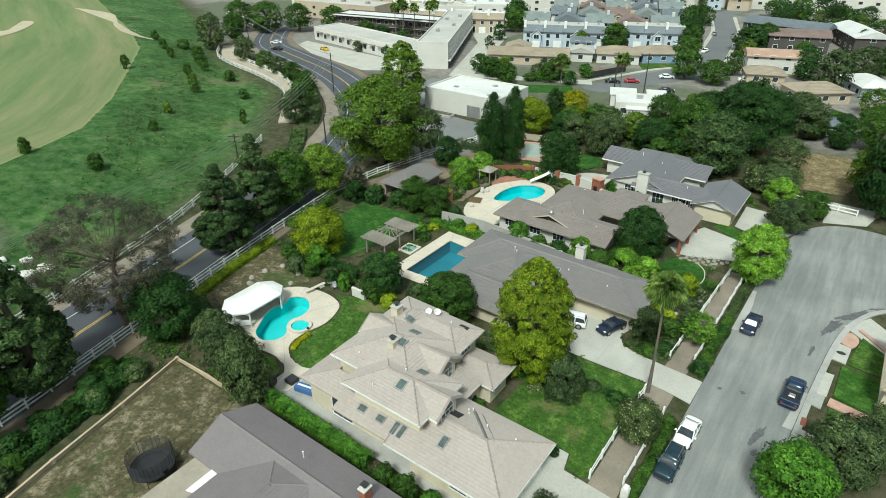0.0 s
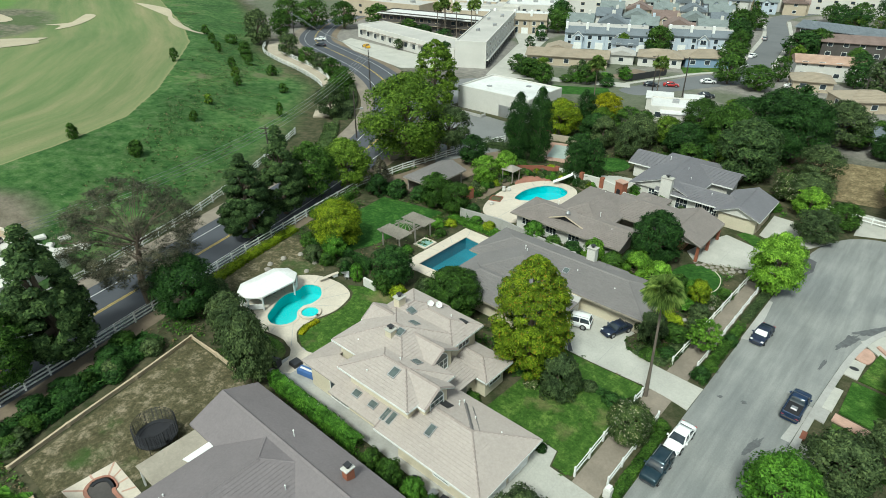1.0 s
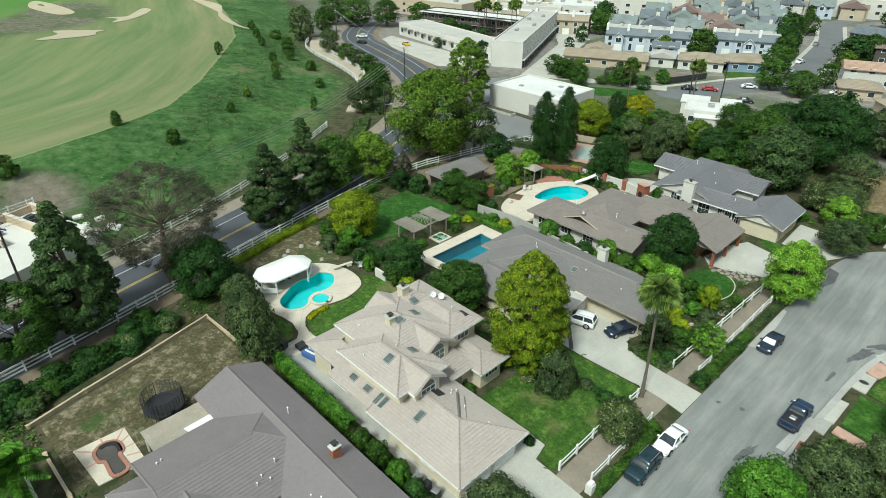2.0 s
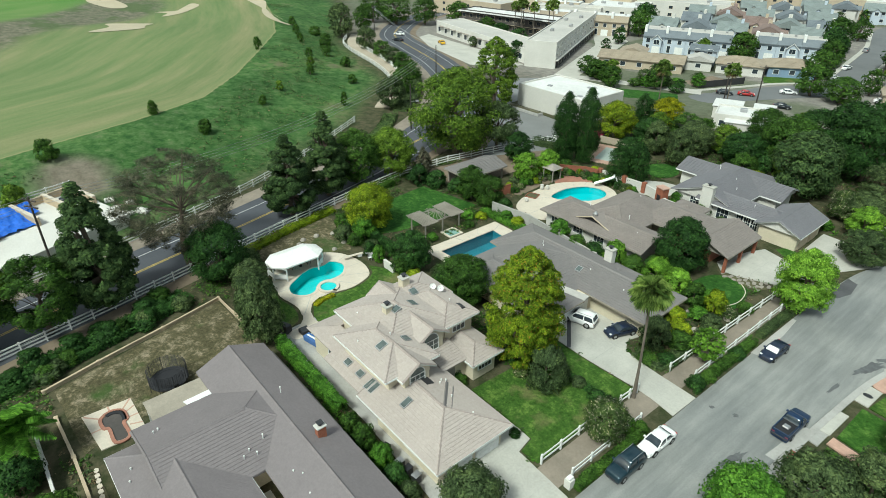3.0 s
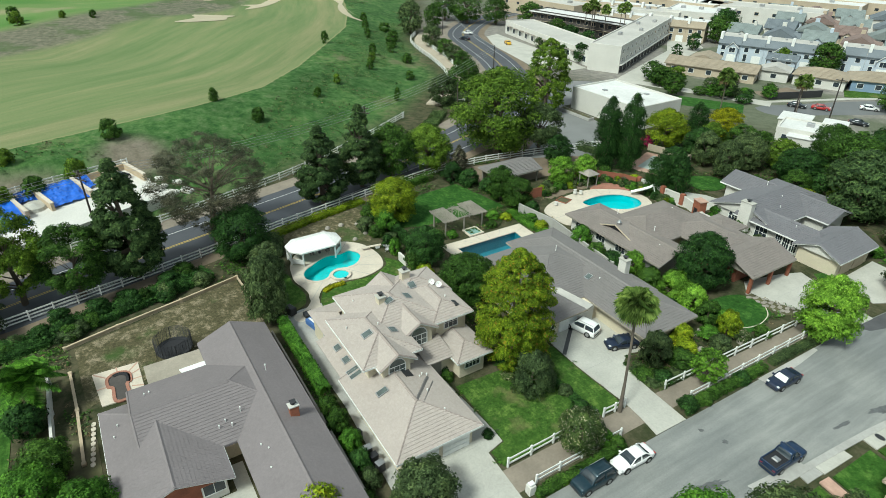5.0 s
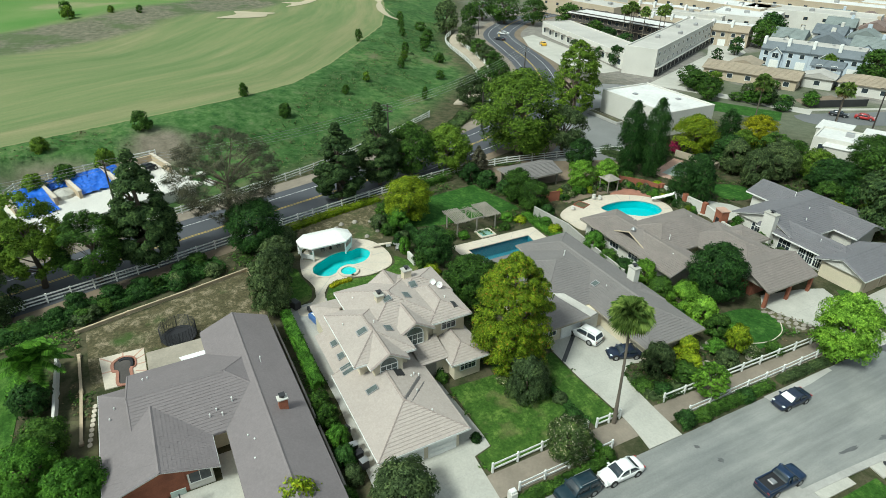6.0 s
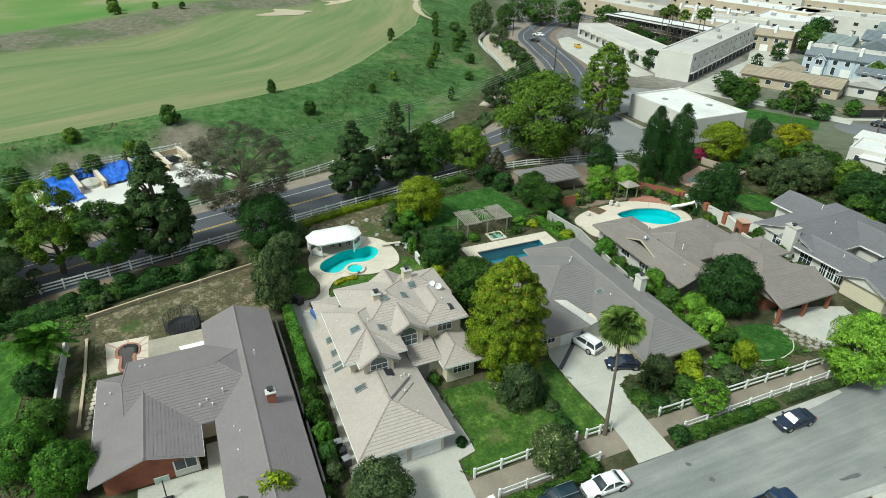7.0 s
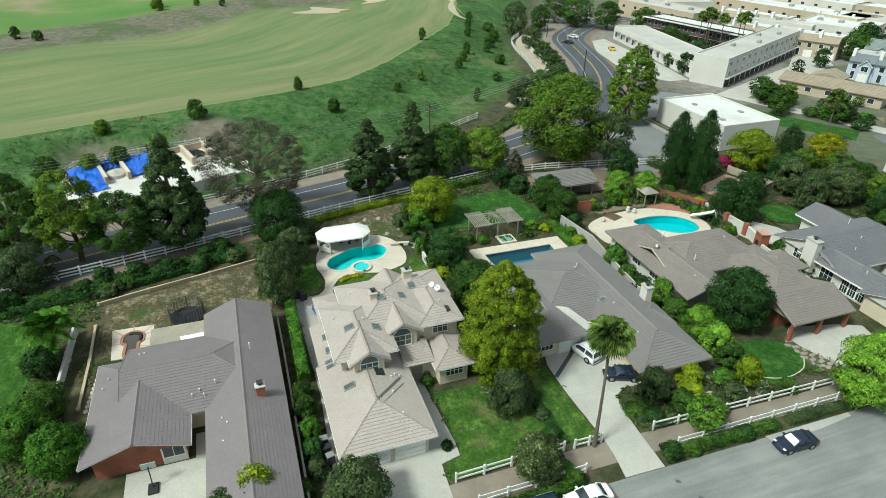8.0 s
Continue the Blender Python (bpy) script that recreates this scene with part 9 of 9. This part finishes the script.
def terrace(x0, y0, x1, y1, depth, wall, slope, flat, label, h=5.0, bays=True, seed=1):
    """Joined townhouses: each with a steep front roof slope, a flat roof behind it, a gabled bay and a party chimney."""
    u = Vector((x1 - x0, y1 - y0))
    n = max(2, round(u.length / 6.4))
    L = u.length / n
    rng = random.Random(seed)
    for k in range(n):
        c = Vector((x0, y0)) + u * ((k + 0.5) / n)
        b = thing("townhouse", label, "townhouse", c.x, c.y, 0, math.degrees(math.atan2(u.y, u.x)), "terrace of townhouses")
        w = L / 2 - 0.03
        zt = h + 1.7
        part("wall", Shape().box(-w, w, 0, depth, -0.1, h), wall, b)
        part("roof_slope", Shape().add([(-w, -0.5, h - 0.1), (w, -0.5, h - 0.1), (w, 1.5, zt), (-w, 1.5, zt), (-w, -0.5, h - 0.3), (w, -0.5, h - 0.3), (-w, 1.5, h - 0.1), (w, 1.5, h - 0.1)], [(0, 1, 2, 3), (0, 4, 5, 1), (0, 3, 6), (1, 7, 2), (4, 6, 7, 5)]), slope, b)
        part("flat_roof", Shape().box(-w, w, 1.5, depth, h + 0.02, zt - 0.12), flat, b, "pale flat roof behind the slope")
        part("party_wall", Shape().box(-w, -w + 0.8, 0.6, 2.2, h, zt + 1.2, chamfer=0.04), "white_paint", b, "white chimney stack")
        part("roof_vent", Shape().box(w * 0.3, w * 0.3 + 0.7, depth * 0.6, depth * 0.6 + 0.7, zt - 0.15, zt + 0.3, chamfer=0.04), "grey_metal", b)
        window(b, "-y", 0, -w * 0.5, 3.0, 1.1, 1.2, bars=1)
        window(b, "-y", 0, -w * 0.5, 0.3, 0.9, 2.0, bars=1)
        window(b, "-x", -w, depth * 0.5, 3.0, 1.0, 1.1, bars=1)
        window(b, "+x", w, depth * 0.5, 3.0, 1.0, 1.1, bars=1)
        if bays and (k + seed) % 2 == 0:
            x, e = w * 0.35, 1.5
            bay = part("bay", Shape().add([(x - e, -1.1, 0), (x + e, -1.1, 0), (x + e, -1.1, h - 0.8), (x, -1.1, h + 0.5), (x - e, -1.1, h - 0.8), (x - e, 0.8, 0), (x + e, 0.8, 0), (x + e, 0.8, h - 0.8), (x - e, 0.8, h - 0.8)], [(0, 1, 2, 3, 4), (0, 4, 8, 5), (1, 6, 7, 2)]), wall, b)
            part("bay_roof", Shape().add([(x - e - 0.3, -1.35, h - 1.0), (x, -1.35, h + 0.65), (x + e + 0.3, -1.35, h - 1.0), (x - e - 0.3, 1.0, h - 1.0), (x, 1.0, h + 0.65), (x + e + 0.3, 1.0, h - 1.0)], [(0, 1, 4, 3), (1, 2, 5, 4)]), slope, bay)
            part("barge_board", Shape().tube([(x - e - 0.3, -1.4, h - 1.05), (x, -1.4, h + 0.6), (x + e + 0.3, -1.4, h - 1.05)], [0.12, 0.12, 0.12], 4), "white_paint", bay, "white painted barge board")
            window(b, "-y", -1.1, x, 2.7, 1.6, 1.3, bars=2)
            part("garage_door", Shape().box(x - 1.2, x + 1.2, -1.14, -1.1, 0, 2.1), "white_paint", b)
        else:
            window(b, "-y", 0, w * 0.45, 3.0, 1.1, 1.2, bars=1)
            part("garage_door", Shape().box(w * 0.45 - 1.2, w * 0.45 + 1.2, -0.05, 0.0, 0, 2.1), "white_paint", b)


terrace(-101.0, 182.0, -77.6, 192.8, 9, "stucco_blue", "roof_slate", "roof_pale", "pale blue two-storey townhouse with a slate front slope", seed=2)
terrace(-73.6, 198.6, -56.0, 206.4, 9, "stucco_blue", "roof_slate", "roof_pale", "pale blue two-storey townhouse with a slate front slope", seed=3)
terrace(-128.5, 191.6, -117.6, 197.4, 8, "stucco_tan", "roof_tan", "roof_white", "tan townhouse with a tan front slope and white roof", bays=False, seed=1)
terrace(-148.0, 183.6, -129.5, 192.4, 8, "stucco_tan", "roof_tan", "roof_white", "tan townhouse with a tan front slope and white roof", bays=False, seed=5)
terrace(-172.0, 200.0, -150.0, 210.0, 8, "stucco_tan", "roof_tan", "roof_white", "tan townhouse with a tan front slope and white roof", bays=False, seed=7)
terrace(-160.0, 226.0, -139.0, 234.5, 8, "stucco_white", "roof_slate", "roof_pale", "white townhouse with a blue-grey front slope", bays=False, seed=4)
# gabled houses in rows behind the terrace
random.seed(31)
for x0, y0, x1, y1, n in ((-114, 204, -64, 226, 5), (-112, 222, -66, 242, 5), (-120, 240, -74, 262, 5), (-134, 256, -84, 284, 5), (-100, 292, -58, 306, 4)):
    for k in range(n):
        f = (k + 0.5) / n
        x, y, a = x0 + (x1 - x0) * f, y0 + (y1 - y0) * f, math.degrees(math.atan2(y1 - y0, x1 - x0))
        wall_, roof_, lab_ = (("stucco_blue", "roof_green", "pale blue two-storey house with a green-grey gabled roof"), ("stucco_tan", "roof_red", "cream two-storey house with a rust-brown gabled roof"), ("stucco_white", "roof_green", "white two-storey house with a green-grey gabled roof"), ("stucco_white", "roof_slate", "white two-storey house with a slate gabled roof"))[(k + int(y0) // 2) % 4]
        gable_house("house", lab_, x, y, 8.6, 8.6, 4.8, a + (90 if k % 2 else 0), wall_, roof_, 0.5, "house", 2, 1, False, 2)
for x, y, lx, ly, h, rz, wall, roof, lab in (
    (-88.6, 163.6, 23, 8.4, 2.7, 25, "stucco_tan", "roof_tan", "long tan single-storey house with a low tan roof"), (-95.5, 169.5, 7, 7, 2.9, 115, "stucco_tan", "roof_tan", "small tan gabled house"),
    (-77.0, 174.6, 5.6, 7, 2.8, 115, "stucco_white", "roof_pale", "small white gabled garage"), (-79.5, 181.0, 7, 6, 4.4, 25, "stucco_blue", "roof_slate", "small pale blue house"), (-67.6, 180.4, 12, 9, 2.7, 22, "stucco_white", "roof_tan", "pale bungalow with a tan shingle roof"),
    (-57.6, 188.0, 12, 9, 2.8, 33, "house_blue", "roof_tan", "slate-blue bungalow with a tan roof"),
    (-27, 194, 16, 8, 4.4, 20, "stucco_white", "roof_peach", "white house with a faded terracotta roof"), (-27.2, 179.6, 9, 8, 2.6, 20, "stucco_tan", "roof_tan", "tan roofed bungalow"), (-13.5, 168.4, 12, 9, 2.7, 38, "stucco_tan", "roof_tan", "wide tan roofed bungalow"),
    (-4.0, 182.0, 12, 8, 2.8, 120, "stucco_blue", "roof_white", "pale blue bungalow with a white roof"), (-27.5, 227, 17, 9, 4.8, 18, "balcony_brown", "roof_red", "dark timber house row with a rust roof"), (-33, 243, 26, 10, 5.0, -10, "balcony_brown", "roof_slate", "dark timber house row with a grey roof"),
    (-12.0, 243, 23, 10, 4.8, 114, "balcony_brown", "roof_white", "dark building with a pale ribbed roof"), (12, 214, 14, 9, 3, 10, "stucco_white", "roof_tan", "pale house among trees"), (14, 262, 16, 10, 3, 10, "stucco_white", "roof_peach", "pale house among trees"), (22, 186, 14, 9, 3, 20, "stucco_white", "roof_slate", "white house among trees"), (-9.5, 140.5, 9, 6, 2.8, 20, "balcony_brown", "roof_slate", "small dark shed roofed in grey"),
    (14, 62, 10, 12, 3, 90, "stucco", "roof_tan", "tan house across the street"), (22, 84, 14, 12, 3, 60, "stucco", "roof_grey", "grey-roofed house by the turning circle"),
):
    gable_house("bungalow" if h < 4 else "house", lab + " behind the gardens", x, y, lx, ly, h, rz, wall, roof, 0.32, "house", max(2, int(lx / 4)), 0, lx < 16 and lx > 8, 2 if h > 4 else 1)
slab("road_far", curve([(-63.4, 146.5), (-60.8, 155), (-57.6, 163), (-53.0, 174), (-47.6, 181), (-39.0, 184), (-41, 174), (-46.4, 164), (-52, 154), (-57, 145)], 3, True), 0.03, "asphalt_far", "grey asphalt side street", "street")
solid("road_far", Shape().ribbon(curve([(-42.4, 178), (-44.2, 192), (-46.4, 206), (-52.4, 243), (-57.5, 262), (-63, 281), (-62, 300), (-54, 318)], 4), 7.2, -0.05, 0.035), "asphalt_far", "grey asphalt street running into the distance", "street", kind="structure")
for off_ in (-4.4, 4.4):
    solid("pavement_far", Shape().ribbon(offset_line(curve([(-44.2, 192), (-46.4, 206), (-52.4, 243), (-57.5, 262), (-63, 281)], 4), off_), 1.3, -0.05, 0.1), "concrete", "pale concrete pavement along a far street", "pavement", kind="structure")
solid("pavement_far", Shape().ribbon(curve([(-66.0, 150), (-62.4, 158), (-59.2, 165), (-54.6, 175.4), (-49.6, 182)], 4), 1.4, -0.05, 0.1), "concrete", "pale concrete pavement along a far street", "pavement", kind="structure")
dark_fence = solid("green_fence", Shape().ribbon([(-65.6, 155.0), (-60.4, 168.6)], 0.12, 0, 1.7), "dark_metal", "dark green screen fence beside a street", "fence")
solid("bare_plot", Shape().prism([(-72, 158), (-66.4, 155.6), (-61.6, 168), (-70, 170)], -0.05, 0.02), "dirt", "bare earth plot behind a fence", "plot", kind="structure")
# low white-roofed house in joined wings
wr = block("house", "low house with white flat roofs in three wings", -43.4, 133.8, 11, 8.0, 2.9, 22, "stucco_white", "roof_white", "house")
for x0, x1, y0, y1, z1 in ((-6.5, -1.0, 4.0, 10.0, 2.6), (1.6, 5.5, 4.0, 7.4, 3.2), (-3.0, 4.5, -6.4, -4.0, 2.4)):
    w_ = part("wing", Shape().box(x0, x1, y0, y1, 0, z1), "stucco_white", wr)
    part("wing_roof", Shape().box(x0 - 0.3, x1 + 0.3, y0 - 0.2, y1 + 0.3, z1, z1 + 0.18, chamfer=0.03), "roof_white", w_)
facade(wr, "-y", 11, 8, 0.9, 1.3, 1.1, 3)
part("roof_unit", Shape().box(-1.0, 0.4, 0.4, 1.4, 2.95, 3.7, chamfer=0.05), "grey_metal", wr)
slab("lawn_far", [(-57.4, 173.6), (-61.0, 180.0), (-52.4, 186.6), (-49.4, 182.6)], 0.04, "lawn", "front lawn of a blue house", "lawn")
for x, y, h, r, mt in ((-88.0, 142.0, 5.4, 3.2, "lf_mid"), (-83.0, 141.5, 4.6, 3.0, "lf_mid"), (-86.5, 146.5, 5.0, 2.6, "lf_lush"), (-77.0, 148.0, 4.0, 2.4, "lf_olive"), (-72.5, 146.5, 5.4, 3.2, "lf_mid"), (-82.0, 185.0, 6.6, 2.6, "lf_lush"), (-74.0, 193.5, 8.6, 4.6, "lf_mid"), (-112.5, 186.0, 5.6, 2.6, "lf_dark"), (-117.5, 141.5, 6.0, 2.4, "lf_dark"), (-113.0, 143.0, 3.4, 2.2, "lf_olive"), (-126, 142.8, 4.0, 1.8, "lf_mid"), (-140, 144.6, 3.4, 2.0, "lf_olive"), (-134, 160, 5.2, 3.4, "lf_dark"), (-146, 163, 5.0, 3.6, "lf_dark"), (-156, 166, 5.4, 3.6, "lf_mid"), (-116.0, 203.0, 9.0, 5.0, "lf_mid"), (-121.5, 213.0, 10.0, 5.5, "lf_dark"), (-50.5, 190.0, 7.6, 4.6, "lf_mid"), (-57.0, 214.0, 10.0, 4.6, "lf_dark"), (-61.0, 228.0, 11.0, 5.4, "lf_mid"), (-54.0, 206.0, 8.0, 4.0, "lf_mid"), (-38.0, 214.0, 8.6, 5.2, "lf_dark"), (-36.0, 224.0, 8.0, 4.6, "lf_mid"), (-36.5, 203.0, 6.0, 3.0, "lf_lush"), (-18.5, 187.0, 6.4, 3.4, "lf_dark"), (-22.0, 205.0, 7.0, 3.6, "lf_mid"), (-6.5, 196.0, 9.0, 5.0, "lf_olive"), (0.0, 206.0, 8.6, 4.8, "lf_mid"), (3.5, 222.0, 9.5, 5.0, "lf_dark")):
    tree("round", x, y, h, r, mat=mt, label="dense green tree beside distant houses", density=0.9)
for k in range(26):
    x, y = random.uniform(-92, -66), random.uniform(141, 172)
    if (x + 88.6) * 0.42 - (y - 163.6) * 0.91 < 6:
        continue
    tree("round", x, y, random.uniform(1.8, 4.2), random.uniform(1.2, 2.4), mat=random.choice(["lf_mid", "lf_dark", "lf_olive", "lf_hedge"]), label="small garden tree on a plot behind the hall", density=0.8)
slab("lawn_far", [(-84, 136), (-66, 146), (-62, 140), (-80, 129)], 0.04, "lawn_rich", "green park strip behind the hall", "lawn")
slab("pavement_far", [(-95, 141), (-93, 138), (-62, 150), (-64, 154)], 0.05, "concrete", "pale pavement beside gardens", "pavement")
random.seed(77)
for k in range(90):
    x, y = random.uniform(-120, 34), random.uniform(140, 300)
    if abs(x + 45 + (y - 190) * 0.17) < 8 or (-104 < x < -88 and y > 148) or (x > -66 and x < -40 and y < 185) or (x > -34 and y < 235 and k % 3):
        continue
    tree("round", x, y, random.uniform(3.5, 7) * (1.3 if x > -36 else 0.8), random.uniform(1.8, 3.4) * (1.35 if x > -36 else 0.8), mat=random.choice(["lf_mid", "lf_dark", "lf_olive", "lf_lush", "lf_dark"]), label="small garden tree among distant houses", density=0.4)
for k in range(64):
    x, y = (random.uniform(-48, 40), random.uniform(258, 330)) if k % 2 else (random.uniform(-150, 60), random.uniform(312, 420))
    tree("round", x, y, random.uniform(7, 11), random.uniform(4, 6.5), mat=random.choice(["lf_mid", "lf_dark"]), label="tree on the far edge of town", density=0.4)

belt("bank_planting", curve([(-98, 84), (-106, 93), (-116, 101.5), (-126, 108), (-138, 113)], 4), 4.5, 1.3, "lf_olive", "wild shrubs on the bank beside the road", 120, 0.34, 26, 0.9)
belt("bank_planting", curve([(-84, 66), (-90, 74), (-97, 81)], 4), 3.0, 1.1, "lf_dry", "dry scrub on a brown bank", 90, 0.34, 27, 0.9)
# ---- scrub on the golf slope ----
rng = np.random.default_rng(9)
sx, sy = rng.uniform(-235, -70, 60000), rng.uniform(-40, 150, 60000)
sb_, sc_ = line_distance(sx, sy, VERGE), line_distance(sx, sy, GREEN)
clump = np.sin(sx * 0.35) * np.sin(sy * 0.31 + 1) + np.sin(sx * 0.11 + sy * 0.13)
ok = (sb_ > 2.5) & (sc_ < -1.0) & (clump > 0.25) & ~((sx > -94) & (sx < -69) & (sy > -7) & (sy < 21))
sx, sy = sx[ok], sy[ok]
sz = terrain(sx, sy)
base_pts = np.stack([sx, sy, sz + rng.uniform(0.05, 0.35, len(sx))], 1)
pts5 = np.concatenate([base_pts + rng.normal(0, 0.25, base_pts.shape) * np.array([1, 1, 0.3]) for _ in range(3)])
nr = np.zeros_like(pts5)
nr[:, 2] = 1
tagged(new("slope_scrub", leaf_mesh("slope_scrub", leaves(pts5, nr, 0.26, 10, 0.1, 1.4), "lf_dry")), "low green scrub scattered over the golf slope", "scrub", kind="stuff")
pale = rng.random(len(sx)) < 0.16
pp = np.stack([sx[pale], sy[pale], sz[pale] + 0.12], 1)
pn = np.zeros_like(pp)
pn[:, 2] = 1
tagged(new("dry_stalk", leaf_mesh("dry_stalk", leaves(pp, pn, 0.42, 12, 0.2, 0.8), "lf_dead")), "dry pale stalks and stones over the golf slope", "dry stalks", kind="stuff")
# ---- ground cover in the garden beds ----
BUILT = [(-26, -12.6, 25, 35.4), (-37.4, -20.6, 25.4, 41), (-38, -10.4, 5.4, 23), (-39, -13.8, 54.4, 63.2), (-35.6, -21, 46, 56), (-41, -15, 66.8, 87.8), (-38, -11.4, 86.8, 103.6), (-62, -55, 66, 76), (-86.5, -63, 107, 124), (-46, -36, 48.6, 63), (-54, -36, 25, 43), (-49, -38, 68, 86.6), (-42, -35.2, 5.4, 10.6), (-11, 30, 20, 100), (-52, -36, 4, 23.6)]
rng = np.random.default_rng(21)
for mat, count, lab, size, thr in (("lf_olive", 7000, "dry grey-green ground cover in garden beds", 0.26, 0.0), ("lf_mid", 8000, "green ground cover in garden beds", 0.28, 0.15), ("lf_dead", 4000, "dry leaf litter in garden beds", 0.2, -0.4), ("lf_hedge", 4500, "fresh green plants in garden beds", 0.3, 0.45)):
    qx, qy = rng.uniform(-68, -11, count * 3), rng.uniform(-8, 128, count * 3)
    field = np.sin(qx * 0.7 + size * 40) * np.sin(qy * 0.6 + size * 30) + 0.6 * np.sin(qx * 0.23 + qy * 0.31)
    keep = field > thr
    for a0, a1, b0, b1 in BUILT:
        keep &= ~((qx > a0) & (qx < a1) & (qy > b0) & (qy < b1))
    keep &= line_distance(qx, qy, MAIN_ROAD) < -8.0
    qx, qy = qx[keep][:count], qy[keep][:count]
    ok2 = np.ones(len(qx), bool)
    for pl in PAVED:
        hit = np.zeros(len(qx), bool)
        for i in range(len(pl)):
            (x0, y0), (x1, y1) = pl[i - 1], pl[i]
            if abs(y1 - y0) > 1e-9:
                hit ^= ((y0 > qy) != (y1 > qy)) & (qx < (x1 - x0) * (qy - y0) / (y1 - y0) + x0)
        ok2 &= ~hit
    qx, qy = qx[ok2], qy[ok2]
    q3 = np.concatenate([np.stack([qx + rng.normal(0, 0.14, len(qx)), qy + rng.normal(0, 0.14, len(qx)), rng.uniform(0.03, 0.28, len(qx))], 1) for _ in range(4)])
    nrm3 = np.zeros_like(q3)
    nrm3[:, 2] = 1
    tagged(new("ground_cover", leaf_mesh("ground_cover", leaves(q3, nrm3, size, 33), mat)), lab, "ground cover", kind="stuff")

for outline in ([(-212, 47), (-210, 54), (-211, 63), (-219, 66), (-225, 70), (-230, 57), (-220, 55)], [(-243, 79), (-246, 88), (-255, 98), (-262, 97), (-252, 88), (-254, 80), (-249, 83)], [(-304, 70), (-272, 75), (-269, 68), (-290, 64)], [(-272, 121), (-245, 122), (-228, 114), (-206, 108), (-190, 106), (-193, 103), (-206, 104.5), (-220, 109), (-240, 118)]):
    rim = curve(outline, 5, True)
    n = len(rim)
    x, y = sum(p[0] for p in rim) / n, sum(p[1] for p in rim) / n
    sand = Shape().add([(p[0], p[1], ground_at(*p) + 0.12) for p in rim] + [(x, y, ground_at(x, y) + 0.05)], [(i, (i + 1) % n, n) for i in range(n)])
    solid("sand_bunker", sand, "sand", "pale sand bunker on the golf course", "sand bunker")

# ---- the plan brought to metres ----
for ob in list(scene.objects):
    if ob.parent is None and ob.type in ("MESH", "EMPTY"):
        ob.matrix_basis = Matrix.Scale(SIZE, 4) @ ob.matrix_basis
